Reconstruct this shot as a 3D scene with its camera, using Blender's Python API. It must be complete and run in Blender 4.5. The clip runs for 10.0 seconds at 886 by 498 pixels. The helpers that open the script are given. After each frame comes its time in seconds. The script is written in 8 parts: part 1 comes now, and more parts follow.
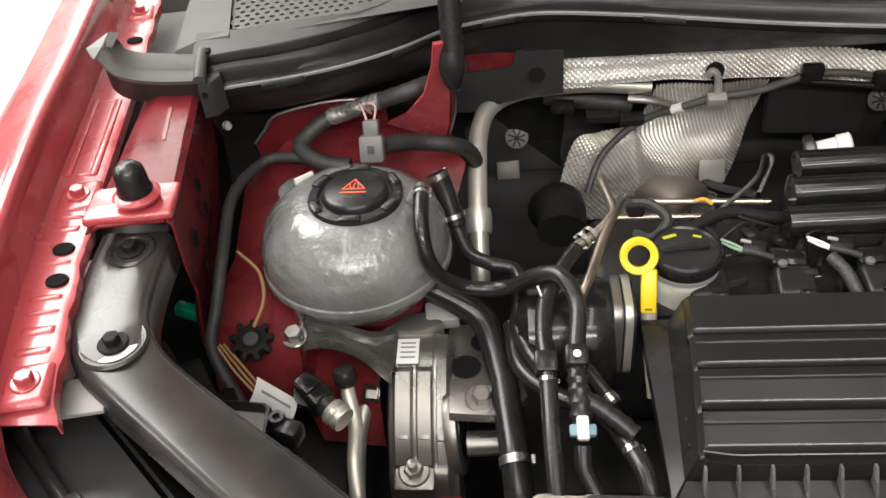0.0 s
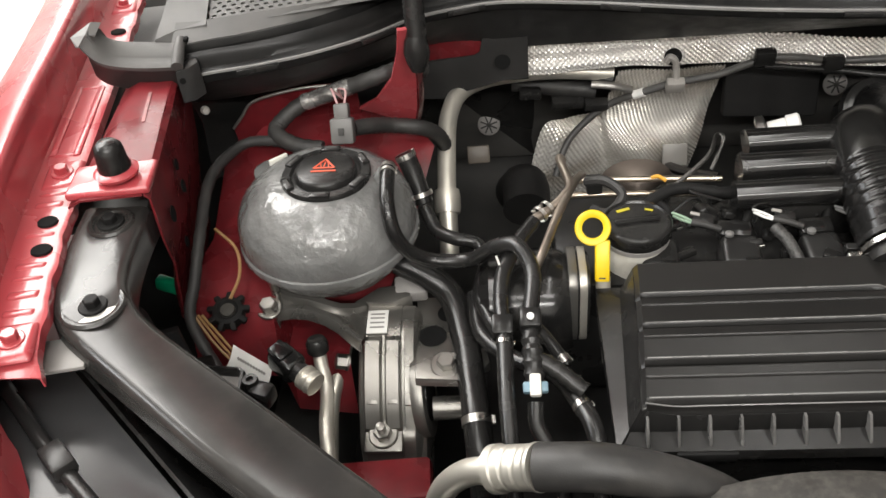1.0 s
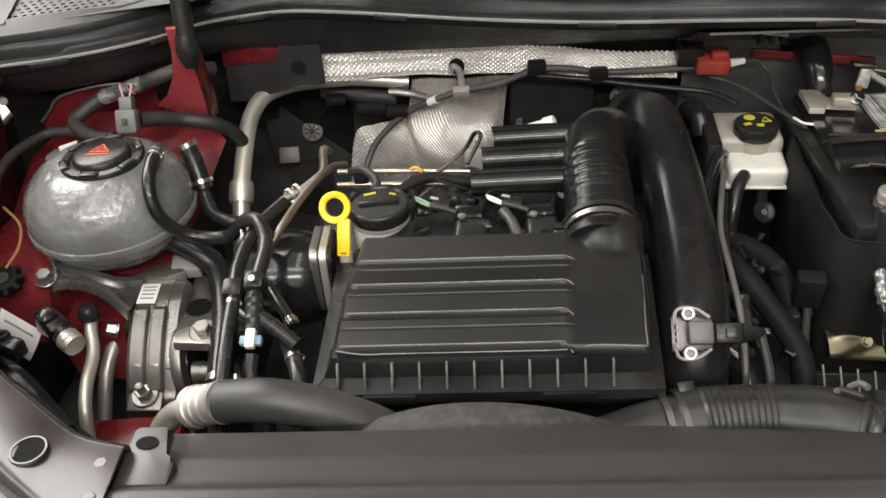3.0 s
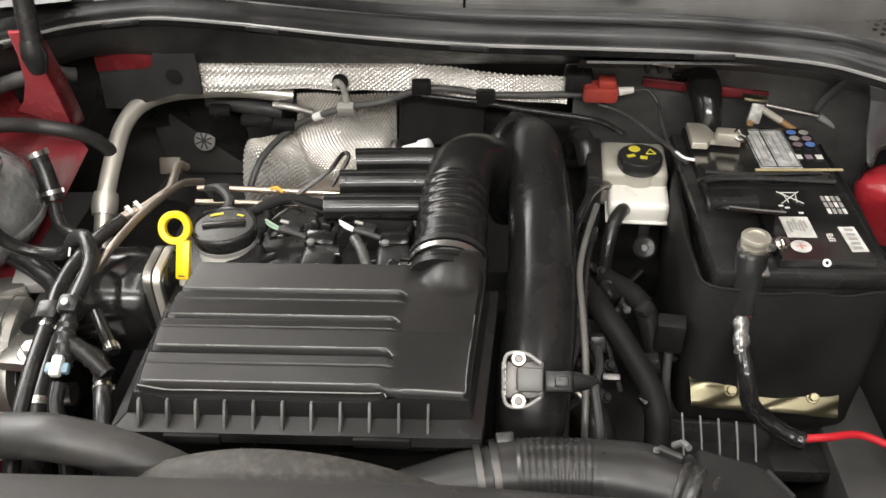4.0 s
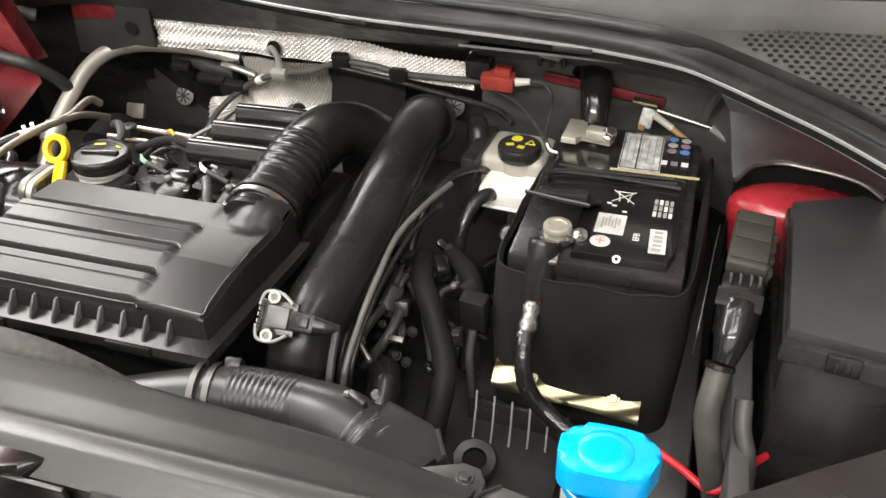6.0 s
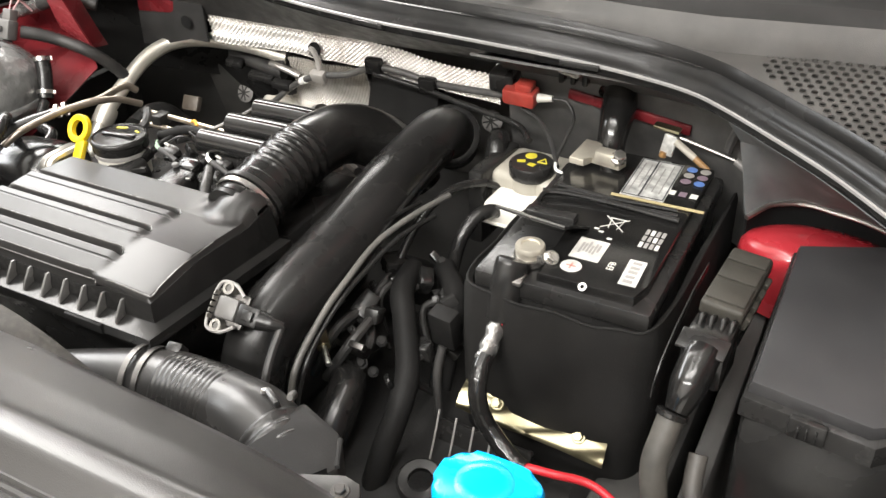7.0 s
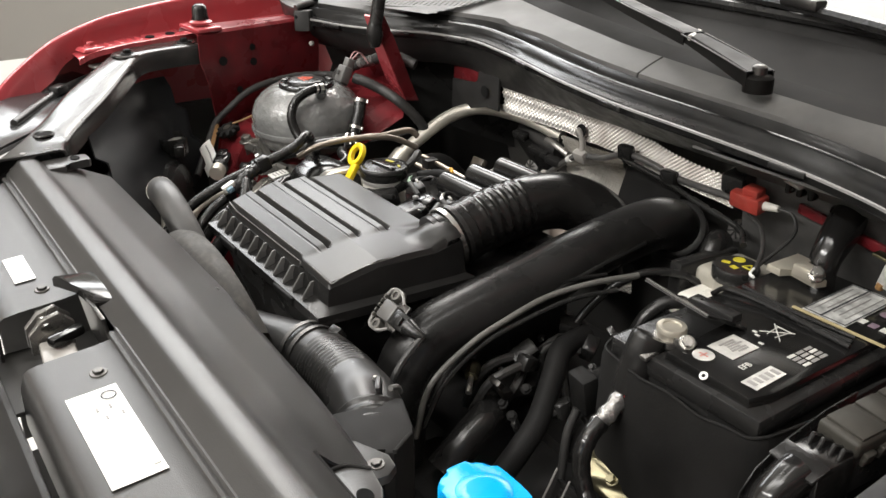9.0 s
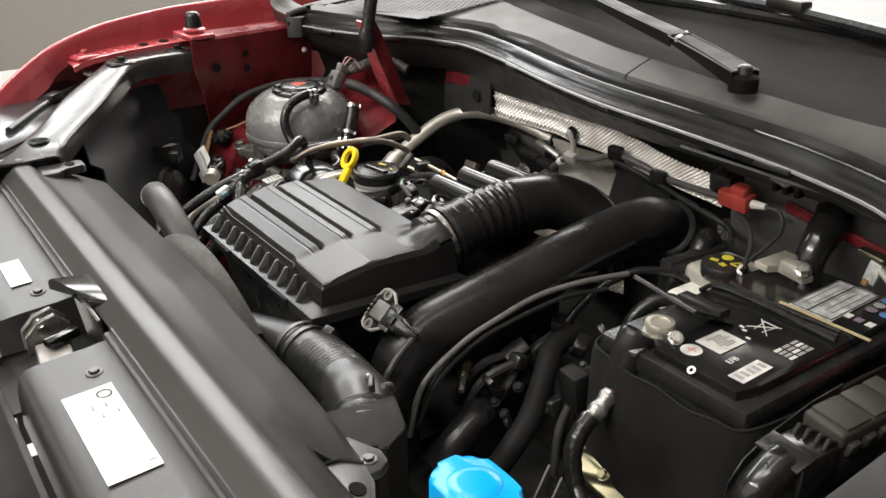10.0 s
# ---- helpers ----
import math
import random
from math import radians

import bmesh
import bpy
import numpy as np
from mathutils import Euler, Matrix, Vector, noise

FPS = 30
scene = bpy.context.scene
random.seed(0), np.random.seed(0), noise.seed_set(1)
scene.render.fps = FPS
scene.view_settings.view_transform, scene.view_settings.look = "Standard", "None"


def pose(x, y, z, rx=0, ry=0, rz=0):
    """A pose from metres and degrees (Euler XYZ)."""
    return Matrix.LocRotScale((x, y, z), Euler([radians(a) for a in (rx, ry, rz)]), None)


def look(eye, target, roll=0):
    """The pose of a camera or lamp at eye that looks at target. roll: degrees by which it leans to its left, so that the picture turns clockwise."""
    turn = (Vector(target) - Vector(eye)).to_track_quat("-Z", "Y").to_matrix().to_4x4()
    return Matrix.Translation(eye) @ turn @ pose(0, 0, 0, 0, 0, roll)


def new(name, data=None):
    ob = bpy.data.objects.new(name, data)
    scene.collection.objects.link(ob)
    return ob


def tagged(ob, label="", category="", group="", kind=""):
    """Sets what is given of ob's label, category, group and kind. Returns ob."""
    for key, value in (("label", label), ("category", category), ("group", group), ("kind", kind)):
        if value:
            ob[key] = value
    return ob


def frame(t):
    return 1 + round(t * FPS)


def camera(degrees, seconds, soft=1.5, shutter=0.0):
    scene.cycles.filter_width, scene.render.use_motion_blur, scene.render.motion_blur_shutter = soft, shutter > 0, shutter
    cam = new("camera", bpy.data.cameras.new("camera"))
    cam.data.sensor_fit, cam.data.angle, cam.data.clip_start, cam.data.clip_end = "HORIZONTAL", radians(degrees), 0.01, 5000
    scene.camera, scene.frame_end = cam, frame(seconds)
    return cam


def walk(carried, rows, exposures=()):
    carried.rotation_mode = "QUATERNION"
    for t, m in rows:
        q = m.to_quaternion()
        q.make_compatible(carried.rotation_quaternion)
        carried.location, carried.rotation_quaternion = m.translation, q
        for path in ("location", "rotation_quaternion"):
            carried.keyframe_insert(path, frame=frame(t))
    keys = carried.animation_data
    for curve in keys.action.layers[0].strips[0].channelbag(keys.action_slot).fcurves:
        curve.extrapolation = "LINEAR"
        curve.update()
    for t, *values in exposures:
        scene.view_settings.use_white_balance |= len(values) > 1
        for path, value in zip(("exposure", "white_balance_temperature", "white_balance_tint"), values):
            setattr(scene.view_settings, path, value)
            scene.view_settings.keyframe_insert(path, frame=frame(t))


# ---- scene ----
cam = camera(53.2, 10.0)
PATH = [
    (0, (-0.05, -0.146, 1.454), (-0.219, 1.395, 0.191), -5.7),
    (0.5, (-0.046, -0.17, 1.452), (-0.198, 1.365, 0.179), -6.1),
    (1, (-0.014, -0.201, 1.46), (-0.179, 1.345, 0.202), -6.1),
    (1.5, (0.066, -0.245, 1.463), (-0.141, 1.31, 0.222), -6.2),
    (2, (0.149, -0.291, 1.441), (-0.039, 1.283, 0.221), -5.4),
    (3.3, (0.269, -0.311, 1.446), (0.178, 1.3, 0.265), -3.5),
    (3.5, (0.302, -0.286, 1.444), (0.22, 1.313, 0.245), -3.0),
    (4, (0.387, -0.252, 1.437), (0.29, 1.36, 0.257), -1.3),
    (4.5, (0.473, -0.256, 1.435), (0.268, 1.366, 0.283), -3.4),
    (5, (0.591, -0.282, 1.422), (0.241, 1.312, 0.266), -1.9),
    (5.5, (0.699, -0.291, 1.421), (0.262, 1.293, 0.281), -1.5),
    (5.8, (0.754, -0.276, 1.411), (0.275, 1.296, 0.272), -1.6),
    (6, (0.78, -0.262, 1.409), (0.286, 1.305, 0.268), -1.1),
    (6.2, (0.808, -0.238, 1.398), (0.289, 1.327, 0.268), -0.2),
    (7.3, (0.989, -0.159, 1.364), (0.038, 1.247, 0.307), -1.5),
    (7.5, (1.024, -0.144, 1.353), (-0.026, 1.212, 0.324), -0.6),
    (8, (1.104, -0.113, 1.347), (-0.195, 1.063, 0.383), -0.3),
    (8.5, (1.131, -0.106, 1.334), (-0.303, 0.947, 0.42), 0.1),
    (9, (1.152, -0.107, 1.335), (-0.34, 0.927, 0.494), 0.1),
    (9.5, (1.162, -0.11, 1.337), (-0.335, 0.928, 0.512), -0.2),
    (10, (1.167, -0.11, 1.333), (-0.326, 0.933, 0.507), -0.4),
]
walk(cam, [(t, look(eye, target, roll)) for t, eye, target, roll in PATH],
     exposures=[(0.0, -0.46), (0.8, -0.48), (2.0, -0.52), (3.5, -0.33), (4.0, -0.09), (4.5, 0.0), (5.5, 0.12), (6.2, 0.25), (7.5, 0.58), (8.3, 0.22), (9.0, -0.25), (10.0, -0.37)])

# ---- light ----
world = bpy.data.worlds.new("workshop_air")
scene.world = world
world.use_nodes = True
wbg = world.node_tree.nodes["Background"]
wbg.inputs[0].default_value = (1.0, 0.97, 0.93, 1)
wbg.inputs[1].default_value = 0.19


def lamp_panel(name, m, sx, sy, watts, color=(1.0, 0.972, 0.935)):
    d = bpy.data.lights.new(name, "AREA")
    d.shape, d.size, d.size_y, d.energy, d.color = "RECTANGLE", sx, sy, watts, color
    ob = new(name, d)
    ob.matrix_world = m
    return ob


# unseen ceiling lamps along the car and across in front, added for light and reflections
lamp_panel("unseen_ceiling_light", pose(-0.75, -0.6, 4.9), 0.2, 4.4, 60)
lamp_panel("unseen_ceiling_light", pose(1.25, -0.6, 4.9), 0.2, 4.4, 60)
lamp_panel("unseen_ceiling_light", pose(0.3, -2.4, 4.9), 4.4, 0.25, 110)
lamp_panel("unseen_ceiling_light", pose(0.3, -4.3, 4.6, 35, 0, 0), 5.0, 0.3, 300)
# broad panel added for a bright reflection in the diagonal bracket
lamp_panel("unseen_ceiling_light", pose(-3.3, 3.2, 4.9), 2.9, 5.0, 760)
# cool lamp added to give the bracket its sheen; the north wall has no window
lamp_panel("north_sheen_lamp", pose(-3.1, 5.9, 3.1, 90, 0, 0), 2.4, 2.2, 130, (0.97, 0.985, 1.0))
# cool lamp added for low reflections in cover and lid; the west wall is closed
lamp_panel("west_reflection_lamp", pose(-5.1, 1.8, 3.85, 0, -90, 0), 0.9, 6.6, 310, (0.97, 0.985, 1.0))

# ---- materials ----


def node_mat(name):
    m = bpy.data.materials.new(name)
    m.use_nodes = True
    nt = m.node_tree
    return m, nt, nt.nodes["Principled BSDF"]


def surface(name, color, rough=0.5, metal=0.0, vary=0.25, grain=60.0, bump=0.15, dust=0.0, dust_col=(0.35, 0.32, 0.28), coat=0.0,
            transmission=0.0, spec=0.5, rough_vary=0.12, fine=700.0, bump_dist=0.0006, sss=0.0):
    """A worn surface: colour drift at two scales, a dusty film in patches, fine relief."""
    m, nt, p = node_mat(name)
    N, L = nt.nodes, nt.links
    tc = N.new("ShaderNodeTexCoord")
    big = N.new("ShaderNodeTexNoise")
    big.inputs["Scale"].default_value, big.inputs["Detail"].default_value = grain * 0.2, 6
    small = N.new("ShaderNodeTexNoise")
    small.inputs["Scale"].default_value, small.inputs["Detail"].default_value = fine, 4
    L.new(tc.outputs["Object"], big.inputs["Vector"])
    L.new(tc.outputs["Object"], small.inputs["Vector"])
    ramp = N.new("ShaderNodeMapRange")
    ramp.inputs["From Min"].default_value, ramp.inputs["From Max"].default_value = 0.3, 0.7
    ramp.inputs["To Min"].default_value, ramp.inputs["To Max"].default_value = 1 - vary, 1 + vary
    L.new(big.outputs["Fac"], ramp.inputs["Value"])
    mul = N.new("ShaderNodeMix")
    mul.data_type, mul.blend_type = "RGBA", "MULTIPLY"
    mul.inputs["Factor"].default_value = 1.0
    mul.inputs["A"].default_value = (*color, 1)
    L.new(ramp.outputs["Result"], mul.inputs["B"])
    col = mul.outputs["Result"]
    if dust > 0:
        dm = N.new("ShaderNodeTexNoise")
        dm.inputs["Scale"].default_value, dm.inputs["Detail"].default_value = grain * 0.5, 8
        L.new(tc.outputs["Object"], dm.inputs["Vector"])
        dr = N.new("ShaderNodeMapRange")
        dr.inputs["From Min"].default_value, dr.inputs["From Max"].default_value = 0.42, 0.75
        dr.inputs["To Min"].default_value, dr.inputs["To Max"].default_value = dust * 0.15, dust
        L.new(dm.outputs["Fac"], dr.inputs["Value"])
        mix = N.new("ShaderNodeMix")
        mix.data_type = "RGBA"
        mix.inputs["B"].default_value = (*dust_col, 1)
        L.new(dr.outputs["Result"], mix.inputs["Factor"])
        L.new(col, mix.inputs["A"])
        col = mix.outputs["Result"]
    L.new(col, p.inputs["Base Color"])
    rr = N.new("ShaderNodeMapRange")
    rr.inputs["From Min"].default_value, rr.inputs["From Max"].default_value = 0.3, 0.7
    rr.inputs["To Min"].default_value, rr.inputs["To Max"].default_value = max(0.03, rough - rough_vary), min(1, rough + rough_vary)
    L.new(big.outputs["Fac"], rr.inputs["Value"])
    L.new(rr.outputs["Result"], p.inputs["Roughness"])
    if bump > 0:
        bp = N.new("ShaderNodeBump")
        bp.inputs["Strength"].default_value, bp.inputs["Distance"].default_value = bump, bump_dist
        L.new(small.outputs["Fac"], bp.inputs["Height"])
        L.new(bp.outputs["Normal"], p.inputs["Normal"])
    p.inputs["Metallic"].default_value = metal
    p.inputs["Coat Weight"].default_value = coat
    p.inputs["Coat Roughness"].default_value = 0.06
    p.inputs["Transmission Weight"].default_value = transmission
    p.inputs["Specular IOR Level"].default_value = spec
    if sss:
        p.inputs["Subsurface Weight"].default_value = sss
        p.inputs["Subsurface Radius"].default_value = (0.02, 0.02, 0.02)
    return m


BLACK = surface("black_plastic", (0.017, 0.0167, 0.0163), 0.27, dust=0.015, bump=0.2, spec=0.36)
BLACK_SATIN = surface("black_satin_plastic", (0.015, 0.0147, 0.0143), 0.25, dust=0.012, bump=0.10, fine=1100, rough_vary=0.06, spec=0.32)
LID = surface("filter_lid_plastic", (0.012, 0.0115, 0.011), 0.31, vary=0.08, dust=0.012, bump=0.12, fine=900, rough_vary=0.03, spec=0.36, grain=40)
BLACK_GLOSS = surface("black_gloss_plastic", (0.008, 0.008, 0.008), 0.16, dust=0.03, bump=0.05, rough_vary=0.06)
RUBBER = surface("black_rubber", (0.014, 0.0137, 0.0134), 0.24, dust=0.012, bump=0.10, grain=90, spec=0.45, rough_vary=0.06)
SEAL = surface("seal_rubber", (0.010, 0.010, 0.010), 0.24, dust=0.02, bump=0.04, rough_vary=0.05, spec=0.2)
HEADLAMP = surface("dusty_headlamp_plastic", (0.042, 0.042, 0.043), 0.18, vary=0.3, dust=0.2, dust_col=(0.05, 0.05, 0.05), grain=30, bump=0.15, coat=0.1, rough_vary=0.08, spec=0.3)
CAST = surface("matt_cast_alloy", (0.27, 0.26, 0.24), 0.33, metal=0.8, vary=0.25, bump=0.35, dust=0.12, dust_col=(0.15, 0.135, 0.12))
BROWN_STEEL = surface("brown_steel_line", (0.24, 0.205, 0.17), 0.36, metal=0.8, vary=0.3, bump=0.1)
ELBOW = surface("glossy_intake_rubber", (0.010, 0.0097, 0.0094), 0.22, dust=0.01, bump=0.05, rough_vary=0.05, spec=0.36)
BRACKET = surface("polished_black_plastic", (0.022, 0.0212, 0.0204), 0.21, dust=0.05, bump=0.05, rough_vary=0.05, spec=0.5)
PIPE_PL = surface("soft_black_pipe_plastic", (0.014, 0.0137, 0.0134), 0.30, dust=0.01, bump=0.1, spec=0.26)
WIPER = surface("wiper_black_paint", (0.008, 0.0075, 0.007), 0.45, bump=0.1, spec=0.06)
LIP_EDGE = surface("pale_lip_edge", (0.22, 0.217, 0.213), 0.35, vary=0.2, bump=0.05, dust=0.15)
TRAY = surface("black_tray_plastic", (0.028, 0.0275, 0.027), 0.75, dust=0.10, dust_col=(0.06, 0.055, 0.05), bump=0.3, spec=0.03)
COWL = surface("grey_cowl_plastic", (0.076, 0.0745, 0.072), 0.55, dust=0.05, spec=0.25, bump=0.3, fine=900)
COWL_GRILLE = surface("dark_grille_plastic", (0.060, 0.058, 0.055), 0.5, vary=0.12, dust=0.04, spec=0.25, bump=0.2, fine=900)
SLAM = surface("carrier_cover_plastic", (0.040, 0.0385, 0.037), 0.30, vary=0.12, bump=0.30, fine=1000, rough_vary=0.03, grain=20)
# near-black that paints the shade in holes and gaps, on discs and sheets
VOID = surface("hole_shade_black", (0.012, 0.012, 0.012), 0.8, bump=0.0, spec=0.05)
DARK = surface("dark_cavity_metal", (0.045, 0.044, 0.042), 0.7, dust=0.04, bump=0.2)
# base paled for the sheen on the lit flange; RED_DEEP leaves that out
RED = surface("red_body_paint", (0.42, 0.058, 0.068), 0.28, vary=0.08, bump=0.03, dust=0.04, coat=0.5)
RED_DEEP = surface("red_body_paint_deep", (0.32, 0.018, 0.026), 0.24, vary=0.10, bump=0.03, dust=0.03, coat=0.4)
# the body red darkened for inner shade, with dark dust in patches
RED_SHADED_DUSTY = surface("red_shaded_dusty", (0.150, 0.014, 0.018), 0.30, vary=0.35, bump=0.10, dust=0.45, dust_col=(0.06, 0.022, 0.022), grain=90, spec=0.25)
ALU = surface("cast_aluminium", (0.27, 0.26, 0.245), 0.32, metal=0.8, vary=0.2, bump=0.4, dust=0.25, dust_col=(0.12, 0.105, 0.095))
ALU_PIPE = surface("aluminium_pipe", (0.66, 0.63, 0.56), 0.40, metal=0.75, vary=0.12, bump=0.08, dust=0.1)
STEEL = surface("zinc_steel", (0.6, 0.58, 0.55), 0.3, metal=1.0, vary=0.2, bump=0.15, dust=0.1)
DARK_STEEL = surface("dark_steel", (0.12, 0.115, 0.11), 0.4, metal=1.0, vary=0.3, bump=0.3)
GOLD = surface("yellow_zinc_steel", (0.29, 0.262, 0.17), 0.36, metal=1.0, vary=0.25, bump=0.15)
TANK = surface("translucent_tank_plastic", (0.23, 0.233, 0.228), 0.13, vary=0.3, bump=0.9, coat=0.3, dust=0.05, grain=90, transmission=0.25, fine=75, bump_dist=0.0036, rough_vary=0.1, spec=0.75)
WHITE_PL = surface("white_plastic", (0.72, 0.70, 0.64), 0.35, vary=0.08, bump=0.1, dust=0.1, sss=0.1)
BEIGE_PL = surface("beige_filler_plastic", (0.45, 0.42, 0.36), 0.4, vary=0.12, bump=0.15, dust=0.2)
YELLOW = surface("yellow_plastic", (0.80, 0.56, 0.01), 0.35, vary=0.06, bump=0.05)
BLUE = surface("blue_plastic", (0.0, 0.36, 0.80), 0.3, vary=0.04, bump=0.05)
GREEN = surface("green_plastic", (0.0, 0.22, 0.10), 0.4, vary=0.1)
GREY_PL = surface("grey_plastic", (0.26, 0.25, 0.24), 0.45, vary=0.12, dust=0.15)
PLUG_GREY = surface("dark_grey_plug_plastic", (0.12, 0.118, 0.114), 0.45, vary=0.12, dust=0.1)
PALE_PL = surface("pale_grey_sensor_plastic", (0.30, 0.285, 0.265), 0.35, vary=0.1, dust=0.1)
RED_PL = surface("orange_red_plastic", (0.36, 0.042, 0.03), 0.4, vary=0.25, dust=0.08, grain=200)
BROWN_PL = surface("faded_connector_plastic", (0.034, 0.032, 0.027), 0.5, vary=0.25, dust=0.10, dust_col=(0.10, 0.09, 0.075), spec=0.25)
PAPER = surface("white_label_paper", (0.78, 0.77, 0.74), 0.5, vary=0.05, bump=0.03)
SILVER_LABEL = surface("silver_label_film", (0.50, 0.50, 0.48), 0.4, vary=0.5, grain=420, metal=0.3)
SILVER_TAPE = surface("crumpled_silver_tape", (0.30, 0.295, 0.285), 0.22, metal=0.7, vary=0.5, grain=300, bump=0.9, fine=160, bump_dist=0.002)
FADED_PAPER = surface("rubbed_label_paper", (0.52, 0.51, 0.48), 0.5, vary=0.3, grain=300, bump=0.03)
INK = surface("dark_ink", (0.03, 0.03, 0.035), 0.6, vary=0.1, bump=0)
LIGHT_INK = surface("pale_print", (0.55, 0.54, 0.5), 0.6, vary=0.2, bump=0)
RED_INK = surface("orange_print", (0.60, 0.10, 0.05), 0.6, vary=0.1, bump=0)
FADED_RED = surface("faded_red_print", (0.50, 0.22, 0.19), 0.6, vary=0.2, bump=0)
YELLOW_INK = surface("yellow_print", (0.50, 0.43, 0.03), 0.6, vary=0.1, bump=0)
BLUE_INK = surface("blue_print", (0.08, 0.16, 0.4), 0.6, vary=0.1, bump=0)
TAPE = surface("cloth_tape", (0.024, 0.0235, 0.023), 0.55, vary=0.4, bump=0.5, fine=300, dust=0.06)
FELT = surface("battery_wrap_felt", (0.0145, 0.0142, 0.0138), 0.6, vary=0.3, bump=0.4, fine=500, dust=0.03, dust_col=(0.07, 0.06, 0.045), grain=50, spec=0.08)
COPPER = surface("tan_wire", (0.30, 0.17, 0.07), 0.4, vary=0.1)
RED_WIRE = surface("red_wire", (0.55, 0.02, 0.03), 0.35, vary=0.1)
FLOOR = surface("pale_workshop_floor", (0.40, 0.395, 0.38), 0.65, vary=0.15, grain=6, fine=90, bump=0.1, dust=0.1)
WALLP = surface("workshop_wall_paint", (0.76, 0.74, 0.71), 0.8, vary=0.06, grain=8, fine=120)
# dark colour for the unseen east wall, so the car mirrors less light
WALL_DIM = surface("unseen_dark_wall", (0.10, 0.10, 0.10), 0.8, vary=0.06, grain=8, fine=120)
WALL_BEIGE = surface("beige_wall_paint", (0.15, 0.142, 0.128), 0.8, vary=0.12, grain=3, fine=60)
CEIL = surface("workshop_ceiling", (0.74, 0.73, 0.70), 0.8, vary=0.06, grain=8, fine=120)
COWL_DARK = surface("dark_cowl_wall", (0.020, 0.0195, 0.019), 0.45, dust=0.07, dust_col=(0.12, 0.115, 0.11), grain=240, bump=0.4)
DUCT = surface("duct_rubber", (0.022, 0.0215, 0.021), 0.29, dust=0.02, bump=0.15, spec=0.45, rough_vary=0.05)
HOSE_DULL = surface("dull_hose_rubber", (0.013, 0.0128, 0.0126), 0.5, dust=0.01, bump=0.2, spec=0.08)
GLASS = surface("dark_windscreen", (0.04, 0.046, 0.042), 0.06, vary=0.05, bump=0.0, spec=0.3)


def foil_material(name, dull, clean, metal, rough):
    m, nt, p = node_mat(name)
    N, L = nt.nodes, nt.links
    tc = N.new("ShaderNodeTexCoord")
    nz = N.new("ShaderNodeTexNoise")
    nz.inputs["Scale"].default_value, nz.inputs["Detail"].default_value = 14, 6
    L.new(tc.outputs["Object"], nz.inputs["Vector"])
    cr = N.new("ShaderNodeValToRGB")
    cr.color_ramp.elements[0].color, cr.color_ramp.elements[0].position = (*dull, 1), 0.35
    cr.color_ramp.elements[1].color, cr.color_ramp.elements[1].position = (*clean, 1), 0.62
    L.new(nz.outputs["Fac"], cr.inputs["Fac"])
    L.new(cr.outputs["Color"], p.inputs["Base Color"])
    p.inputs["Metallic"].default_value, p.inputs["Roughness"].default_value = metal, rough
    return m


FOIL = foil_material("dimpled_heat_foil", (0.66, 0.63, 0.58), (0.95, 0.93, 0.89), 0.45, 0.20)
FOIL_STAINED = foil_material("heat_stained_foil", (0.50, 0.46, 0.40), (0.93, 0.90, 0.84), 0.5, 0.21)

# ---- building helpers ----


def spline(points, n=8):
    """Points along a smooth curve through the given ones."""
    P = [Vector(p) for p in points]
    P = [2 * P[0] - P[1]] + P + [2 * P[-1] - P[-2]]
    out = []
    for i in range(1, len(P) - 2):
        a, b, c, d = P[i - 1], P[i], P[i + 1], P[i + 2]
        for k in range(n):
            t = k / n
            out.append(0.5 * ((2 * b) + (c - a) * t + (2 * a - 5 * b + 4 * c - d) * t * t + (3 * b - a - 3 * c + d) * t ** 3))
    out.append(P[-2].copy())
    return out


def tube(points, r, seg=12, n=8, radius=None, cap=True, bm=None, flat=1.0):
    """A hose along a smooth curve; radius(s) scales r, s from 0 to 1."""
    bm = bm or bmesh.new()
    Q = spline(points, n) if len(points) > 2 else [Vector(points[0]).lerp(Vector(points[1]), i / n) for i in range(n + 1)]
    side = None
    rings = []
    m = len(Q) - 1
    for i, q in enumerate(Q):
        d = (Q[min(i + 1, m)] - Q[max(i - 1, 0)]).normalized()
        if side is None:
            side = d.orthogonal().normalized()
        side = (side - d * side.dot(d)).normalized()
        up = d.cross(side)
        rr = r * (radius(i / m) if radius else 1.0)
        rings.append([bm.verts.new(q + (side * math.cos(2 * math.pi * k / seg) + up * math.sin(2 * math.pi * k / seg) * flat) * rr) for k in range(seg)])
    for a, b in zip(rings, rings[1:]):
        for k in range(seg):
            bm.faces.new((a[k], a[(k + 1) % seg], b[(k + 1) % seg], b[k]))
    if cap:
        bm.faces.new(rings[0][::-1])
        bm.faces.new(rings[-1])
    return bm


def lathe(profile, m, seg=32, bm=None, cap=True):
    """A turned body: profile of (radius, height), placed by the pose m."""
    bm = bm or bmesh.new()
    rings = []
    for r, z in profile:
        rings.append([bm.verts.new(m @ Vector((r * math.cos(2 * math.pi * k / seg), r * math.sin(2 * math.pi * k / seg), z))) for k in range(seg)])
    for a, b in zip(rings, rings[1:]):
        for k in range(seg):
            bm.faces.new((a[k], a[(k + 1) % seg], b[(k + 1) % seg], b[k]))
    if cap:
        if profile[0][0] > 1e-5:
            bm.faces.new(rings[0][::-1])
        if profile[-1][0] > 1e-5:
            bm.faces.new(rings[-1])
    return bm


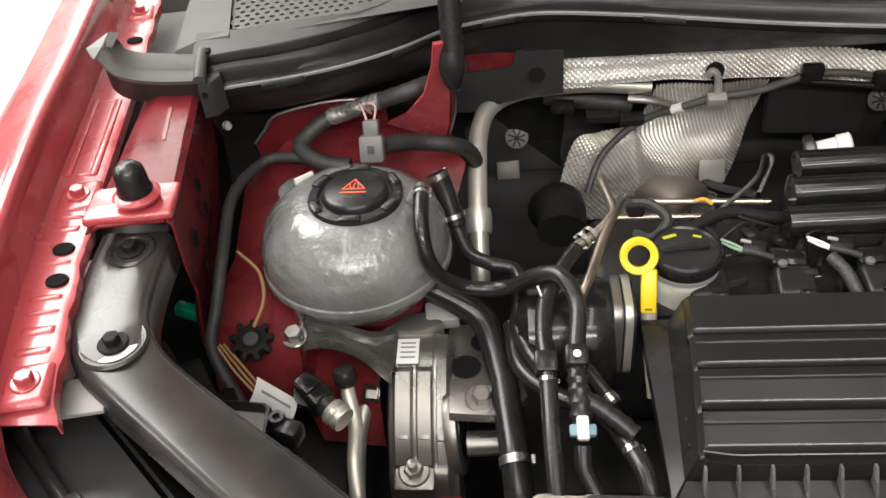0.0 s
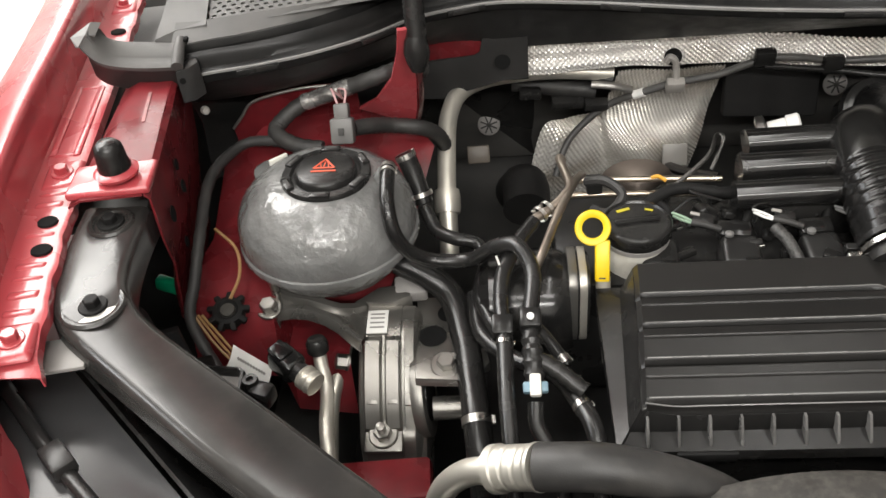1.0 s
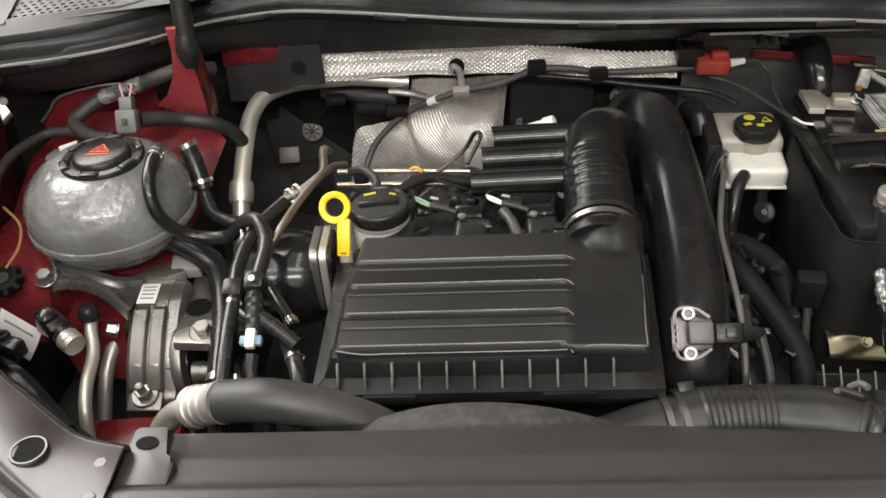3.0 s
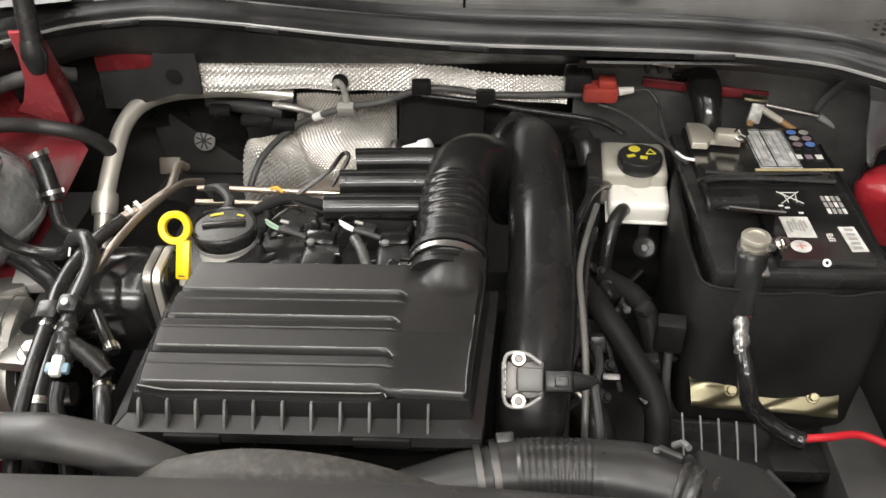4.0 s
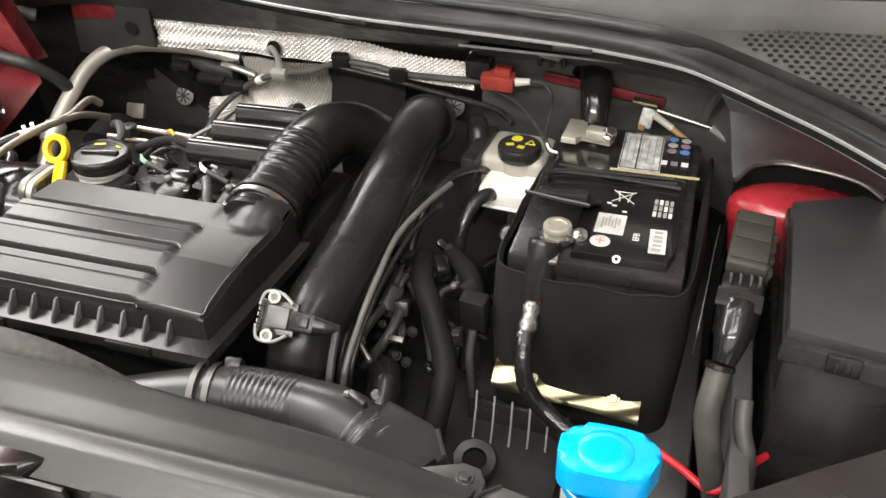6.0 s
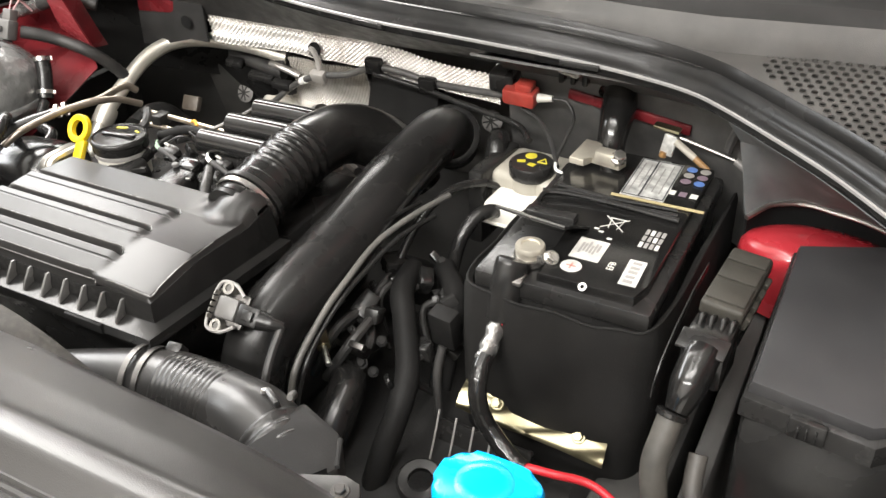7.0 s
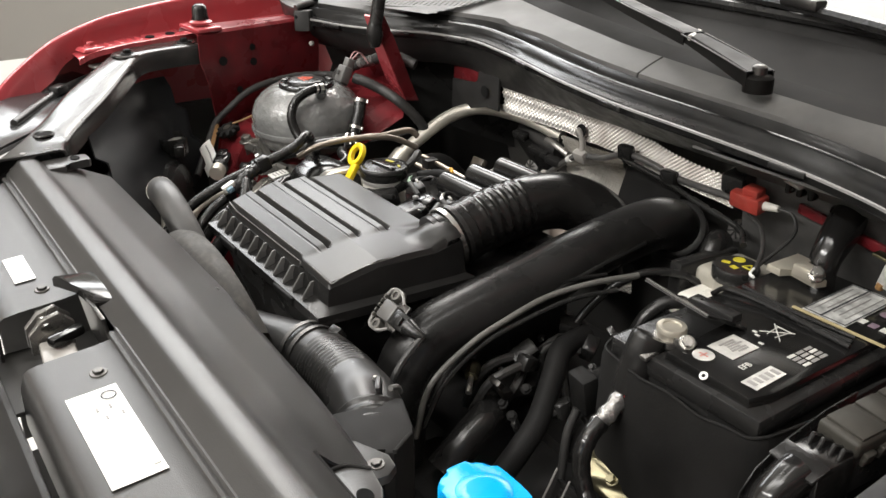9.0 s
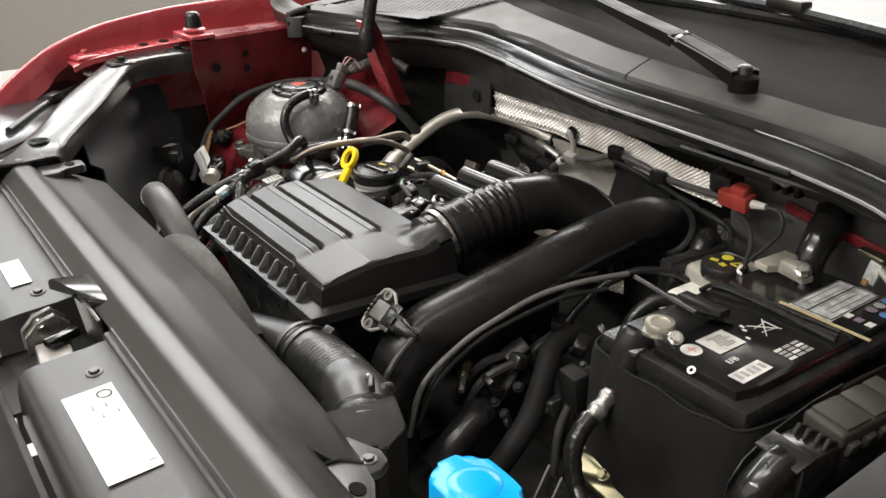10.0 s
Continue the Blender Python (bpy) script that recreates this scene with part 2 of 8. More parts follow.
def block(size, m, bevel=0.002, seg=2, bm=None, taper=1.0):
    """A box with rounded edges; taper scales its top."""
    bm = bm or bmesh.new()
    r = bmesh.ops.create_cube(bm, size=1.0)
    vs = r["verts"]
    for v in vs:
        k = taper if v.co.z > 0 else 1.0
        v.co = Vector((v.co.x * size[0] * k, v.co.y * size[1] * k, v.co.z * size[2]))
    if bevel:
        es = list({e for v in vs for e in v.link_edges})
        r = bmesh.ops.bevel(bm, geom=es, offset=bevel, segments=seg, profile=0.5, affect="EDGES")
        vs = list({v for f in r["faces"] for v in f.verts} | {v for v in vs if v.is_valid})
    for v in vs:
        v.co = m @ v.co
    return bm


def prism(outline, z0, z1, bevel=0.002, m=Matrix(), lift=None, bm=None):
    """An outline in x, y given thickness from z0 to z1; lift(x, y) adds to z."""
    bm = bm or bmesh.new()
    lo = [bm.verts.new((x, y, z0)) for x, y in outline]
    hi = [bm.verts.new((x, y, z1)) for x, y in outline]
    n = len(outline)
    fs = [bm.faces.new(lo[::-1]), bm.faces.new(hi)]
    for k in range(n):
        fs.append(bm.faces.new((lo[k], lo[(k + 1) % n], hi[(k + 1) % n], hi[k])))
    vs = lo + hi
    if bevel:
        es = [e for e in fs[1].edges]
        r = bmesh.ops.bevel(bm, geom=es, offset=bevel, segments=2, profile=0.5, affect="EDGES")
        vs = list({v for f in r["faces"] for v in f.verts} | {v for v in vs if v.is_valid})
    for v in vs:
        z = v.co.z + (lift(v.co.x, v.co.y) if lift else 0)
        v.co = m @ Vector((v.co.x, v.co.y, z))
    bmesh.ops.recalc_face_normals(bm, faces=bm.faces[:])
    return bm


def sheet(rows, thick=0.002, uv=None, close=False):
    """A skin through rows of points, given thickness along its normals."""
    bm = bmesh.new()
    V = [[bm.verts.new(p) for p in row] for row in rows]
    for a, b in zip(V, V[1:]):
        for k in range(len(a) - 1):
            bm.faces.new((a[k], a[k + 1], b[k + 1], b[k]))
    bm.normal_update()
    if thick:
        top = [v for row in V for v in row]
        nv = {v: bm.verts.new(v.co - v.normal * thick) for v in top}
        for f in bm.faces[:]:
            bm.faces.new([nv[v] for v in reversed(f.verts)])
        edge = [e for e in bm.edges if len(e.link_faces) == 1 and e.verts[0] in nv and e.verts[1] in nv]
        for e in edge:
            a, b = e.verts
            f = e.link_faces[0]
            i = list(f.verts).index(a)
            if f.verts[(i + 1) % len(f.verts)] is b:
                a, b = b, a
            bm.faces.new((a, b, nv[b], nv[a]))
    return bm


def part(name, bm, material, parent, label="", smooth=40):
    me = bpy.data.meshes.new(name)
    bmesh.ops.recalc_face_normals(bm, faces=bm.faces[:])
    bm.to_mesh(me)
    bm.free()
    me.materials.append(material)
    if smooth:
        for pl in me.polygons:
            pl.use_smooth = True
        me.set_sharp_from_angle(angle=radians(smooth))
    ob = new(name, me)
    if parent is not None:
        ob.parent = parent
        ob.matrix_parent_inverse = base_of(parent).inverted()
    if label:
        ob["label"] = label
    return ob


BASES = {}


def base_of(ob):
    return BASES.get(ob.name, Matrix())


def thing(name, at, label, category, group="", kind=""):
    e = new(name)
    e.empty_display_size = 0.02
    e.matrix_basis = Matrix.Translation(at)
    BASES[e.name] = Matrix.Translation(at)
    return tagged(e, label, category, group, kind)


def solid(name, bm, material, label, category, group="", kind="", smooth=40):
    return tagged(part(name, bm, material, None, "", smooth), label, category, group, kind)


def towards(at, direction, roll=0):
    """A pose at a place whose z axis points in the given direction."""
    return Matrix.Translation(at) @ Vector(direction).to_track_quat("Z", "Y").to_matrix().to_4x4() @ pose(0, 0, 0, 0, 0, roll)


def hex_bolt(name, at, direction, r, parent, material=None, washer=1.6, tall=0.8, stud=0.0):
    m = towards(at, direction, 12)
    bm = lathe([(r * washer, 0), (r * washer, r * 0.25), (r * washer * 0.92, r * 0.35)], m, 20)
    lathe([(r, r * 0.35), (r, r * (0.35 + tall)), (r * 0.86, r * (0.5 + tall))], m, 6, bm)
    if stud:
        lathe([(r * 0.5, r * 0.5), (r * 0.5, r * (0.5 + tall) + stud), (r * 0.4, r * (0.55 + tall) + stud)], m, 10, bm)
    return part(name, bm, material or STEEL, parent, smooth=30)


def hose_clamp(name, at, direction, r, width, parent, material=None):
    m = towards(at, direction)
    bm = lathe([(r, -width / 2), (r * 1.05, -width / 2), (r * 1.05, width / 2), (r, width / 2)], m, 28, cap=False)
    block((r * 0.35, r * 0.25, width * 1.2), m @ pose(r * 1.1, 0, 0), 0.0008, 1, bm)
    return part(name, bm, material or STEEL, parent)

# ---- the workshop ----


def slab(name, size, at, material, label, category):
    return tagged(part(name, block(size, pose(*at), 0.0), material, None), label, category, kind="structure")


slab("floor", (11.0, 11.0, 0.1), (0.2, 0.5, -0.05), FLOOR, "pale grey painted workshop floor", "floor")
slab("ceiling", (11.0, 11.0, 0.1), (0.2, 0.5, 5.15), CEIL, "plain grey workshop ceiling", "ceiling")
slab("wall_north", (11.0, 0.1, 5.1), (0.2, 6.05, 2.55), WALLP, "plain light workshop wall", "wall")
slab("wall_south", (11.0, 0.1, 5.1), (0.2, -5.05, 2.55), WALLP, "plain light workshop wall", "wall")
# out of view; kept dark to hold reflections down
slab("wall_east", (0.1, 11.0, 5.1), (5.75, 0.5, 2.55), WALL_DIM, "unseen workshop wall, dark to keep reflections down", "wall")
slab("wall_west", (0.1, 11.0, 5.1), (-5.35, 0.5, 2.55), WALL_BEIGE, "plain beige workshop wall", "wall")

# ---- the car body round the engine bay ----
car = thing("car", (0.25, 0.5, 0.0), "red car body with its engine bay open and bonnet raised", "car")

LIP = [(-0.400, 0.622, 1.028), (-0.334, 0.630, 1.036), (-0.281, 0.643, 1.036), (-0.224, 0.664, 1.036), (-0.167, 0.697, 1.036), (-0.121, 0.735, 1.036), (-0.071, 0.757, 1.035),
       (-0.014, 0.769, 1.034), (0.075, 0.765, 1.029), (0.128, 0.752, 1.029), (0.237, 0.722, 1.03), (0.365, 0.700, 1.03), (0.5, 0.690, 1.03), (0.62, 0.687, 1.027), (0.70, 0.686, 1.021),
       (0.76, 0.674, 1.018), (0.80, 0.656, 1.014), (0.85, 0.624, 1.009), (0.91, 0.578, 1.005), (0.97, 0.522, 1.0)]
LIP_CURVE = spline(LIP, 5)


def along_lip(profile):
    """Rows that carry a cross-section (back, up) along the cowl's front lip."""
    rows = []
    m = len(LIP_CURVE) - 1
    for i, q in enumerate(LIP_CURVE):
        d = LIP_CURVE[min(i + 1, m)] - LIP_CURVE[max(i - 1, 0)]
        back = Vector((-d.y, d.x, 0)).normalized()
        k = 0.5 + 0.5 * min(1, max(0, (q.x + 0.30) / 0.30)) - 0.25 * min(1, max(0, (q.x - 0.70) / 0.10))
        rows.append([q + back * b * k + Vector((0, 0, u)) for b, u in profile])
    return rows


seal_profile = [(0.004, -0.012), (0.0, -0.002), (0.003, 0.003), (0.010, 0.004), (0.013, 0.010), (0.017, 0.017), (0.023, 0.0205), (0.029, 0.018), (0.032, 0.012),
                (0.035, 0.012), (0.037, 0.020), (0.042, 0.026), (0.047, 0.024), (0.050, 0.016), (0.050, 0.002)]
seal = thing("bonnet_seal", (0.2, 0.72, 1.0), "black rubber bonnet seal along the cowl edge", "seal")
part("seal_profile", sheet(along_lip(seal_profile), 0.0), SEAL, seal, smooth=60)
lipbead = [(-0.0018, -0.002), (-0.0018, 0.0005), (0.0006, 0.0012), (0.002, -0.001)]
part("lip", sheet(along_lip(lipbead), 0.0), LIP_EDGE, seal, "pale front lip of the seal")
for i in (10, 21, 31, 44, 55, 66):
    q, d = LIP_CURVE[i], LIP_CURVE[i + 1] - LIP_CURVE[i - 1]
    part("seal_clip", block((0.045, 0.007, 0.006), Matrix.Translation(q + Vector((0, -0.001, -0.004))) @ pose(0, 0, 0, 0, 0, math.degrees(math.atan2(d.y, d.x))), 0.001), BLACK, seal)

# lower cowl wall: from under the lip back and down to the foil
cowl_rows = []
for q in LIP_CURVE:
    k = min(1, max(0, (q.x + 0.13) / 0.10)) * (1 - min(1, max(0, (q.x - 0.78) / 0.12)))
    y1 = (q.y + 0.055) * (1 - k) + max(q.y + 0.015, 0.806) * k
    z1 = 0.958 * k + 0.975 * (1 - k)
    cowl_rows.append([q + Vector((0.0, 0.006, -0.010)), Vector((q.x, q.y * 0.6 + y1 * 0.4, 1.0)), Vector((q.x, y1, z1))])
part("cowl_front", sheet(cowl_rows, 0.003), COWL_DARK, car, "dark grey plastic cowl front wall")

# upper cowl panel behind the seal
BACK = [(-0.45, 1.02, 1.068), (-0.25, 0.985, 1.069), (-0.094, 0.931, 1.07), (0.0, 0.899, 1.07), (0.095, 0.87, 1.07), (0.19, 0.841, 1.07), (0.288, 0.812, 1.07), (0.399, 0.791, 1.07), (0.508, 0.769, 1.07), (0.593, 0.757, 1.07), (0.708, 0.745, 1.07), (0.87, 0.74, 1.07), (1.03, 0.735, 1.07)]
back_curve = spline(BACK, 8)


def sample_curve(curve, x):
    for a, b in zip(curve, curve[1:]):
        if a.x <= x <= b.x:
            return a.lerp(b, (x - a.x) / max(1e-6, b.x - a.x))
    return (curve[0] if x < curve[0].x else curve[-1]).copy()


seal_back = [r[-2] for r in along_lip([(0.049, 0.010), (0.050, 0.012), (0.050, 0.01)])]


def groove_y(x):
    return 0.735 + 0.16 * max(0.0, x - 0.76)


def panel_edges(x):
    """Front and back edge of the cover panel: steeper towards the battery side."""
    f, b = sample_curve(seal_back, x), sample_curve(back_curve, x)
    f.z = 1.058 if x < 0.0 else 1.052
    k = min(1, max(0, (x - 0.58) / 0.14))
    k = k * k * (3 - 2 * k)
    f = f.lerp(Vector((x, groove_y(x) + 0.002, 1.042)), k)
    b = b.lerp(Vector((x, groove_y(x) + 0.011, 1.070)), k)
    b.y = max(b.y, f.y + 0.009)
    return f, b


def cowl_strip(x0, x1, n):
    rows = []
    for i in range(n + 1):
        f, b = panel_edges(x0 + (x1 - x0) * i / n)
        rows.append([f + Vector((0, 0, -0.010)), f.lerp(b, 0.06) + Vector((0, 0, 0.004)), f.lerp(b, 0.5) + Vector((0, 0, 0.004)), f.lerp(b, 0.93) + Vector((0, 0, 0.003)), b, b + Vector((0, 0.0015, -0.002)), b + Vector((0, 0.002, -0.03))])
    return rows


upper = thing("cowl_cover", (0.3, 0.8, 1.0), "grey plastic cowl cover below the windscreen", "cowl")
part("cover_panel", sheet(cowl_strip(-0.17, 0.357, 30), 0.003), COWL, upper)
part("cover_panel", sheet(cowl_strip(0.360, 1.02, 36), 0.003), COWL, upper)
# recessed tray and windscreen
tray, glass = [], []
for i in range(25):
    x = -0.45 + 1.5 * i / 24
    b = panel_edges(x)[1] if x > -0.2 else sample_curve(back_curve, x)
    g = 1.07 - 0.16 * ((x - 0.25) / 0.8) ** 2
    tray.append([b + Vector((0, 0.0, -0.014)), b + Vector((0, 0.004, -0.010)), b + Vector((0, 0.062, 0.000)), b + Vector((0, 0.070, -0.002)), b + Vector((0, 0.074, -0.008)), Vector((x, b.y * 0.5 + g * 0.5 + 0.03, 1.052)), Vector((x, g - 0.01, 1.075)), Vector((x, g + 0.005, 1.10))])
    glass.append([Vector((x, g, 1.098)), Vector((x, g + 0.3, 1.26)), Vector((x, g + 0.75, 1.48))])
part("wiper_tray", sheet(tray, 0.003), TRAY, upper, "black recessed wiper tray")
part("windscreen", sheet(glass, 0.005), GLASS, car, "dark windscreen glass")
part("windscreen_trim", tube([r[0] + Vector((0, -0.004, 0.003)) for r in glass[::3]], 0.009, 8, 4), RUBBER, car)


def perforated(name, corner, ex, ey, nx, ny, inside, hole, fill=False):
    """A plate of cells with a round hole in each."""
    bm = bmesh.new()
    ux, uy = ex / nx, ey / ny
    nrm = ux.cross(uy).normalized()
    for i in range(nx):
        for j in range(ny):
            c = corner + ux * (i + 0.5 + 0.5 * (j % 2)) + uy * (j + 0.5)
            if not inside(i, j):
                if fill and (fill is True or fill(i, j)):
                    bm.faces.new([bm.verts.new(c + ux * 0.5 * a + uy * 0.5 * b) for a, b in ((-1, -1), (1, -1), (1, 1), (-1, 1))])
                continue
            ring, rim = [], []
            for k in range(8):
                a = math.pi / 8 + k * math.pi / 4
                ring.append(c + (ux.normalized() * math.cos(a) + uy.normalized() * math.sin(a)) * hole)
            sq = [(1, 0.5), (0.5, 1), (-0.5, 1), (-1, 0.5), (-1, -0.5), (-0.5, -1), (0.5, -1), (1, -0.5)]
            rim = [c + ux * 0.5 * a + uy * 0.5 * b for a, b in sq]
            rv = [bm.verts.new(p) for p in ring]
            ov = [bm.verts.new(p) for p in rim]
            dv = [bm.verts.new(p - nrm * 0.0016) for p in ring]
            for k in range(8):
                bm.faces.new((rv[k], ov[k], ov[(k + 1) % 8], rv[(k + 1) % 8]))
                bm.faces.new((dv[k], rv[k], rv[(k + 1) % 8], dv[(k + 1) % 8]))
            for a, b in ((0, 1), (2, 3), (4, 5), (6, 7)):
                s1, s2 = sq[a], sq[b]
                cx = 1 if (s1[0] + s2[0]) > 0 else -1
                cy = 1 if (s1[1] + s2[1]) > 0 else -1
                cv = bm.verts.new(c + ux * 0.5 * cx + uy * 0.5 * cy)
                bm.faces.new((ov[a], cv, ov[b]))
    bmesh.ops.remove_doubles(bm, verts=bm.verts, dist=0.00005)
    return bm


grille_l = thing("cowl_air_grille", (-0.28, 0.75, 1.05), "grey perforated air intake grille in the cowl corner", "grille", "cowl grilles")
gl0, glx, gly = Vector((-0.345, 0.674, 1.066)), Vector((0.245, 0.055, 0.004)), Vector((-0.045, 0.235, 0.012))


def left_field(i, j):
    c = gl0 + glx * ((i + 0.5) / 24) + gly * ((j + 0.5) / 24)
    edge = 0.672 + 0.16 * max(0, c.x + 0.34) + 0.60 * max(0, c.x + 0.262)
    return c.y > edge + 0.010 and i > 0


part("perforated_plate", perforated("plate", gl0, glx, gly, 24, 24, left_field, 0.0029, True), COWL, grille_l)
# dark plate in place of the shaded space under the holes
part("grille_backing", block((0.26, 0.22, 0.004), pose(-0.258, 0.835, 1.046, 0, 0, 11), 0), DARK, grille_l, "dark plate for the shade behind the grille")
surround = [[(-0.392, 0.655, 1.05), (-0.390, 0.66, 1.062), (-0.398, 0.745, 1.070), (-0.415, 0.93, 1.075)],
            [(-0.375, 0.662, 1.052), (-0.37, 0.675, 1.064), (-0.382, 0.76, 1.071), (-0.40, 0.93, 1.077)],
            [(-0.337, 0.675, 1.054), (-0.337, 0.678, 1.0672), (-0.359, 0.80, 1.0732), (-0.382, 0.925, 1.0788)]]
part("grille_frame", sheet([[Vector(p) for p in r] for r in surround], 0.003), COWL, grille_l)
fb = []
for k in range(11):
    x = -0.372 + 0.232 * k / 10
    f = sample_curve(seal_back, x)
    g = gl0 + glx * min(1, max(0, (x - gl0.x) / 0.245))
    fb.append([f + Vector((0, -0.001, -0.004)), f + Vector((0, 0.002, 0.012)), Vector((x, max(g.y + 0.012, f.y + 0.006), g.z + 0.0012))])
part("grille_front", sheet(fb, 0.003), COWL, grille_l)

grille_r = thing("cowl_air_grille", (0.87, 0.66, 1.04), "grey perforated air intake grille in the cowl corner", "grille", "cowl grilles")
gr0, grx, gry = Vector((0.70, 0.736, 1.041)), Vector((0.32, 0.034, 0.0)), Vector((0.0, -0.26, -0.030))


def right_field(i, j):
    c = gr0 + grx * ((i + 0.5) / 30) + gry * ((j + 0.5) / 24)
    return c.x > 0.814 and c.y > 0.708 - 1.05 * (c.x - 0.825)


plate = perforated("plate", gr0, grx, gry, 30, 24, right_field, 0.0033, True)
for v in plate.verts:
    lim = sample_curve(seal_back, min(v.co.x, 0.985)).y - 0.004
    if v.co.y < lim:
        v.co.z += (lim - v.co.y) * 0.1154
        v.co.y = lim
bmesh.ops.dissolve_degenerate(plate, edges=plate.edges[:], dist=0.0002)
part("perforated_plate", plate, COWL_GRILLE, grille_r)
# black plate in place of the shaded space under the holes
part("grille_backing", prism([(0.81, 0.75), (0.81, 0.71), (0.85, 0.665), (0.90, 0.615), (0.95, 0.57), (1.03, 0.54), (1.03, 0.77)], 0.998, 1.002, 0), VOID, grille_r, "dark plate for the shade behind the grille")

# wipers
w = thing("windscreen_wiper", (0.545, 0.765, 1.08), "black wiper arm with a shiny pivot nut", "wiper")


def arm_bar(points, wide, tall):
    """A flat-topped channel arm with eased edges."""
    rows = []
    pts = spline(points, 6)
    for i, q in enumerate(pts):
        d = (pts[min(i + 1, len(pts) - 1)] - pts[max(i - 1, 0)]).normalized()
        side = Vector((-d.y, d.x, 0)).normalized()
        k = 1.0 - 0.35 * i / len(pts)
        hw, h = wide * 0.5 * k, tall * k
        rows.append([q + side * hw + Vector((0, 0, -h)), q + side * hw + Vector((0, 0, -0.002)), q + side * (hw - 0.002), q, q - side * (hw - 0.002), q - side * hw + Vector((0, 0, -0.002)), q - side * hw + Vector((0, 0, -h))])
    return sheet(rows, 0.0015)


part("arm_root", arm_bar([(0.549, 0.742, 1.101), (0.475, 0.772, 1.107), (0.398, 0.803, 1.112)], 0.034, 0.018), WIPER, w)
part("arm", arm_bar([(0.400, 0.802, 1.113), (0.25, 0.860, 1.118), (0.10, 0.925, 1.122), (-0.08, 1.00, 1.128)], 0.028, 0.016), WIPER, w)
# thin steel beads stand in for the highlights on the arm's bevelled edges
for pts, wd in (([(0.549, 0.742, 1.101), (0.475, 0.772, 1.107), (0.398, 0.803, 1.112)], 0.0165), ([(0.400, 0.802, 1.113), (0.25, 0.860, 1.118), (0.10, 0.925, 1.122), (-0.08, 1.00, 1.128)], 0.0125)):
    for sgn in (-1, 1):
        part("arm_edge", tube([(p[0] + sgn * 0.42 * wd, p[1] + sgn * 0.9 * wd, p[2] - 0.0012) for p in pts], 0.0011, 6, 8, lambda q: 1.0), DARK_STEEL, w, "steel bead for the edge highlight")
part("arm_pin", tube([(0.408, 0.786, 1.109), (0.388, 0.826, 1.109)], 0.004, 8, 2), STEEL, w)
part("pivot_cap", lathe([(0.017, -0.020), (0.017, -0.004), (0.014, -0.001), (0.010, 0.0)], pose(0.547, 0.743, 1.097), 24), WIPER, w)
part("pivot_nut", lathe([(0.0085, -0.002), (0.0085, 0.006), (0.006, 0.008), (0.0, 0.008)], pose(0.547, 0.743, 1.099), 20), DARK_STEEL, w)
w2 = thing("windscreen_wiper", (0.45, 1.0, 1.07), "black wiper blade with a chrome-edged clip resting at the glass", "wiper")
part("blade", tube([(0.20, 1.085, 1.115), (0.40, 1.045, 1.118), (0.70, 0.96, 1.112), (0.95, 0.85, 1.10)], 0.009, 8, 6), BLACK, w2)
part("blade_clip", block((0.075, 0.022, 0.016), pose(0.385, 1.045, 1.126, 0, 0, -14), 0.004), DARK_STEEL, w2)

# ---- left fender and inner body ----
RAIL_IN = spline([(-0.362, 0.222, 1.009), (-0.372, 0.255, 1.016), (-0.380, 0.294, 1.019), (-0.394, 0.356, 1.02), (-0.409, 0.428, 1.02), (-0.424, 0.513, 1.02), (-0.450, 0.674, 1.02), (-0.472, 0.80, 1.02), (-0.49, 0.90, 1.02)], 10)


CREST = spline([(-0.320, 0.060, 0.955), (-0.345, 0.106, 0.992), (-0.375, 0.160, 1.022), (-0.397, 0.202, 1.039), (-0.416, 0.254, 1.053), (-0.431, 0.307, 1.063), (-0.451, 0.414, 1.073), (-0.472, 0.525, 1.075), (-0.488, 0.635, 1.076), (-0.508, 0.77, 1.076), (-0.53, 0.92, 1.076)], 6)


def flange_edge(y):
    for a, b in zip(RAIL_IN, RAIL_IN[1:]):
        if a.y <= y <= b.y:
            return a.lerp(b, (y - a.y) / (b.y - a.y))
    return RAIL_IN[0 if y < RAIL_IN[0].y else -1].copy()


def fender_skin(mirror):
    """The outer skin: wall up from the flange, crest, then out and down."""
    rows = []
    for c in CREST:
        f = flange_edge(c.y)
        k = min(1, max(0, (c.y - 0.18) / 0.05))
        foot = Vector((f.x - 0.0435, c.y, f.z + 0.0005)) * k + Vector((c.x + 0.012, c.y, c.z - 0.05)) * (1 - k)
        c2 = Vector((min(c.x, foot.x - 0.001), c.y, c.z))
        rows.append([foot + Vector((0.002, 0, -0.003)), foot + Vector((0.0, 0, 0.002)), foot.lerp(c2, 0.5) + Vector((0.001, 0, 0)), c2 + Vector((0.002, 0, -0.004)), c2 + Vector((0.0, 0, -0.0008)), c2 + Vector((-0.002, 0, 0)), c2 + Vector((-0.012, 0, -0.0012)), c2 + Vector((-0.05, 0, -0.016)), c2 + Vector((-0.10, 0, -0.07)), c2 + Vector((-0.135, 0, -0.17)), c2 + Vector((-0.15, 0, -0.32)), c2 + Vector((-0.14, 0, -0.62))])
    if mirror:
        rows = [[Vector((0.67 - p.x, p.y, p.z)) for p in r] for r in rows]
    return sheet(rows, 0.0015)


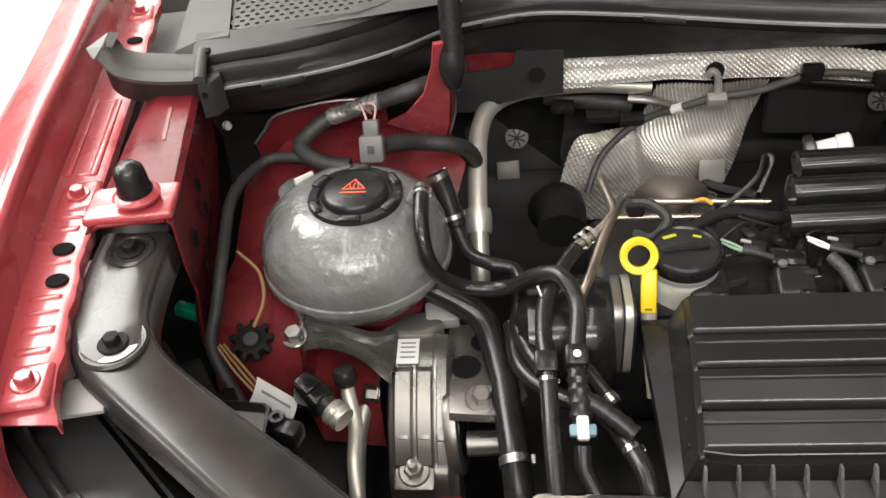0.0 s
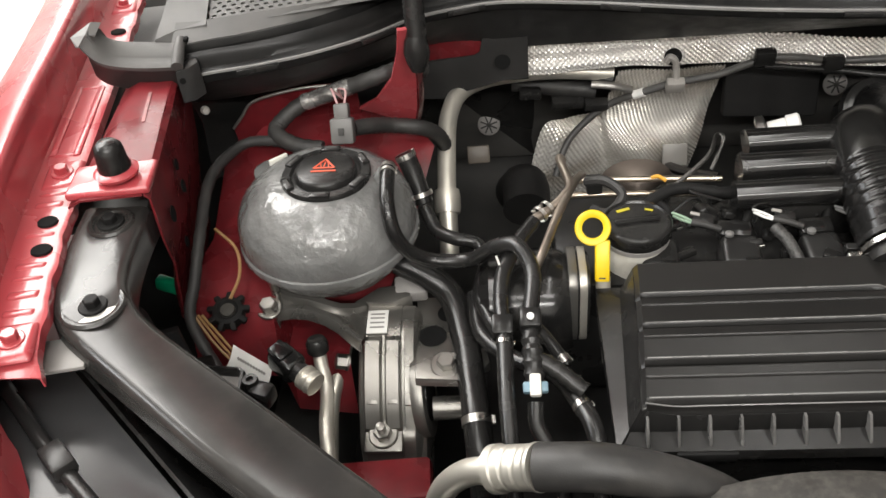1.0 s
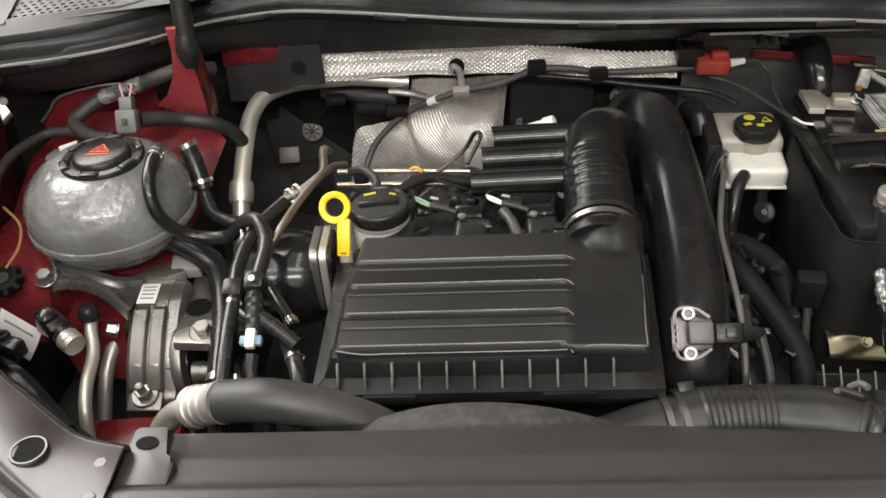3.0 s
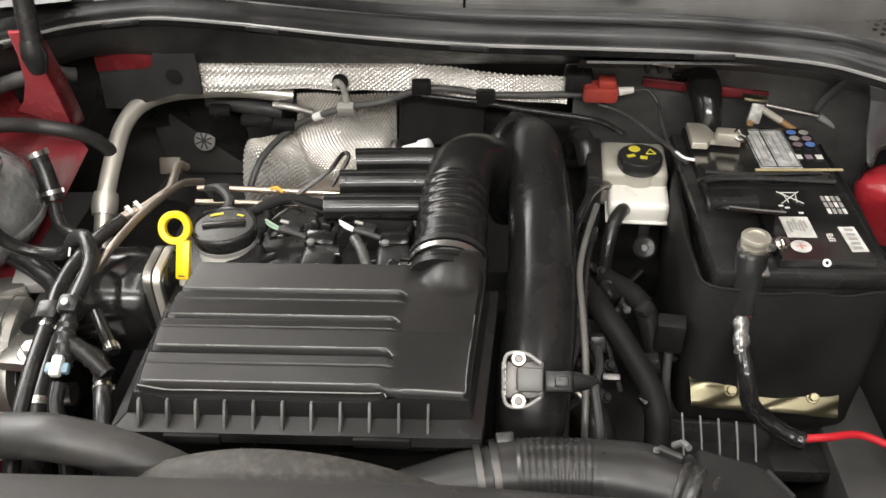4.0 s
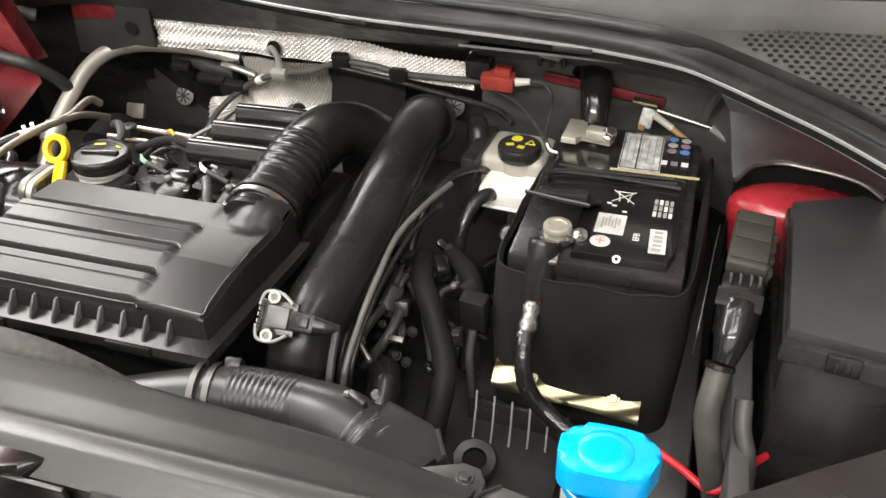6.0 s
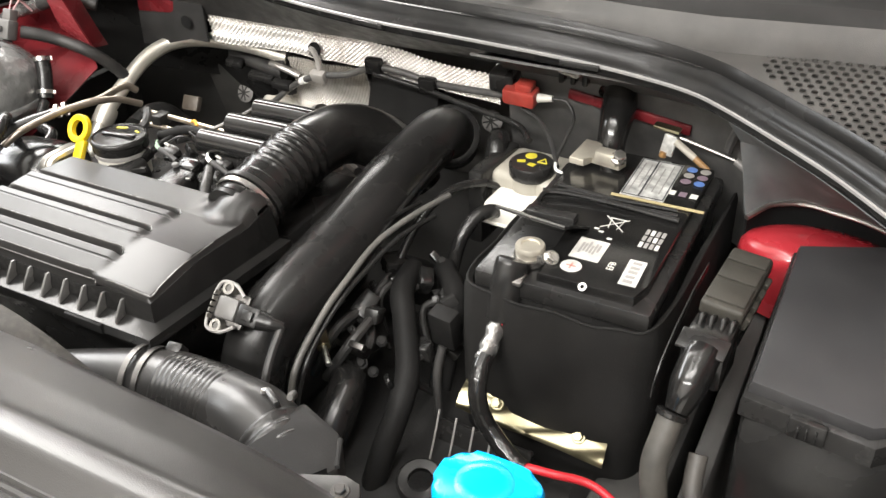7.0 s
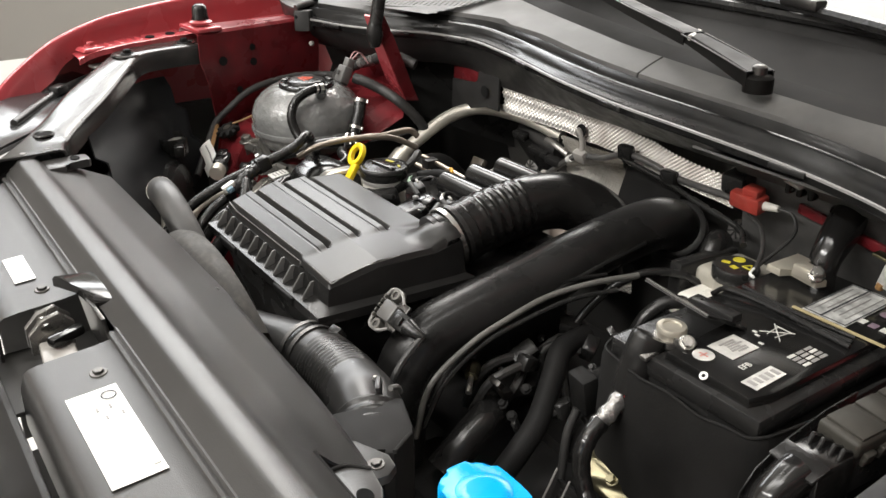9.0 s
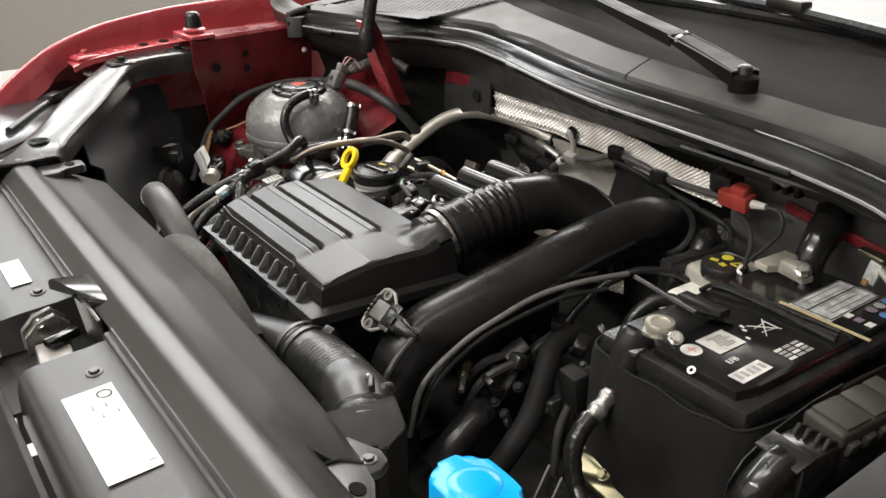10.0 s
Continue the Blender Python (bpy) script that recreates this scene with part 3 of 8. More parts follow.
def flange_skin(mirror):
    """The stamped inner flange with its wavy edge."""
    rows = []
    for i, q in enumerate(RAIL_IN):
        w = 0.044
        wig = 0.0012 * math.sin(q.y * 95) + 0.0006 * math.sin(q.y * 230)
        if 0.45 < q.y < 0.66:
            wig = 0
        a = q + Vector((wig, 0, 0))
        rows.append([a + Vector((0.0006, 0, -0.008)), a, a + Vector((-0.003, 0, 0.0008)), a + Vector((-w * 0.5, 0, 0.0010)), q + Vector((-w, 0, 0.0010))])
    if mirror:
        rows = [[Vector((0.67 - p.x, p.y, p.z)) for p in r] for r in rows]
    return sheet(rows, 0.0015)


part("fender", fender_skin(False), RED, car, "glossy red front fender")
part("fender", fender_skin(True), RED, car, "glossy red front fender")
part("fender_flange", flange_skin(False), RED, car, "stamped red mounting flange of the fender")
part("fender_flange", flange_skin(True), RED, car, "stamped red mounting flange of the fender")


def stamped_pad(x, y, z, sx, sy, rz):
    """A raised rectangular stamping with soft shoulders."""
    return block((sx, sy, 0.006), pose(x, y, z, 0, 0, rz), 0.0028, 3, taper=0.8)


for x, y, z, sx, sy in ((-0.389, 0.250, 1.0195, 0.036, 0.044), (-0.433, 0.468, 1.022, 0.038, 0.050), (-0.499, 0.851, 1.022, 0.034, 0.045)):
    part("stamping", stamped_pad(x, y, z, sx, sy, 11), RED, car)
    hex_bolt("fender_bolt", (x, y, z + 0.0025), (0.05, 0, 1), 0.0065, car, RED, 1.6)
# the two long beads and the cross beads pressed into the flange
for y0, y1, off, w in ((0.500, 0.640, 0.0105, 0.008), (0.500, 0.640, 0.0345, 0.008)):
    q0, q1 = flange_edge(y0), flange_edge(y1)
    part("stamping", block((w, y1 - y0, 0.006), pose((q0.x + q1.x) / 2 - off, (y0 + y1) / 2, 1.0215, 0, 0, math.degrees(math.atan2(q0.x - q1.x, y1 - y0))), 0.0024, 2), RED, car)
for y, sy in ((0.503, 0.008), (0.637, 0.008), (0.281, 0.010), (0.301, 0.012), (0.320, 0.007), (0.336, 0.009), (0.377, 0.008), (0.421, 0.011), (0.437, 0.007)):
    q = flange_edge(y)
    part("stamping", stamped_pad(q.x - 0.020, y, q.z + 0.001, 0.030, sy, 8), RED, car)
for x, y in ((-0.408, 0.355), (-0.418, 0.394), (-0.482, 0.775)):
    part("rail_hole", lathe([(0.0001, 0.0), (0.0088, 0.0), (0.0094, -0.002)], pose(x, y, 1.0246) @ Matrix.Diagonal((1, 0.85, 1, 1)), 24), VOID, car, "black disc for the shaded hole in the flange")
# dark panel added to fill the shaded gap beside the flange
part("fender_gap_fill", block((0.10, 0.50, 0.01), pose(-0.44, 0.68, 0.985, 0, 0, 8), 0.002), DARK, car, "dark panel added for the shaded gap beside the fender flange")

# hinge-side plate, inner wing panel and strut tower
TOPE = [(-0.331, 0.412), (-0.335, 0.432), (-0.345, 0.494), (-0.355, 0.561), (-0.367, 0.631), (-0.372, 0.66)]
part("wing_gusset", sheet([[Vector((x - 0.004, y, 1.034)) for x, y in TOPE], [Vector((x, y, 1.030)) for x, y in TOPE], [Vector((x - 0.001, y, 0.985)) for x, y in TOPE], [Vector((x - 0.005, max(y, 0.425), 0.945)) for x, y in TOPE], [Vector((x - 0.012, max(y, 0.430 + 0.002 * k), 0.910)) for k, (x, y) in enumerate(TOPE)], [Vector((x - 0.020, max(y, 0.438 + 0.002 * k), 0.865)) for k, (x, y) in enumerate(TOPE)], [Vector((x - 0.022, max(y, 0.455 + 0.002 * k), 0.815)) for k, (x, y) in enumerate(TOPE)]], 0.002), RED_SHADED_DUSTY, car, "red painted inner wing gusset with holes")
part("shelf", sheet([[Vector((-0.401, 0.405, 1.028)), Vector((-0.409, 0.50, 1.026)), Vector((-0.420, 0.60, 1.023)), Vector((-0.432, 0.69, 1.02))], [Vector((-0.388, 0.403, 1.036)), Vector((-0.392, 0.50, 1.036)), Vector((-0.400, 0.60, 1.034)), Vector((-0.410, 0.69, 1.032))], [Vector((-0.336, 0.412, 1.0335)), Vector((-0.344, 0.47, 1.0335)), Vector((-0.359, 0.56, 1.0335)), Vector((-0.372, 0.65, 1.0335))]], 0.002), RED_SHADED_DUSTY, car, "red shelf panel beside the wing")
part("shelf_boss", block((0.074, 0.046, 0.008), pose(-0.368, 0.433, 1.038, 0, 0, 6), 0.003, 3), RED, car)
part("faded_print", block((0.0035, 0.060, 0.0005), pose(-0.378, 0.565, 1.0362, 0, 0, 10), 0), surface("faded_print", (0.26, 0.10, 0.10), 0.5, vary=0.4, grain=400), car, "faded row of print on the shelf")
for y, z, r in ((0.455, 0.982, 0.008), (0.515, 0.998, 0.006), (0.515, 0.972, 0.007), (0.485, 0.925, 0.006)):
    part("wing_hole", lathe([(0.0001, 0), (r, 0), (r, 0.001)], towards((-0.3325 - 0.155 * (y - 0.425) + (0.002 if z > 0.96 else -0.004), y, z), (1, 0.15, 0.05)), 16), VOID, car)
tower = []
for k, (x, y, z) in enumerate(((-0.352, 0.655, 0.90), (-0.31, 0.70, 0.925), (-0.26, 0.725, 0.932), (-0.19, 0.725, 0.93), (-0.13, 0.70, 0.925), (-0.105, 0.68, 0.90))):
    s = k / 5
    xf = (-0.352, -0.325, -0.295, -0.265, -0.258, -0.195)[k]
    zf = (0.866, 0.864, 0.860, 0.857, 0.806, 0.795)[k]
    tower.append([Vector((x, y, z)), Vector((x * 0.7 + xf * 0.3, y - 0.09, z - 0.035 - 0.02 * (k > 3))), Vector((x * 0.4 + xf * 0.6, y - 0.16, zf + 0.012)), Vector((xf, 0.480, zf)), Vector((xf, 0.452, zf - 0.004)), Vector((xf + 0.002, 0.438, zf - 0.026)), Vector((xf + 0.004, 0.425, zf - 0.07))])
part("strut_tower", sheet(tower, 0.002), RED_SHADED_DUSTY, car, "red painted suspension tower and side rail")
part("rail_end", block((0.10, 0.05, 0.06), pose(-0.155, 0.325, 0.715, 0, 0, 4), 0.006), RED_SHADED_DUSTY, car, "red side rail end below the engine mount")
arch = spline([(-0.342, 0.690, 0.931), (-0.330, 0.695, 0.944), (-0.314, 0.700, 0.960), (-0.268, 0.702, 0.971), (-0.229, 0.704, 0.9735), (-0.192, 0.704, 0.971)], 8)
part("tower_wall", sheet([[p + Vector((0, 0.002, 0)), p + Vector((0, 0.01, -0.03)), p + Vector((0, 0.02, -0.07))] for p in arch], 0.002), RED_SHADED_DUSTY, car)
part("tower_flange", tube(arch, 0.0019, 8, 2), CAST, car, "bare metal edge of the suspension tower")
dark_in = [[Vector((-0.378, 0.66, 1.02)), Vector((-0.376, 0.69, 0.94)), Vector((-0.37, 0.66, 0.88))],
           [Vector((-0.30, 0.735, 1.02)), Vector((-0.29, 0.775, 0.95)), Vector((-0.29, 0.79, 0.85))],
           [Vector((-0.20, 0.775, 1.02)), Vector((-0.18, 0.80, 0.95)), Vector((-0.18, 0.81, 0.85))],
           [Vector((-0.10, 0.80, 1.02)), Vector((-0.09, 0.86, 0.95)), Vector((-0.09, 0.93, 0.80))],
           [Vector((0.02, 0.85, 1.0)), Vector((0.02, 0.90, 0.92)), Vector((0.02, 0.955, 0.70))]]
part("bulkhead_side", sheet(dark_in, 0.003), BLACK, car, "black bulkhead side panel")
part("bulkhead_corner_plate", prism([(-0.126, 0.896), (-0.092, 0.895), (-0.071, 0.906), (-0.023, 0.919), (0.010, 0.917), (0.010, 0.985), (-0.045, 0.985), (-0.048, 0.958), (-0.056, 0.953), (-0.123, 0.948)], -0.004, 0.0, 0.0015, m=pose(0, 0.797, 0, 90, 0, 0)), TRAY, car, "black corner plate beside the foil")
part("corner_hole", lathe([(0.0001, 0), (0.009, 0), (0.010, 0.001)], towards((-0.022, 0.7925, 0.946), (0, -1, 0)), 20), VOID, car)
# bulkhead, tray, rails and front
part("bulkhead", block((1.62, 0.02, 0.80), pose(0.27, 0.985, 0.60), 0.004), DARK, car, "dark insulated bulkhead")
part("undertray", block((1.50, 1.20, 0.02), pose(0.335, 0.40, 0.27), 0.004), TRAY, car, "black undertray below the engine")
for x in (-0.27, 0.80):
    part("side_rail", block((0.07, 0.86, 0.16), pose(x, 0.50, 0.60), 0.008), DARK, car, "dark chassis rail")
for x in (-0.50, 1.17):
    m = pose(x, 0.56, 0.325, 0, 90, 0)
    wheel = part("wheel", lathe([(0.05, -0.10), (0.21, -0.10), (0.21, 0.10), (0.05, 0.10)], m, 40), GREY_PL, car)
    part("tyre", lathe([(0.215, -0.105), (0.30, -0.11), (0.322, -0.09), (0.325, 0.0), (0.322, 0.09), (0.30, 0.11), (0.215, 0.105)], m, 48, cap=False), RUBBER, wheel)
for x in (-0.445, 1.09):
    part("wing_liner", block((0.012, 0.95, 0.60), pose(x, 0.50, 0.59), 0.003), DARK, car, "black wheel-arch liner")
for x in (-0.33, 0.87):
    part("inner_arch", block((0.02, 0.80, 0.50), pose(x - 0.02 if x < 0 else x, 0.52, 0.53), 0.004), DARK, car)

# the raised bonnet over the windscreen
bon = []
for i in range(9):
    x = -0.46 + 1.59 * i / 8
    e = abs(i - 4) / 4
    bon.append([Vector((x, 1.02 - 0.05 * e, 1.43)), Vector((x, 0.90 - 0.03 * e, 1.70)), Vector((0.335 + (x - 0.335) * 0.97, 0.77, 1.98 - 0.02 * e)), Vector((0.335 + (x - 0.335) * 0.9, 0.62 + 0.05 * e, 2.32 - 0.08 * e * e))])
part("bonnet", sheet(bon, 0.02), RED, car, "red bonnet raised on its gas strut")
part("bonnet_lining", sheet([[p + Vector((0, -0.03, -0.012)) for p in r[0:4]] for r in bon[1:-1]], 0.008), FELT, car, "black felt lining under the bonnet")
# bonnet stay blade and gas strut
blade = thing("hinge_bracket", (-0.14, 0.66, 0.93), "red painted upright bonnet hinge bracket", "bracket")
BLADE = [((-0.125, 0.624, 1.077), (-0.116, 0.630, 1.075)), ((-0.130, 0.638, 1.045), (-0.114, 0.645, 1.042)), ((-0.142, 0.657, 1.005), (-0.116, 0.664, 1.000)), ((-0.165, 0.682, 0.968), (-0.120, 0.684, 0.955)), ((-0.190, 0.705, 0.944), (-0.127, 0.703, 0.922))]
part("blade_plate", sheet([[Vector(a), Vector(a).lerp(Vector(b), 0.5) + Vector((0, -0.001, 0)), Vector(b)] for a, b in BLADE], 0.004), RED, blade)
# side flange in the shaded copy of the blade's red
part("blade_flange", sheet([[Vector(b) + Vector((0.0, -0.002, 0.001)), Vector(b) + Vector((0.003, 0.004, 0)), Vector(b) + Vector((0.004, 0.020, -0.002))] for a, b in BLADE], 0.003), RED_SHADED_DUSTY, blade, "folded side flange of the bracket")
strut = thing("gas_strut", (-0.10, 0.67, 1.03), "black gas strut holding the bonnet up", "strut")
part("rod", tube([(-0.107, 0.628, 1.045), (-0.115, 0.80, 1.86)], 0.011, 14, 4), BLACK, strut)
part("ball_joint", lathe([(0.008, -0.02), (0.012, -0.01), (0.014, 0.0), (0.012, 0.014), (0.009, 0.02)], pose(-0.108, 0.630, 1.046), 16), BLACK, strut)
part("red_gap_panel", block((0.080, 0.003, 0.036), pose(-0.086, 0.803, 0.963, 0, 2, 0), 0.001), RED_SHADED_DUSTY, car, "red bulkhead panel behind the cowl")

# grey cowl end piece on the fender
endp = thing("cowl_end_piece", (-0.41, 0.63, 1.05), "grey plastic end piece of the cowl over the fender flange", "trim")
BACK_EDGE = spline([(-0.443, 0.640, 1.094), (-0.440, 0.648, 1.077), (-0.427, 0.654, 1.067), (-0.401, 0.656, 1.063), (-0.367, 0.654, 1.061)], 6)
STEP_EDGE = spline([(-0.446, 0.627, 1.088), (-0.436, 0.626, 1.072), (-0.421, 0.628, 1.063), (-0.391, 0.629, 1.0595), (-0.362, 0.629, 1.058)], 6)
LOW_EDGE = spline([(-0.456, 0.624, 1.077), (-0.440, 0.615, 1.065), (-0.422, 0.614, 1.058), (-0.392, 0.612, 1.055), (-0.358, 0.612, 1.054)], 6)
rows = [[b + Vector((0.002, 0.012, -0.012)), b + Vector((0.0, 0.003, -0.001)), b, b.lerp(s, 0.9), s + Vector((0, 0.001, -0.0012)), s + Vector((0, -0.001, -0.0022)), s.lerp(l, 0.5) + Vector((0, 0, 0.0004)), l + Vector((0, 0.002, 0.0006)), l, l + Vector((0, 0.001, -0.004))] for b, s, l in zip(BACK_EDGE, STEP_EDGE, LOW_EDGE)]
part("end_cover", sheet(rows, 0.003), COWL, endp)
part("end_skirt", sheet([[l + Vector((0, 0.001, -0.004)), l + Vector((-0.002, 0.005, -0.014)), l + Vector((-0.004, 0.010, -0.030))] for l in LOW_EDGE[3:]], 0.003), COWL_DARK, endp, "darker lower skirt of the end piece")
cap_pts = [Vector(p) for p in ((-0.4425, 0.641, 1.0955), (-0.4460, 0.626, 1.0880), (-0.4570, 0.624, 1.0760), (-0.4680, 0.640, 1.0680), (-0.4715, 0.643, 1.0785))]
cap_bm = bmesh.new()
outer = [cap_bm.verts.new(p + Vector((-0.001, 0.0, 0.0005))) for p in cap_pts]
inner = [cap_bm.verts.new(p + Vector((0.006, 0.008, -0.004))) for p in cap_pts]
cap_bm.faces.new(outer)
cap_bm.faces.new(inner[::-1])
for k in range(5):
    cap_bm.faces.new((outer[k], inner[k], inner[(k + 1) % 5], outer[(k + 1) % 5]))
part("end_cap", cap_bm, surface("pale_cap_plastic", (0.20, 0.198, 0.192), 0.45, vary=0.1), endp, "pale cut face of the end piece", smooth=20)
part("end_joint", tube([(-0.3605, 0.656, 1.0625), (-0.3585, 0.640, 1.0615), (-0.3550, 0.622, 1.0595), (-0.3535, 0.609, 1.0555)], 0.0062, 12, 5), COWL, endp, "rounded rib at the joint")
part("joint_notch", block((0.005, 0.008, 0.004), pose(-0.3525, 0.650, 1.0665, 0, 0, 8), 0.001), VOID, endp)
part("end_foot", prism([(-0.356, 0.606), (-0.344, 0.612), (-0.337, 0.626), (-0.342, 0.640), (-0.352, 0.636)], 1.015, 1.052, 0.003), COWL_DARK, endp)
part("foot_hole", lathe([(0.0001, 0), (0.0032, 0), (0.0032, 0.001)], towards((-0.3515, 0.6080, 1.040), (0.3, -1, 0.1)), 12), VOID, endp)
part("foot_screw", lathe([(0.0048, -0.004), (0.0048, 0.0), (0.0036, 0.0025), (0.0, 0.003)], towards((-0.346, 0.632, 0.990), (0.6, -0.8, 0.2)), 16), PALE_PL, endp, "pale screw cap below the joint")
part("rubber_buffer_seat", lathe([(0.019, 0), (0.020, 0.003), (0.016, 0.006)], pose(-0.361, 0.4315, 1.046), 24), RED, car, "red seat of the buffer")
solid("bonnet_buffer", lathe([(0.0140, 0.0), (0.0150, 0.004), (0.0135, 0.009), (0.0130, 0.018), (0.0120, 0.024), (0.008, 0.028), (0.0, 0.029)], pose(-0.361, 0.4315, 1.050), 24), RUBBER, "black rubber bonnet buffer on the red wing", "buffer")

# ---- front: bracket, headlight, lock carrier ----
brk = thing("headlight_bracket", (-0.25, 0.25, 0.96), "black satin plastic diagonal bracket from wing to lock carrier", "bracket")


def brk_lift(x, y):
    return 0.962 + 0.050 * min(1.0, max(0.0, (y - 0.09) / 0.22))


BL = [(-0.400, 0.424), (-0.397, 0.38), (-0.388, 0.322), (-0.376, 0.290), (-0.350, 0.262), (-0.295, 0.219), (-0.235, 0.172), (-0.195, 0.144), (-0.155, 0.115), (-0.082, 0.062), (-0.036, 0.030)]
BR = [(-0.341, 0.424), (-0.340, 0.39), (-0.336, 0.350), (-0.328, 0.318), (-0.313, 0.295), (-0.287, 0.274), (-0.246, 0.245), (-0.196, 0.210), (-0.134, 0.164), (-0.078, 0.126), (-0.036, 0.114)]
rows = []
for l, r in zip(spline([(*p, 0) for p in BL], 5), spline([(*p, 0) for p in BR], 5)):
    zl, zr = brk_lift(l.x, l.y + 0.02), brk_lift(r.x, r.y)
    zm = (zl + zr) / 2
    d = (r - l).normalized()
    rows.append([Vector((l.x - 0.001, l.y - 0.001, zm - 0.022)), Vector((l.x, l.y, zm - 0.006)), Vector((l.x, l.y, zm - 0.002)) + d * 0.003, Vector((l.x, l.y, zm)) + d * 0.008, l.lerp(r, 0.5) + Vector((0, 0, zm - 0.001)),
                 Vector((r.x, r.y, zm)) - d * 0.006, Vector((r.x, r.y, zm - 0.0015)) - d * 0.002, Vector((r.x, r.y, zm - 0.005)), Vector((r.x, r.y, zm - 0.030))])
part("bracket_plate", sheet(rows, 0.003), BRACKET, brk, smooth=50)
for x, y, r in ((-0.366, 0.400, 0.019), (-0.346, 0.296, 0.024)):
    z = brk_lift(x, y) + 0.0025
    part("bolt_recess", lathe([(r * 0.78, 0.0006), (r * 0.84, 0.0020), (r, 0.0024), (r * 1.08, 0.0010), (r * 1.10, 0.0002)], pose(x, y, z), 36, cap=False), BRACKET, brk)
    part("recess_floor", lathe([(0.0001, 0.0005), (r * 0.80, 0.0005), (r * 0.80, 0.0002)], pose(x, y, z), 32), CAST if r > 0.02 else BRACKET, brk, "floor of the bolt recess")
    hex_bolt("bracket_bolt", (x, y, z + 0.0005), (0, 0, 1), 0.0065, brk, HOSE_DULL, 1.8)
part("bracket_hole_rim", lathe([(0.0112, 0.0), (0.0118, 0.0018), (0.0132, 0.0018), (0.0142, 0.0)], pose(-0.102, 0.104, 0.9714), 32, cap=False), BRACKET, brk, "bright rim of the locating hole")
part("bracket_hole", lathe([(0.0001, 0.0003), (0.0115, 0.0003), (0.0115, 0.0006)], pose(-0.102, 0.104, 0.9716), 24), VOID, brk)
for x, y in ((-0.048, 0.096), (-0.046, 0.066)):
    hex_bolt("carrier_bolt", (x, y, 0.9635), (0, 0, 1), 0.0052, brk, DARK_STEEL, 1.7, 0.35)
fp = thing("carrier_plate", (-0.14, 0.09, 0.94), "pale grey plastic plate below the diagonal bracket", "plate")
part("plate", prism([(-0.172, 0.121), (-0.160, 0.123), (-0.09, 0.06), (-0.09, 0.0), (-0.155, 0.0), (-0.172, 0.06)], 0.935, 0.944, 0.003), GREY_PL, fp)
hex_bolt("plate_bolt", (-0.148, 0.091, 0.944), (0, 0, 1), 0.0048, fp, CAST, 1.6)

lamp = thing("headlight", (-0.38, 0.18, 0.85), "black headlight housing with a cover strip and adjuster rod", "headlight")
rows = []
for i in range(13):
    s = 0.30 + 0.70 * i / 12
    x = -0.55 + 0.40 * s
    y0 = 0.42 - 0.40 * s
    rows.append([Vector((x + 0.024, y0 + 0.012, 0.950)), Vector((x, y0 - 0.02, 0.955 - 0.006 * math.sin(s * 9))), Vector((x - 0.03, y0 - 0.07, 0.97)), Vector((x - 0.055, y0 - 0.13, 0.955)), Vector((x - 0.08, y0 - 0.19, 0.90)), Vector((x - 0.09, y0 - 0.21, 0.70))])
part("housing", sheet(rows, 0.004), HEADLAMP, lamp)
part("rear_flange", sheet([[r[0] + Vector((0.003, 0.003, -0.002)), r[0] + Vector((0.02, 0.03, -0.05)), r[0] + Vector((0.02, 0.03, -0.20))] for r in rows], 0.003), BLACK, lamp)
# the lamp's back, a tall dark moulding with ribs below the bracket
LB = spline([(-0.352, 0.352, 0), (-0.342, 0.316, 0), (-0.318, 0.288, 0), (-0.262, 0.246, 0), (-0.20, 0.202, 0), (-0.14, 0.158, 0)], 4)
LAMP_BACK = surface("lamp_back_plastic", (0.010, 0.0104, 0.011), 0.4, vary=0.3, dust=0.04, dust_col=(0.02, 0.02, 0.02), bump=0.25, spec=0.12)
lb_rows = []
for p in LB:
    lb_rows.append([p + Vector((0.0, 0.0, 0.966)), p + Vector((0.006, 0.008, 0.945)), p + Vector((0.008, 0.012, 0.915)), p + Vector((0.020, 0.026, 0.908)), p + Vector((0.022, 0.030, 0.86)), p + Vector((0.034, 0.042, 0.852)), p + Vector((0.036, 0.046, 0.72))])
part("lamp_back", sheet(lb_rows, 0.003), LAMP_BACK, lamp, "dark back of the headlight", smooth=80)
part("adjuster_rod", tube([(-0.47, 0.31, 0.965), (-0.40, 0.235, 0.968), (-0.33, 0.165, 0.965), (-0.24, 0.09, 0.955)], 0.006, 10, 6), BLACK, lamp)
for x, y in ((-0.43, 0.268), (-0.345, 0.18)):
    part("rod_clip", block((0.03, 0.018, 0.014), pose(x, y, 0.97, 0, 0, -45), 0.003), BLACK, lamp)
part("lens_edge", tube([(-0.60, 0.34, 0.90), (-0.52, 0.20, 0.93), (-0.38, 0.07, 0.935), (-0.22, -0.04, 0.915)], 0.012, 10, 6), BLACK_SATIN, lamp)
for x, y, z, sx, sy, sz in ((-0.240, 0.260, 0.862, 0.05, 0.02, 0.03), (-0.20, 0.235, 0.842, 0.10, 0.03, 0.016)):
    part("rear_ledge", block((sx, sy, sz), pose(x, y, z, 0, 0, -35), 0.003), BLACK_SATIN, lamp)
part("bulb_cover", lathe([(0.0, 0.02), (0.040, 0.018), (0.048, 0.010), (0.050, -0.03)], towards((-0.25, 0.315, 0.80), (0.6, 0.75, 0.15)), 28), BLACK_SATIN, lamp, "round rubber bulb cover")
part("rear_shell", block((0.20, 0.05, 0.16), pose(-0.245, 0.250, 0.79, 0, 0, -36), 0.02, 3), BLACK_SATIN, lamp)
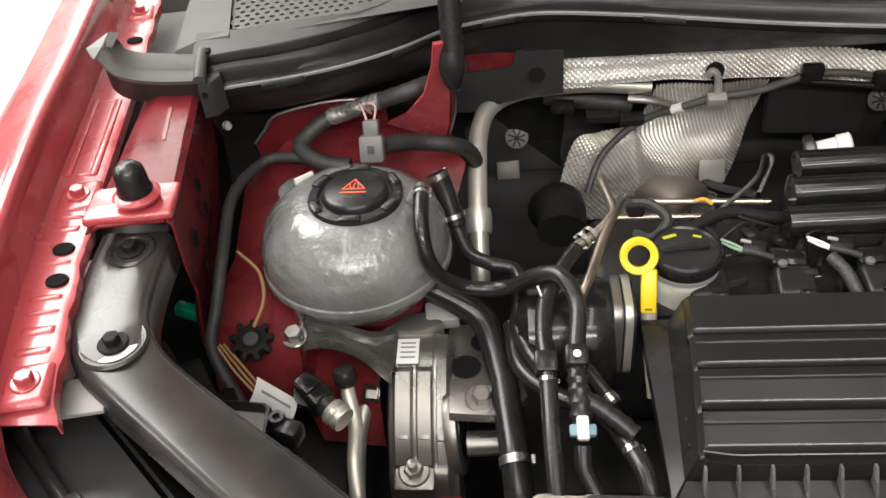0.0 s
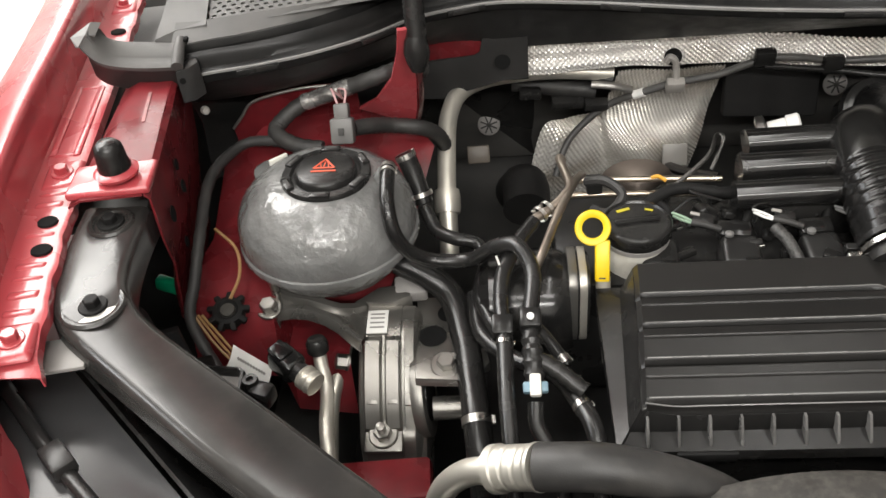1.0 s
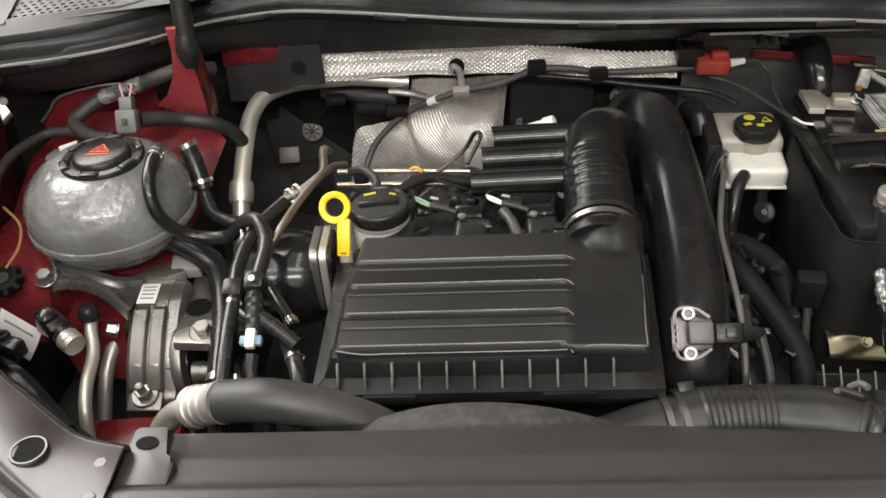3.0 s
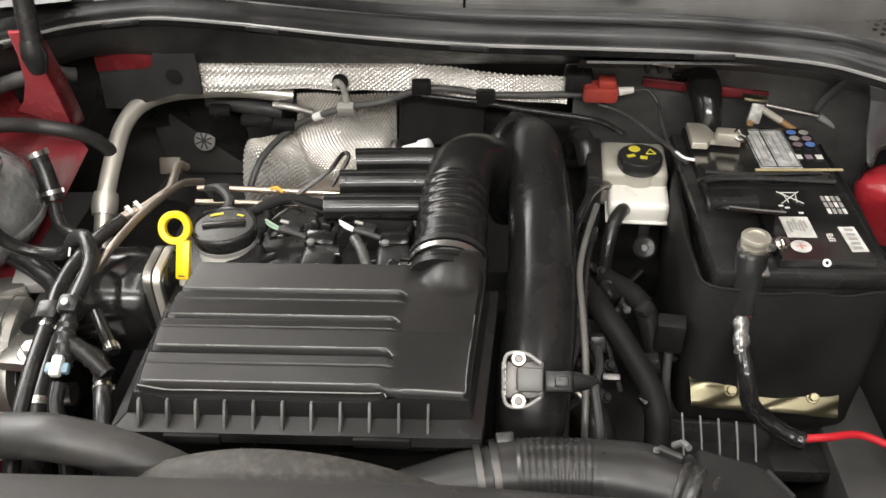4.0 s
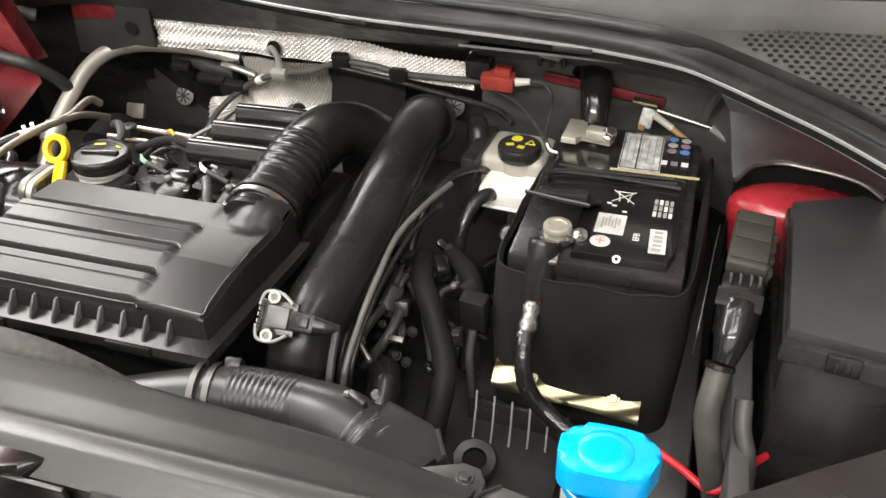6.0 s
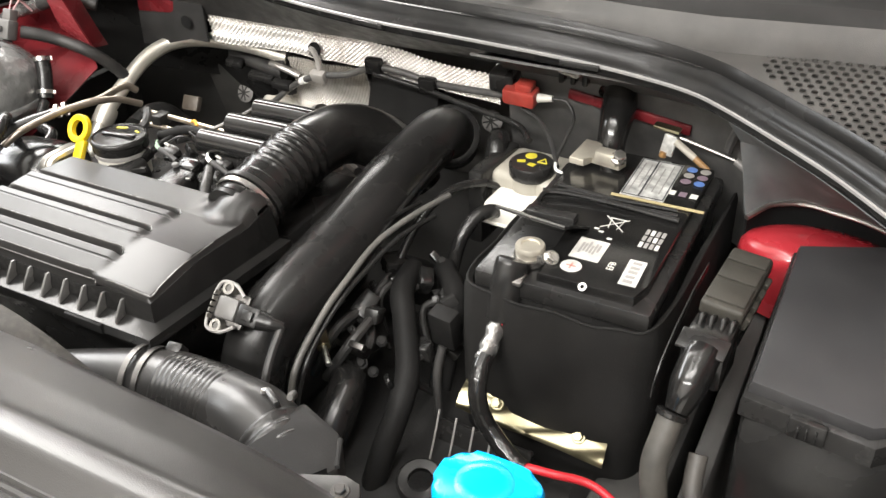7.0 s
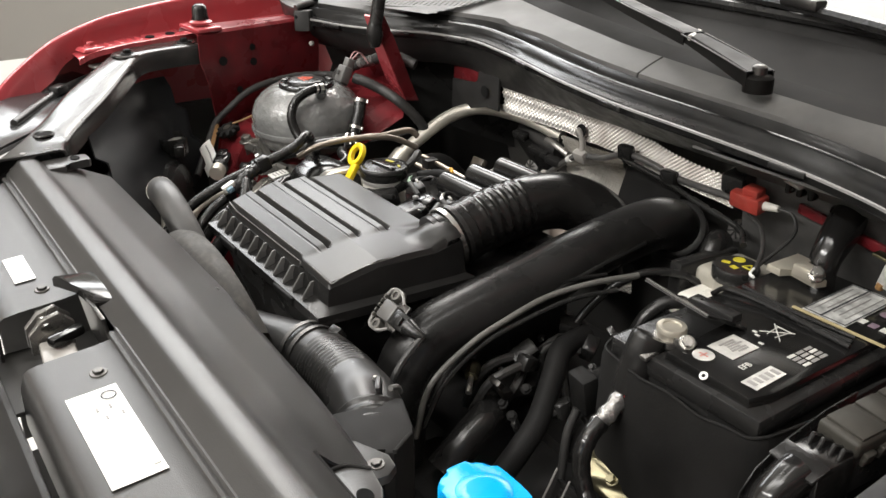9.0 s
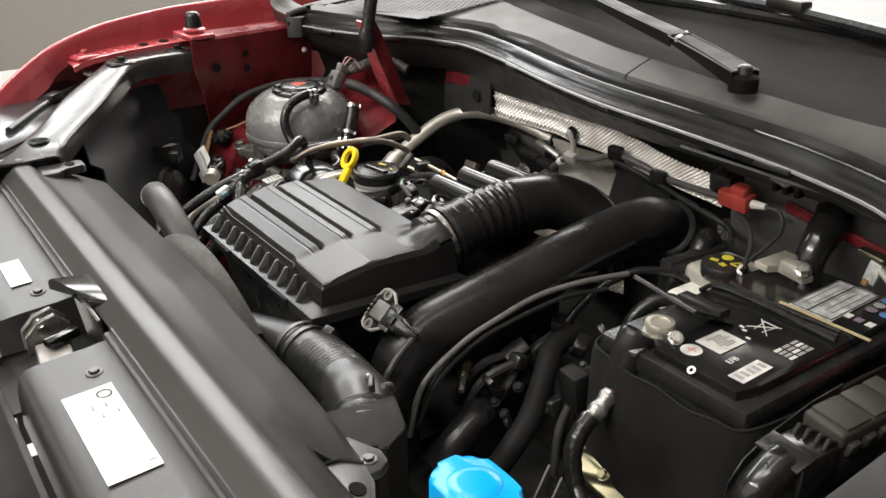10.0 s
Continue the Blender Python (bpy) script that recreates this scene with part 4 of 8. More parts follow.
part("mount_tab", block((0.045, 0.035, 0.004), pose(-0.368, 0.262, 0.992, 0, 0, 10), 0.001), GREY_PL, lamp)

slam = thing("lock_carrier_cover", (0.3, 0.1, 0.84), "long dark grey plastic cover over the bonnet lock carrier", "cover")


def slam_z(x, y=0.0):
    """The rear of the cover falls away towards the washer filler."""
    e = min(1.0, max(0.0, (x - 0.54) / 0.12))
    return -0.075 * max(0.0, x - 0.36) * min(1, max(0, (y - 0.085) / 0.08)) - 0.012 * e * e * min(1, max(0, (y - 0.095) / 0.035))


slam_prof = [(0.160, 0.895), (0.168, 0.912), (0.167, 0.917), (0.160, 0.9215), (0.145, 0.9290), (0.130, 0.9368), (0.122, 0.9408), (0.118, 0.9425), (0.113, 0.9442), (0.102, 0.9480), (0.092, 0.9516), (0.087, 0.9535), (0.083, 0.9560), (0.080, 0.9586), (0.077, 0.9610), (0.073, 0.9625), (0.060, 0.9630), (0.056, 0.9618), (0.053, 0.9585), (0.045, 0.951), (0.040, 0.947)]


def slam_sheet(x0, x1, prof, n):
    return sheet([[Vector((x0 + (x1 - x0) * i / n, y, z + slam_z(x0 + (x1 - x0) * i / n, y))) for y, z in prof] for i in range(n + 1)], 0.003)


part("ridge_cover", slam_sheet(-0.036, 0.668, slam_prof, 44), SLAM, slam, smooth=45)
part("ridge_cover", slam_sheet(0.668, 0.765, slam_prof[8:], 8), SLAM, slam, smooth=45)
cap_bm = bmesh.new()
cap_bm.faces.new([cap_bm.verts.new((0.6678, y, z + slam_z(0.668, y))) for y, z in [*slam_prof[:9], (0.113, 0.870), (0.150, 0.870)]])
part("ridge_end", cap_bm, TRAY, slam, "dark cut end of the cover")
part("ridge_step", sheet([[Vector((x, 0.1132, 0.9438 + slam_z(x, 0.113))), Vector((x, 0.1150, 0.936 + slam_z(x, 0.113))), Vector((x, 0.1160, 0.89))] for x in (0.668, 0.70, 0.735, 0.765)], 0.002), TRAY, slam)
low_prof = [(0.040, 0.949), (0.0375, 0.942), (0.034, 0.9385), (0.020, 0.9365), (-0.020, 0.934), (-0.034, 0.932), (-0.039, 0.928), (-0.043, 0.915), (-0.044, 0.88)]
part("front_plate", slam_sheet(-0.03, 0.333, low_prof, 12), SLAM, slam, smooth=50)
part("front_plate", slam_sheet(0.438, 0.765, low_prof, 16), SLAM, slam, smooth=50)
part("front_plate", slam_sheet(0.331, 0.440, [(0.056, 0.958), (0.048, 0.946), (0.046, 0.90)], 8), SLAM, slam)
part("step_bead", tube([(x, 0.0365, 0.9425) for x in (0.438, 0.50, 0.60, 0.765)], 0.0035, 8, 6), SLAM, slam)
part("step_bead", tube([(x, 0.0365, 0.9425) for x in (-0.03, 0.08, 0.2, 0.333)], 0.0035, 8, 6), SLAM, slam)
part("end_tab", prism([(0.622, 0.148), (0.664, 0.146), (0.672, 0.160), (0.673, 0.174), (0.666, 0.185), (0.652, 0.187), (0.622, 0.172)], -0.008, 0.0, 0.0025, lift=lambda x, y: 0.8845 + 0.06 * (0.66 - x)), SLAM, slam)
part("end_plate", prism([(0.674, 0.117), (0.676, 0.136), (0.690, 0.150), (0.712, 0.146), (0.738, 0.132), (0.752, 0.117)], 0.904, 0.9125, 0.003), SLAM, slam)
part("end_rib", tube([(0.6755, 0.119, 0.9135), (0.6775, 0.136, 0.9130), (0.690, 0.149, 0.9125)], 0.0016, 8, 6), TRAY, slam)
part("end_hole", lathe([(0.0001, 0), (0.0080, 0), (0.0080, 0.0008)], pose(0.714, 0.130, 0.9128) @ Matrix.Diagonal((1, 0.75, 1, 1)), 20), VOID, slam)
part("left_tab", prism([(-0.0395, 0.085), (-0.0395, 0.136), (-0.036, 0.140), (-0.016, 0.1405), (-0.011, 0.137), (-0.0105, 0.112), (-0.006, 0.108), (0.0, 0.106), (0.0, 0.085)], 0.946, 0.956, 0.0025), SLAM, slam)
part("left_hole", lathe([(0.0001, 0), (0.0085, 0), (0.0085, 0.0008)], pose(-0.025, 0.123, 0.9563) @ Matrix.Diagonal((1.0, 0.72, 1, 1)), 20), VOID, slam, "black oval disc for a shaded locating hole")
for x, y, z in ((0.483, 0.012, 0.9355), (0.300, 0.008, 0.9355), (0.657, 0.172, 0.8838)):
    hex_bolt("torx_screw", (x, y, z), (0, 0, 1), 0.0046, slam, DARK_STEEL, 1.6, 0.35)
front = [[Vector((x, -0.050, 0.89)), Vector((x, -0.055, 0.922)), Vector((x, -0.060, 0.925)), Vector((x, -0.075, 0.918)), Vector((x, -0.13, 0.905)), Vector((x, -0.22, 0.85)), Vector((x, -0.27, 0.70)), Vector((x, -0.28, 0.35))] for x in [-0.18 + 0.103 * i for i in range(11)]]
part("bumper", sheet(front, 0.003), BLACK_SATIN, car, "dirty dark front bumper top behind the grille")


label1 = thing("information_label", (0.57, 0.0, 0.935), "white paper information label with grey print on the carrier cover", "label", "paper labels")


def slam_point(x, y, up):
    return Vector((x, y, 0.9355 + 0.06 * (y - 0.0) * (1 if y > 0 else 0.7) + up))


part("paper", sheet([[slam_point(x, 0.0185, 0.0014), slam_point(x, 0.0, 0.0014), slam_point(x, -0.021, 0.0014)] for x in (0.509, 0.55, 0.60, 0.637)], 0.0004), PAPER, label1)
part("print_ring", lathe([(0.0050, 0), (0.0062, 0), (0.0062, 0.0003), (0.0050, 0.0003)], Matrix.Translation(slam_point(0.523, 0.009, 0.0022)), 20, cap=False), INK, label1)
for x, y, sx, sy in ((0.538, 0.006, 0.006, 0.0018), (0.538, -0.004, 0.006, 0.0018), (0.552, 0.012, 0.005, 0.0016), (0.552, 0.0, 0.005, 0.0016), (0.595, 0.0135, 0.066, 0.005)):
    part("print_bar", block((sx, sy, 0.0005), Matrix.Translation(slam_point(x, y, 0.0019)) @ pose(0, 0, 0, 3.4, 0, 0), 0), LIGHT_INK if sx > 0.05 else GREY_PL, label1, "unreadable line of print")
label2 = thing("small_label", (0.24, 0.0, 0.935), "small white paper label on the carrier cover", "label", "paper labels")
part("paper", sheet([[slam_point(x, 0.0085, 0.0014), slam_point(x, -0.0115, 0.0014)] for x in (0.208, 0.24, 0.273)], 0.0004), PAPER, label2)

latch = thing("bonnet_latch", (0.37, 0.0, 0.88), "steel bonnet latch in the gap of the carrier cover", "latch")
part("latch_plate", block((0.10, 0.004, 0.07), pose(0.370, 0.040, 0.915, 8, 0, 0), 0.001), DARK_STEEL, latch)
for x in (0.350, 0.366):
    part("latch_claw", prism([(-0.022, -0.020), (0.016, -0.020), (0.018, 0.004), (0.006, 0.016), (-0.010, 0.012), (-0.022, 0.0)], -0.003, 0.003, 0.001, m=Matrix.Translation((x, 0.002, 0.925)) @ Matrix(((0, 0, 1, 0), (1, 0, 0, 0), (0, 1, 0, 0), (0, 0, 0, 1)))), ALU, latch, "bare metal catch plate")
part("latch_pin", tube([(0.342, -0.004, 0.930), (0.374, -0.004, 0.930)], 0.0055, 14, 3), STEEL, latch)
part("latch_base", block((0.050, 0.030, 0.014), pose(0.398, -0.002, 0.912, 0, 0, -6), 0.003), PALE_PL, latch, "pale plastic foot of the latch")
part("latch_lever", block((0.012, 0.034, 0.010), pose(0.386, 0.008, 0.926, 0, 0, 24), 0.003), BLACK_GLOSS, latch)
part("latch_cover", prism([(0.318, 0.016), (0.328, 0.052), (0.37, 0.060), (0.400, 0.052), (0.385, 0.036), (0.345, 0.030)], 0.945, 0.957, 0.004), BLACK_GLOSS, latch)
part("latch_well", block((0.11, 0.11, 0.004), pose(0.372, -0.008, 0.885), 0), DARK, latch)

rbrk = thing("headlight_bracket", (0.92, 0.25, 0.95), "black satin plastic diagonal bracket beside the washer filler", "bracket")
rows = []
for l, r in zip(spline([(*p, 0) for p in BL], 3), spline([(*p, 0) for p in BR], 3)):
    rows.append([Vector((0.70 - l.x, l.y, 0.90)), Vector((0.70 - l.x, l.y, 0.925)), Vector((0.70 - r.x, r.y, 0.925)), Vector((0.70 - r.x, r.y, 0.90))])
part("bracket_plate", sheet(rows, 0.003), BLACK_SATIN, rbrk)

# ---- bulkhead foil ----


def dimpled(f, nu, nv, lu, lv, pitch=0.0062, deep=0.0005):
    """A foil skin over f(s, t), embossed with a diamond field of dimples; lu and lv are its sizes in metres."""
    P = [[f(i / nu, j / nv) for j in range(nv + 1)] for i in range(nu + 1)]
    rows = []
    for i in range(nu + 1):
        row = []
        for j in range(nv + 1):
            du = P[min(i + 1, nu)][j] - P[max(i - 1, 0)][j]
            dv = P[i][min(j + 1, nv)] - P[i][max(j - 1, 0)]
            n = du.cross(dv).normalized()
            u, v = i / nu * lu, j / nv * lv
            h = math.cos(2 * math.pi * u / pitch) * math.cos(2 * math.pi * v / pitch)
            row.append(P[i][j] + n * deep * h)
        rows.append(row)
    return sheet(rows, 0.0)


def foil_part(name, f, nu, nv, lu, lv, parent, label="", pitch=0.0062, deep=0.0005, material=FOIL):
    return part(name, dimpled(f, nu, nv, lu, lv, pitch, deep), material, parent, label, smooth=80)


foil = thing("heat_shield", (0.25, 0.82, 0.9), "dimpled silver foil heat shield on the bulkhead", "heat shield")


def band(s, t):
    """The long strip under the cowl: two soft beads towards its left end, a boss round the cable clip."""
    x = 0.007 + 0.484 * s
    top = 0.966 - 0.027 * s
    h = 0.052 - 0.013 * s
    y = 0.808 + 0.020 * math.sin(math.pi * min(1.0, s / 0.82)) - 0.004 * max(0.0, s - 0.82)
    left = min(1.0, max(0.0, (0.42 - s) / 0.12))
    bead = 0.0035 * left * (math.exp(-((t - 0.36) / 0.13) ** 2) + math.exp(-((t - 0.80) / 0.10) ** 2))
    boss = 0.005 * math.exp(-(((x - 0.192) / 0.022) ** 2 + ((t - 0.75) / 0.55) ** 2) * 1.5)
    wave = 0.0015 * math.sin(21 * s + 3 * t) + 0.0010 * math.sin(47 * s + 1.0)
    return Vector((x, y - bead - boss + wave + 0.004 * t, top - h * t))


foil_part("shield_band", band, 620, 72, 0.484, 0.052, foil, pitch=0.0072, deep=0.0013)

COVER_LEFT = spline([(0.127, 0.836, 0.900), (0.108, 0.872, 0.826), (0.064, 0.884, 0.812), (0.032, 0.890, 0.798), (0.014, 0.899, 0.728), (0.007, 0.902, 0.645)], 12)
COVER_RIGHT = spline([(0.262, 0.836, 0.900), (0.256, 0.870, 0.822), (0.252, 0.882, 0.770), (0.246, 0.888, 0.725), (0.240, 0.897, 0.680), (0.240, 0.902, 0.637)], 12)


def turbo(s, t):
    """The cover that folds back from the strip and hangs over the turbocharger."""
    k = t * (len(COVER_LEFT) - 1)
    i = min(int(k), len(COVER_LEFT) - 2)
    a, b = COVER_LEFT[i].lerp(COVER_LEFT[i + 1], k - i), COVER_RIGHT[i].lerp(COVER_RIGHT[i + 1], k - i)
    p = a.lerp(b, s)
    lift = min(1.0, t / 0.2)
    dome = 0.030 * math.exp(-(((p.x - 0.165) / 0.060) ** 2 + ((p.z - 0.765) / 0.06) ** 2))
    lobe = 0.022 * math.exp(-(((p.x - 0.055) / 0.035) ** 2 + ((p.z - 0.74) / 0.09) ** 2))
    crease = 0.006 * math.exp(-((p.x - 0.108 - 0.20 * (0.80 - p.z)) / 0.006) ** 2)
    roll = 0.010 * math.exp(-((1 - s) / 0.06) ** 2) * lift
    return p + Vector((0, (-dome - lobe + crease) * lift + roll + 0.003 * math.sin(9 * s + 6 * t), 0.003 * math.sin(5 * s) * lift))


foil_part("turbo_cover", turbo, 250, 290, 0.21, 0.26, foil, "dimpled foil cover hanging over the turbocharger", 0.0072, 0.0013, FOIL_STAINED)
hump = []
for j in range(13):
    t = j / 12
    hump.append([Vector((0.158 + 0.050 * math.cos(math.pi * k / 14) * math.cos(t * 1.35), 0.838 - 0.040 * math.sin(t * 1.5) * math.sin(math.pi * k / 14), 0.728 + 0.034 * math.sin(math.pi * k / 14) * math.cos(t * 1.35) - 0.02 * t)) for k in range(15)])
part("turbo_housing", sheet(hump, 0.003), surface("heat_stained_steel", (0.20, 0.165, 0.14), 0.5, metal=0.5, vary=0.25, bump=0.4), foil, "heat-stained turbocharger housing")
part("shield_tab", block((0.034, 0.003, 0.030), pose(0.212, 0.852, 0.757, -25, 0, 0), 0.0008), PALE_PL, foil, "grey metal tab on the turbo cover")
part("tab_arm", tube([(0.198, 0.852, 0.742), (0.225, 0.830, 0.742), (0.262, 0.80, 0.752)], 0.007, 8, 5), DARK_STEEL, foil)
part("dark_gap", tube([(-0.01, 0.872, 0.872), (0.05, 0.862, 0.868), (0.10, 0.858, 0.862)], 0.012, 10, 6), TAPE, foil, "taped loom below the foil strip")
for x, z, w in ((0.012, 0.868, 0.03), (0.062, 0.852, 0.044), (0.100, 0.846, 0.032)):
    part("loom_plug", block((w, 0.016, 0.013), pose(x, 0.848, z, 15, 4, 6), 0.003), BLACK, foil)
part("foil_lever", tube([(0.092, 0.835, 0.884), (0.118, 0.832, 0.882), (0.145, 0.836, 0.872)], 0.0055, 10, 5, flat=0.6), ALU, foil)
for x, y, z in ((0.433, 0.912, 0.824), (-0.047, 0.930, 0.776)):
    n = thing("push_nut", (x, y, z), "round star-shaped push nut holding the insulation", "fastener", "push nuts")
    m = towards((x, y - 0.004, z), (0.0, -1, 0.35))
    part("disc", lathe([(0.0001, 0.004), (0.006, 0.004), (0.012, 0.003), (0.0165, 0.0)], m, 24), GREY_PL, n)
    for k in range(4):
        part("spoke", block((0.026, 0.0022, 0.0016), m @ pose(0, 0, 0.0042, 0, 0, 45 * k + 20), 0), DARK, n)
# bulkhead insulation, black soft panels round the foil
ins = [[Vector((x, 0.86 + 0.008 * math.sin(x * 25), 0.955)), Vector((x, 0.898 + 0.006 * math.sin(x * 31), 0.89)), Vector((x, 0.924 + 0.006 * math.sin(x * 17), 0.82)), Vector((x, 0.955, 0.70))] for x in [-0.12 + 0.08 * i for i in range(13)]]
part("insulation", sheet(ins, 0.006), surface("bulkhead_felt", (0.055, 0.053, 0.05), 0.6, vary=0.3, bump=0.4, fine=400, dust=0.06), car, "black felt insulation on the bulkhead")
SCUFFED = surface("scuffed_grey_panel", (0.07, 0.069, 0.067), 0.45, dust=0.25, dust_col=(0.15, 0.14, 0.13), grain=160, bump=0.3)
rb = []
for x, y in ((0.50, 0.80), (0.56, 0.80), (0.64, 0.798), (0.72, 0.79), (0.78, 0.772), (0.83, 0.735), (0.865, 0.70)):
    q = sample_curve(LIP_CURVE, x)
    rb.append([Vector((x, q.y + 0.012, 1.006)), Vector((x, q.y * 0.45 + y * 0.55, 0.988)), Vector((x, y - 0.012, 0.965)), Vector((x, y - 0.004, 0.957)), Vector((x, y + 0.01, 0.952)), Vector((x, y + 0.02, 0.88)), Vector((x, y + 0.05, 0.78))])
part("right_bulkhead", sheet(rb, 0.003), SCUFFED, car, "scuffed grey bulkhead panel behind the battery")
for x, y, z in ((0.60, 0.765, 0.979), (0.766, 0.738, 0.986)):
    part("panel_clip", block((0.030, 0.010, 0.005), pose(x, y, z, 25, 0, -20), 0.0015), PALE_PL, car, "pale clip on the bulkhead panel")
part("panel_rib", tube([(0.814, 0.70, 0.995), (0.812, 0.722, 0.982), (0.80, 0.748, 0.945), (0.795, 0.758, 0.92)], 0.005, 8, 4), SCUFFED, car)
for x in (0.585, 0.600, 0.615):
    part("vent_rib", block((0.007, 0.016, 0.020), pose(x, 0.783, 0.968, 0, 0, 0), 0.003), BLACK, car)
part("red_bulkhead", block((0.16, 0.006, 0.013), pose(0.665, 0.800, 0.927, 0, 5, -5), 0.002), RED_SHADED_DUSTY, car, "red bulkhead panel behind the battery")

# ---- coolant expansion tank ----
tank = thing("coolant_expansion_tank", (-0.205, 0.545, 0.80), "translucent grey plastic ball-shaped coolant expansion tank", "tank")
TC = Vector((-0.215, 0.553, 0.008))
prof = [(0.0, 0.818), (0.03, 0.820), (0.058, 0.828), (0.076, 0.842), (0.087, 0.858), (0.0905, 0.868), (0.0945, 0.869), (0.0955, 0.873), (0.0945, 0.877), (0.0925, 0.878), (0.0935, 0.889), (0.0915, 0.904), (0.085, 0.919), (0.074, 0.931), (0.061, 0.940), (0.051, 0.9445), (0.047, 0.9450), (0.0, 0.9450)]
part("tank_shell", lathe([(max(r * 1.03, 0.0005), z) for r, z in prof], Matrix.Translation(TC) @ pose(0, 0, 0, 0, 0, 0), 48), TANK, tank)
for a in range(0, 360, 45):
    d = Vector((math.cos(radians(a)), math.sin(radians(a)), 0))
    part("rib", tube([TC + d * 0.0933 + Vector((0, 0, 0.880)), TC + d * 0.0915 + Vector((0, 0, 0.904)), TC + d * 0.074 + Vector((0, 0, 0.9315))], 0.0010, 6, 5), TANK, tank)
part("lobe", lathe([(0.001, -0.02), (0.02, -0.018), (0.026, -0.008), (0.027, 0.006), (0.020, 0.012), (0.001, 0.014)], pose(-0.27, 0.592, 0.925, 0, 12, 0), 20), TANK, tank)
part("lug", block((0.022, 0.004, 0.012), pose(-0.268, 0.598, 0.942, 0, 0, 40), 0.001), WHITE_PL, tank)
part("outlet_stub", tube([(-0.150, 0.547, 0.948), (-0.141, 0.545, 0.960)], 0.009, 12, 4), TANK, tank)
cap = thing("tank_cap", (-0.204, 0.549, 0.942), "black screw cap with an orange warning print", "cap")
cm = pose(-0.207, 0.550, 0.9530)
part("cap_body", lathe([(0.0465, -0.006), (0.0470, 0.002), (0.0455, 0.0045), (0.0375, 0.0050), (0.0355, 0.0020), (0.0330, 0.0020), (0.0320, 0.0075), (0.0300, 0.0100), (0.0270, 0.0108), (0.0, 0.0112)], cm, 48), BLACK, cap)
for k in range(6):
    a = radians(60 * k + 30)
    gm = cm @ pose(0.0420 * math.cos(a), 0.0420 * math.sin(a), 0.0045, 0, 0, 60 * k + 120)
    part("grip", block((0.021, 0.009, 0.006), gm, 0.0018), BLACK, cap)
    part("grip_pocket", block((0.013, 0.004, 0.0012), gm @ pose(0, 0, 0.0027), 0.0004), DARK, cap)
sym = cm @ pose(0, 0.004, 0.0116)
tri_bm = bmesh.new()
for a, b in (((-0.011, -0.007), (0.0, 0.009)), ((0.0, 0.009), (0.011, -0.007)), ((0.011, -0.007), (-0.011, -0.007))):
    tube([sym @ Vector((*a, 0)), sym @ Vector((*b, 0))], 0.0009, 6, 1, bm=tri_bm)
part("warning_triangle", tri_bm, RED_INK, cap, "orange warning triangle")
for k, (x, r) in enumerate(((-0.004, 12), (0.0, -8), (0.004, 10))):
    part("steam_mark", block((0.0012, 0.010, 0.0006), sym @ pose(x, -0.001, 0, 0, 0, r), 0), RED_INK, cap)
part("print_bar", block((0.026, 0.0022, 0.0006), sym @ pose(0.0, -0.0125, 0), 0), RED_INK, cap, "unreadable line of orange print")
sens = thing("level_sensor_plug", (-0.197, 0.62, 0.95), "grey plastic connector plug behind the tank", "connector")
part("plug_body", block((0.025, 0.018, 0.028), pose(-0.196, 0.617, 0.965, -25, 0, 0), 0.003), PLUG_GREY, sens)
part("plug_top", block((0.016, 0.014, 0.018), pose(-0.196, 0.628, 0.982, -25, 0, 0), 0.002), PLUG_GREY, sens)
part("plug_window", block((0.006, 0.002, 0.008), pose(-0.196, 0.606, 0.970, -25, 0, 0), 0.0005), DARK, sens)
for dx in (-0.003, 0.004):
    part("wire", tube([(-0.197 + dx, 0.632, 0.988), (-0.200 + dx * 2, 0.645, 0.998), (-0.207 + dx, 0.66, 0.992), (-0.202, 0.67, 0.975)], 0.0012, 6, 6), surface("pale_pink_wire", (0.5, 0.3, 0.3), 0.5), sens)

# ---- hoses beside the tank ----


def hose(name, pts, r, label, category="hose", mat=None, clamps=(), n=8, seg=14, group="coolant hoses"):
    h = thing(name, pts[0], label, category, group)
    part("hose_body", tube(pts, r, seg, n), mat or RUBBER, h)
    Q = spline(pts, n)
    for s, k in clamps:
        i = min(len(Q) - 2, max(1, int(s * (len(Q) - 1))))
        hose_clamp("clamp", Q[i], Q[i + 1] - Q[i - 1], r * 1.03, k, h, STEEL)
    return h


h1 = hose("coolant_hose", [(-0.141, 0.549, 0.962), (-0.140, 0.525, 0.962), (-0.139, 0.498, 0.950), (-0.134, 0.484, 0.926), (-0.122, 0.486, 0.900), (-0.098, 0.490, 0.883), (-0.060, 0.486, 0.886), (-0.034, 0.466, 0.918), (-0.013, 0.450, 0.931), (0.000, 0.423, 0.921), (-0.003, 0.385, 0.908), (-0.004, 0.366, 0.903)], 0.0076, "thin black rubber hose curling from the tank", clamps=((0.03, 0.006), (0.06, 0.004)))
hose("coolant_hose", [(-0.132, 0.612, 0.935), (-0.124, 0.604, 0.915), (-0.114, 0.588, 0.885)], 0.0108, "short thick black hose with a clip behind the tank", clamps=((0.05, 0.006), (0.9, 0.005)))
hose("coolant_hose", [(-0.113, 0.583, 0.882), (-0.100, 0.560, 0.868), (-0.078, 0.543, 0.868), (-0.055, 0.538, 0.864), (-0.047, 0.512, 0.858), (-0.053, 0.466, 0.855), (-0.043, 0.430, 0.857), (-0.026, 0.398, 0.858)], 0.0076, "black rubber hose bending beside the tank", clamps=((0.55, 0.005),))
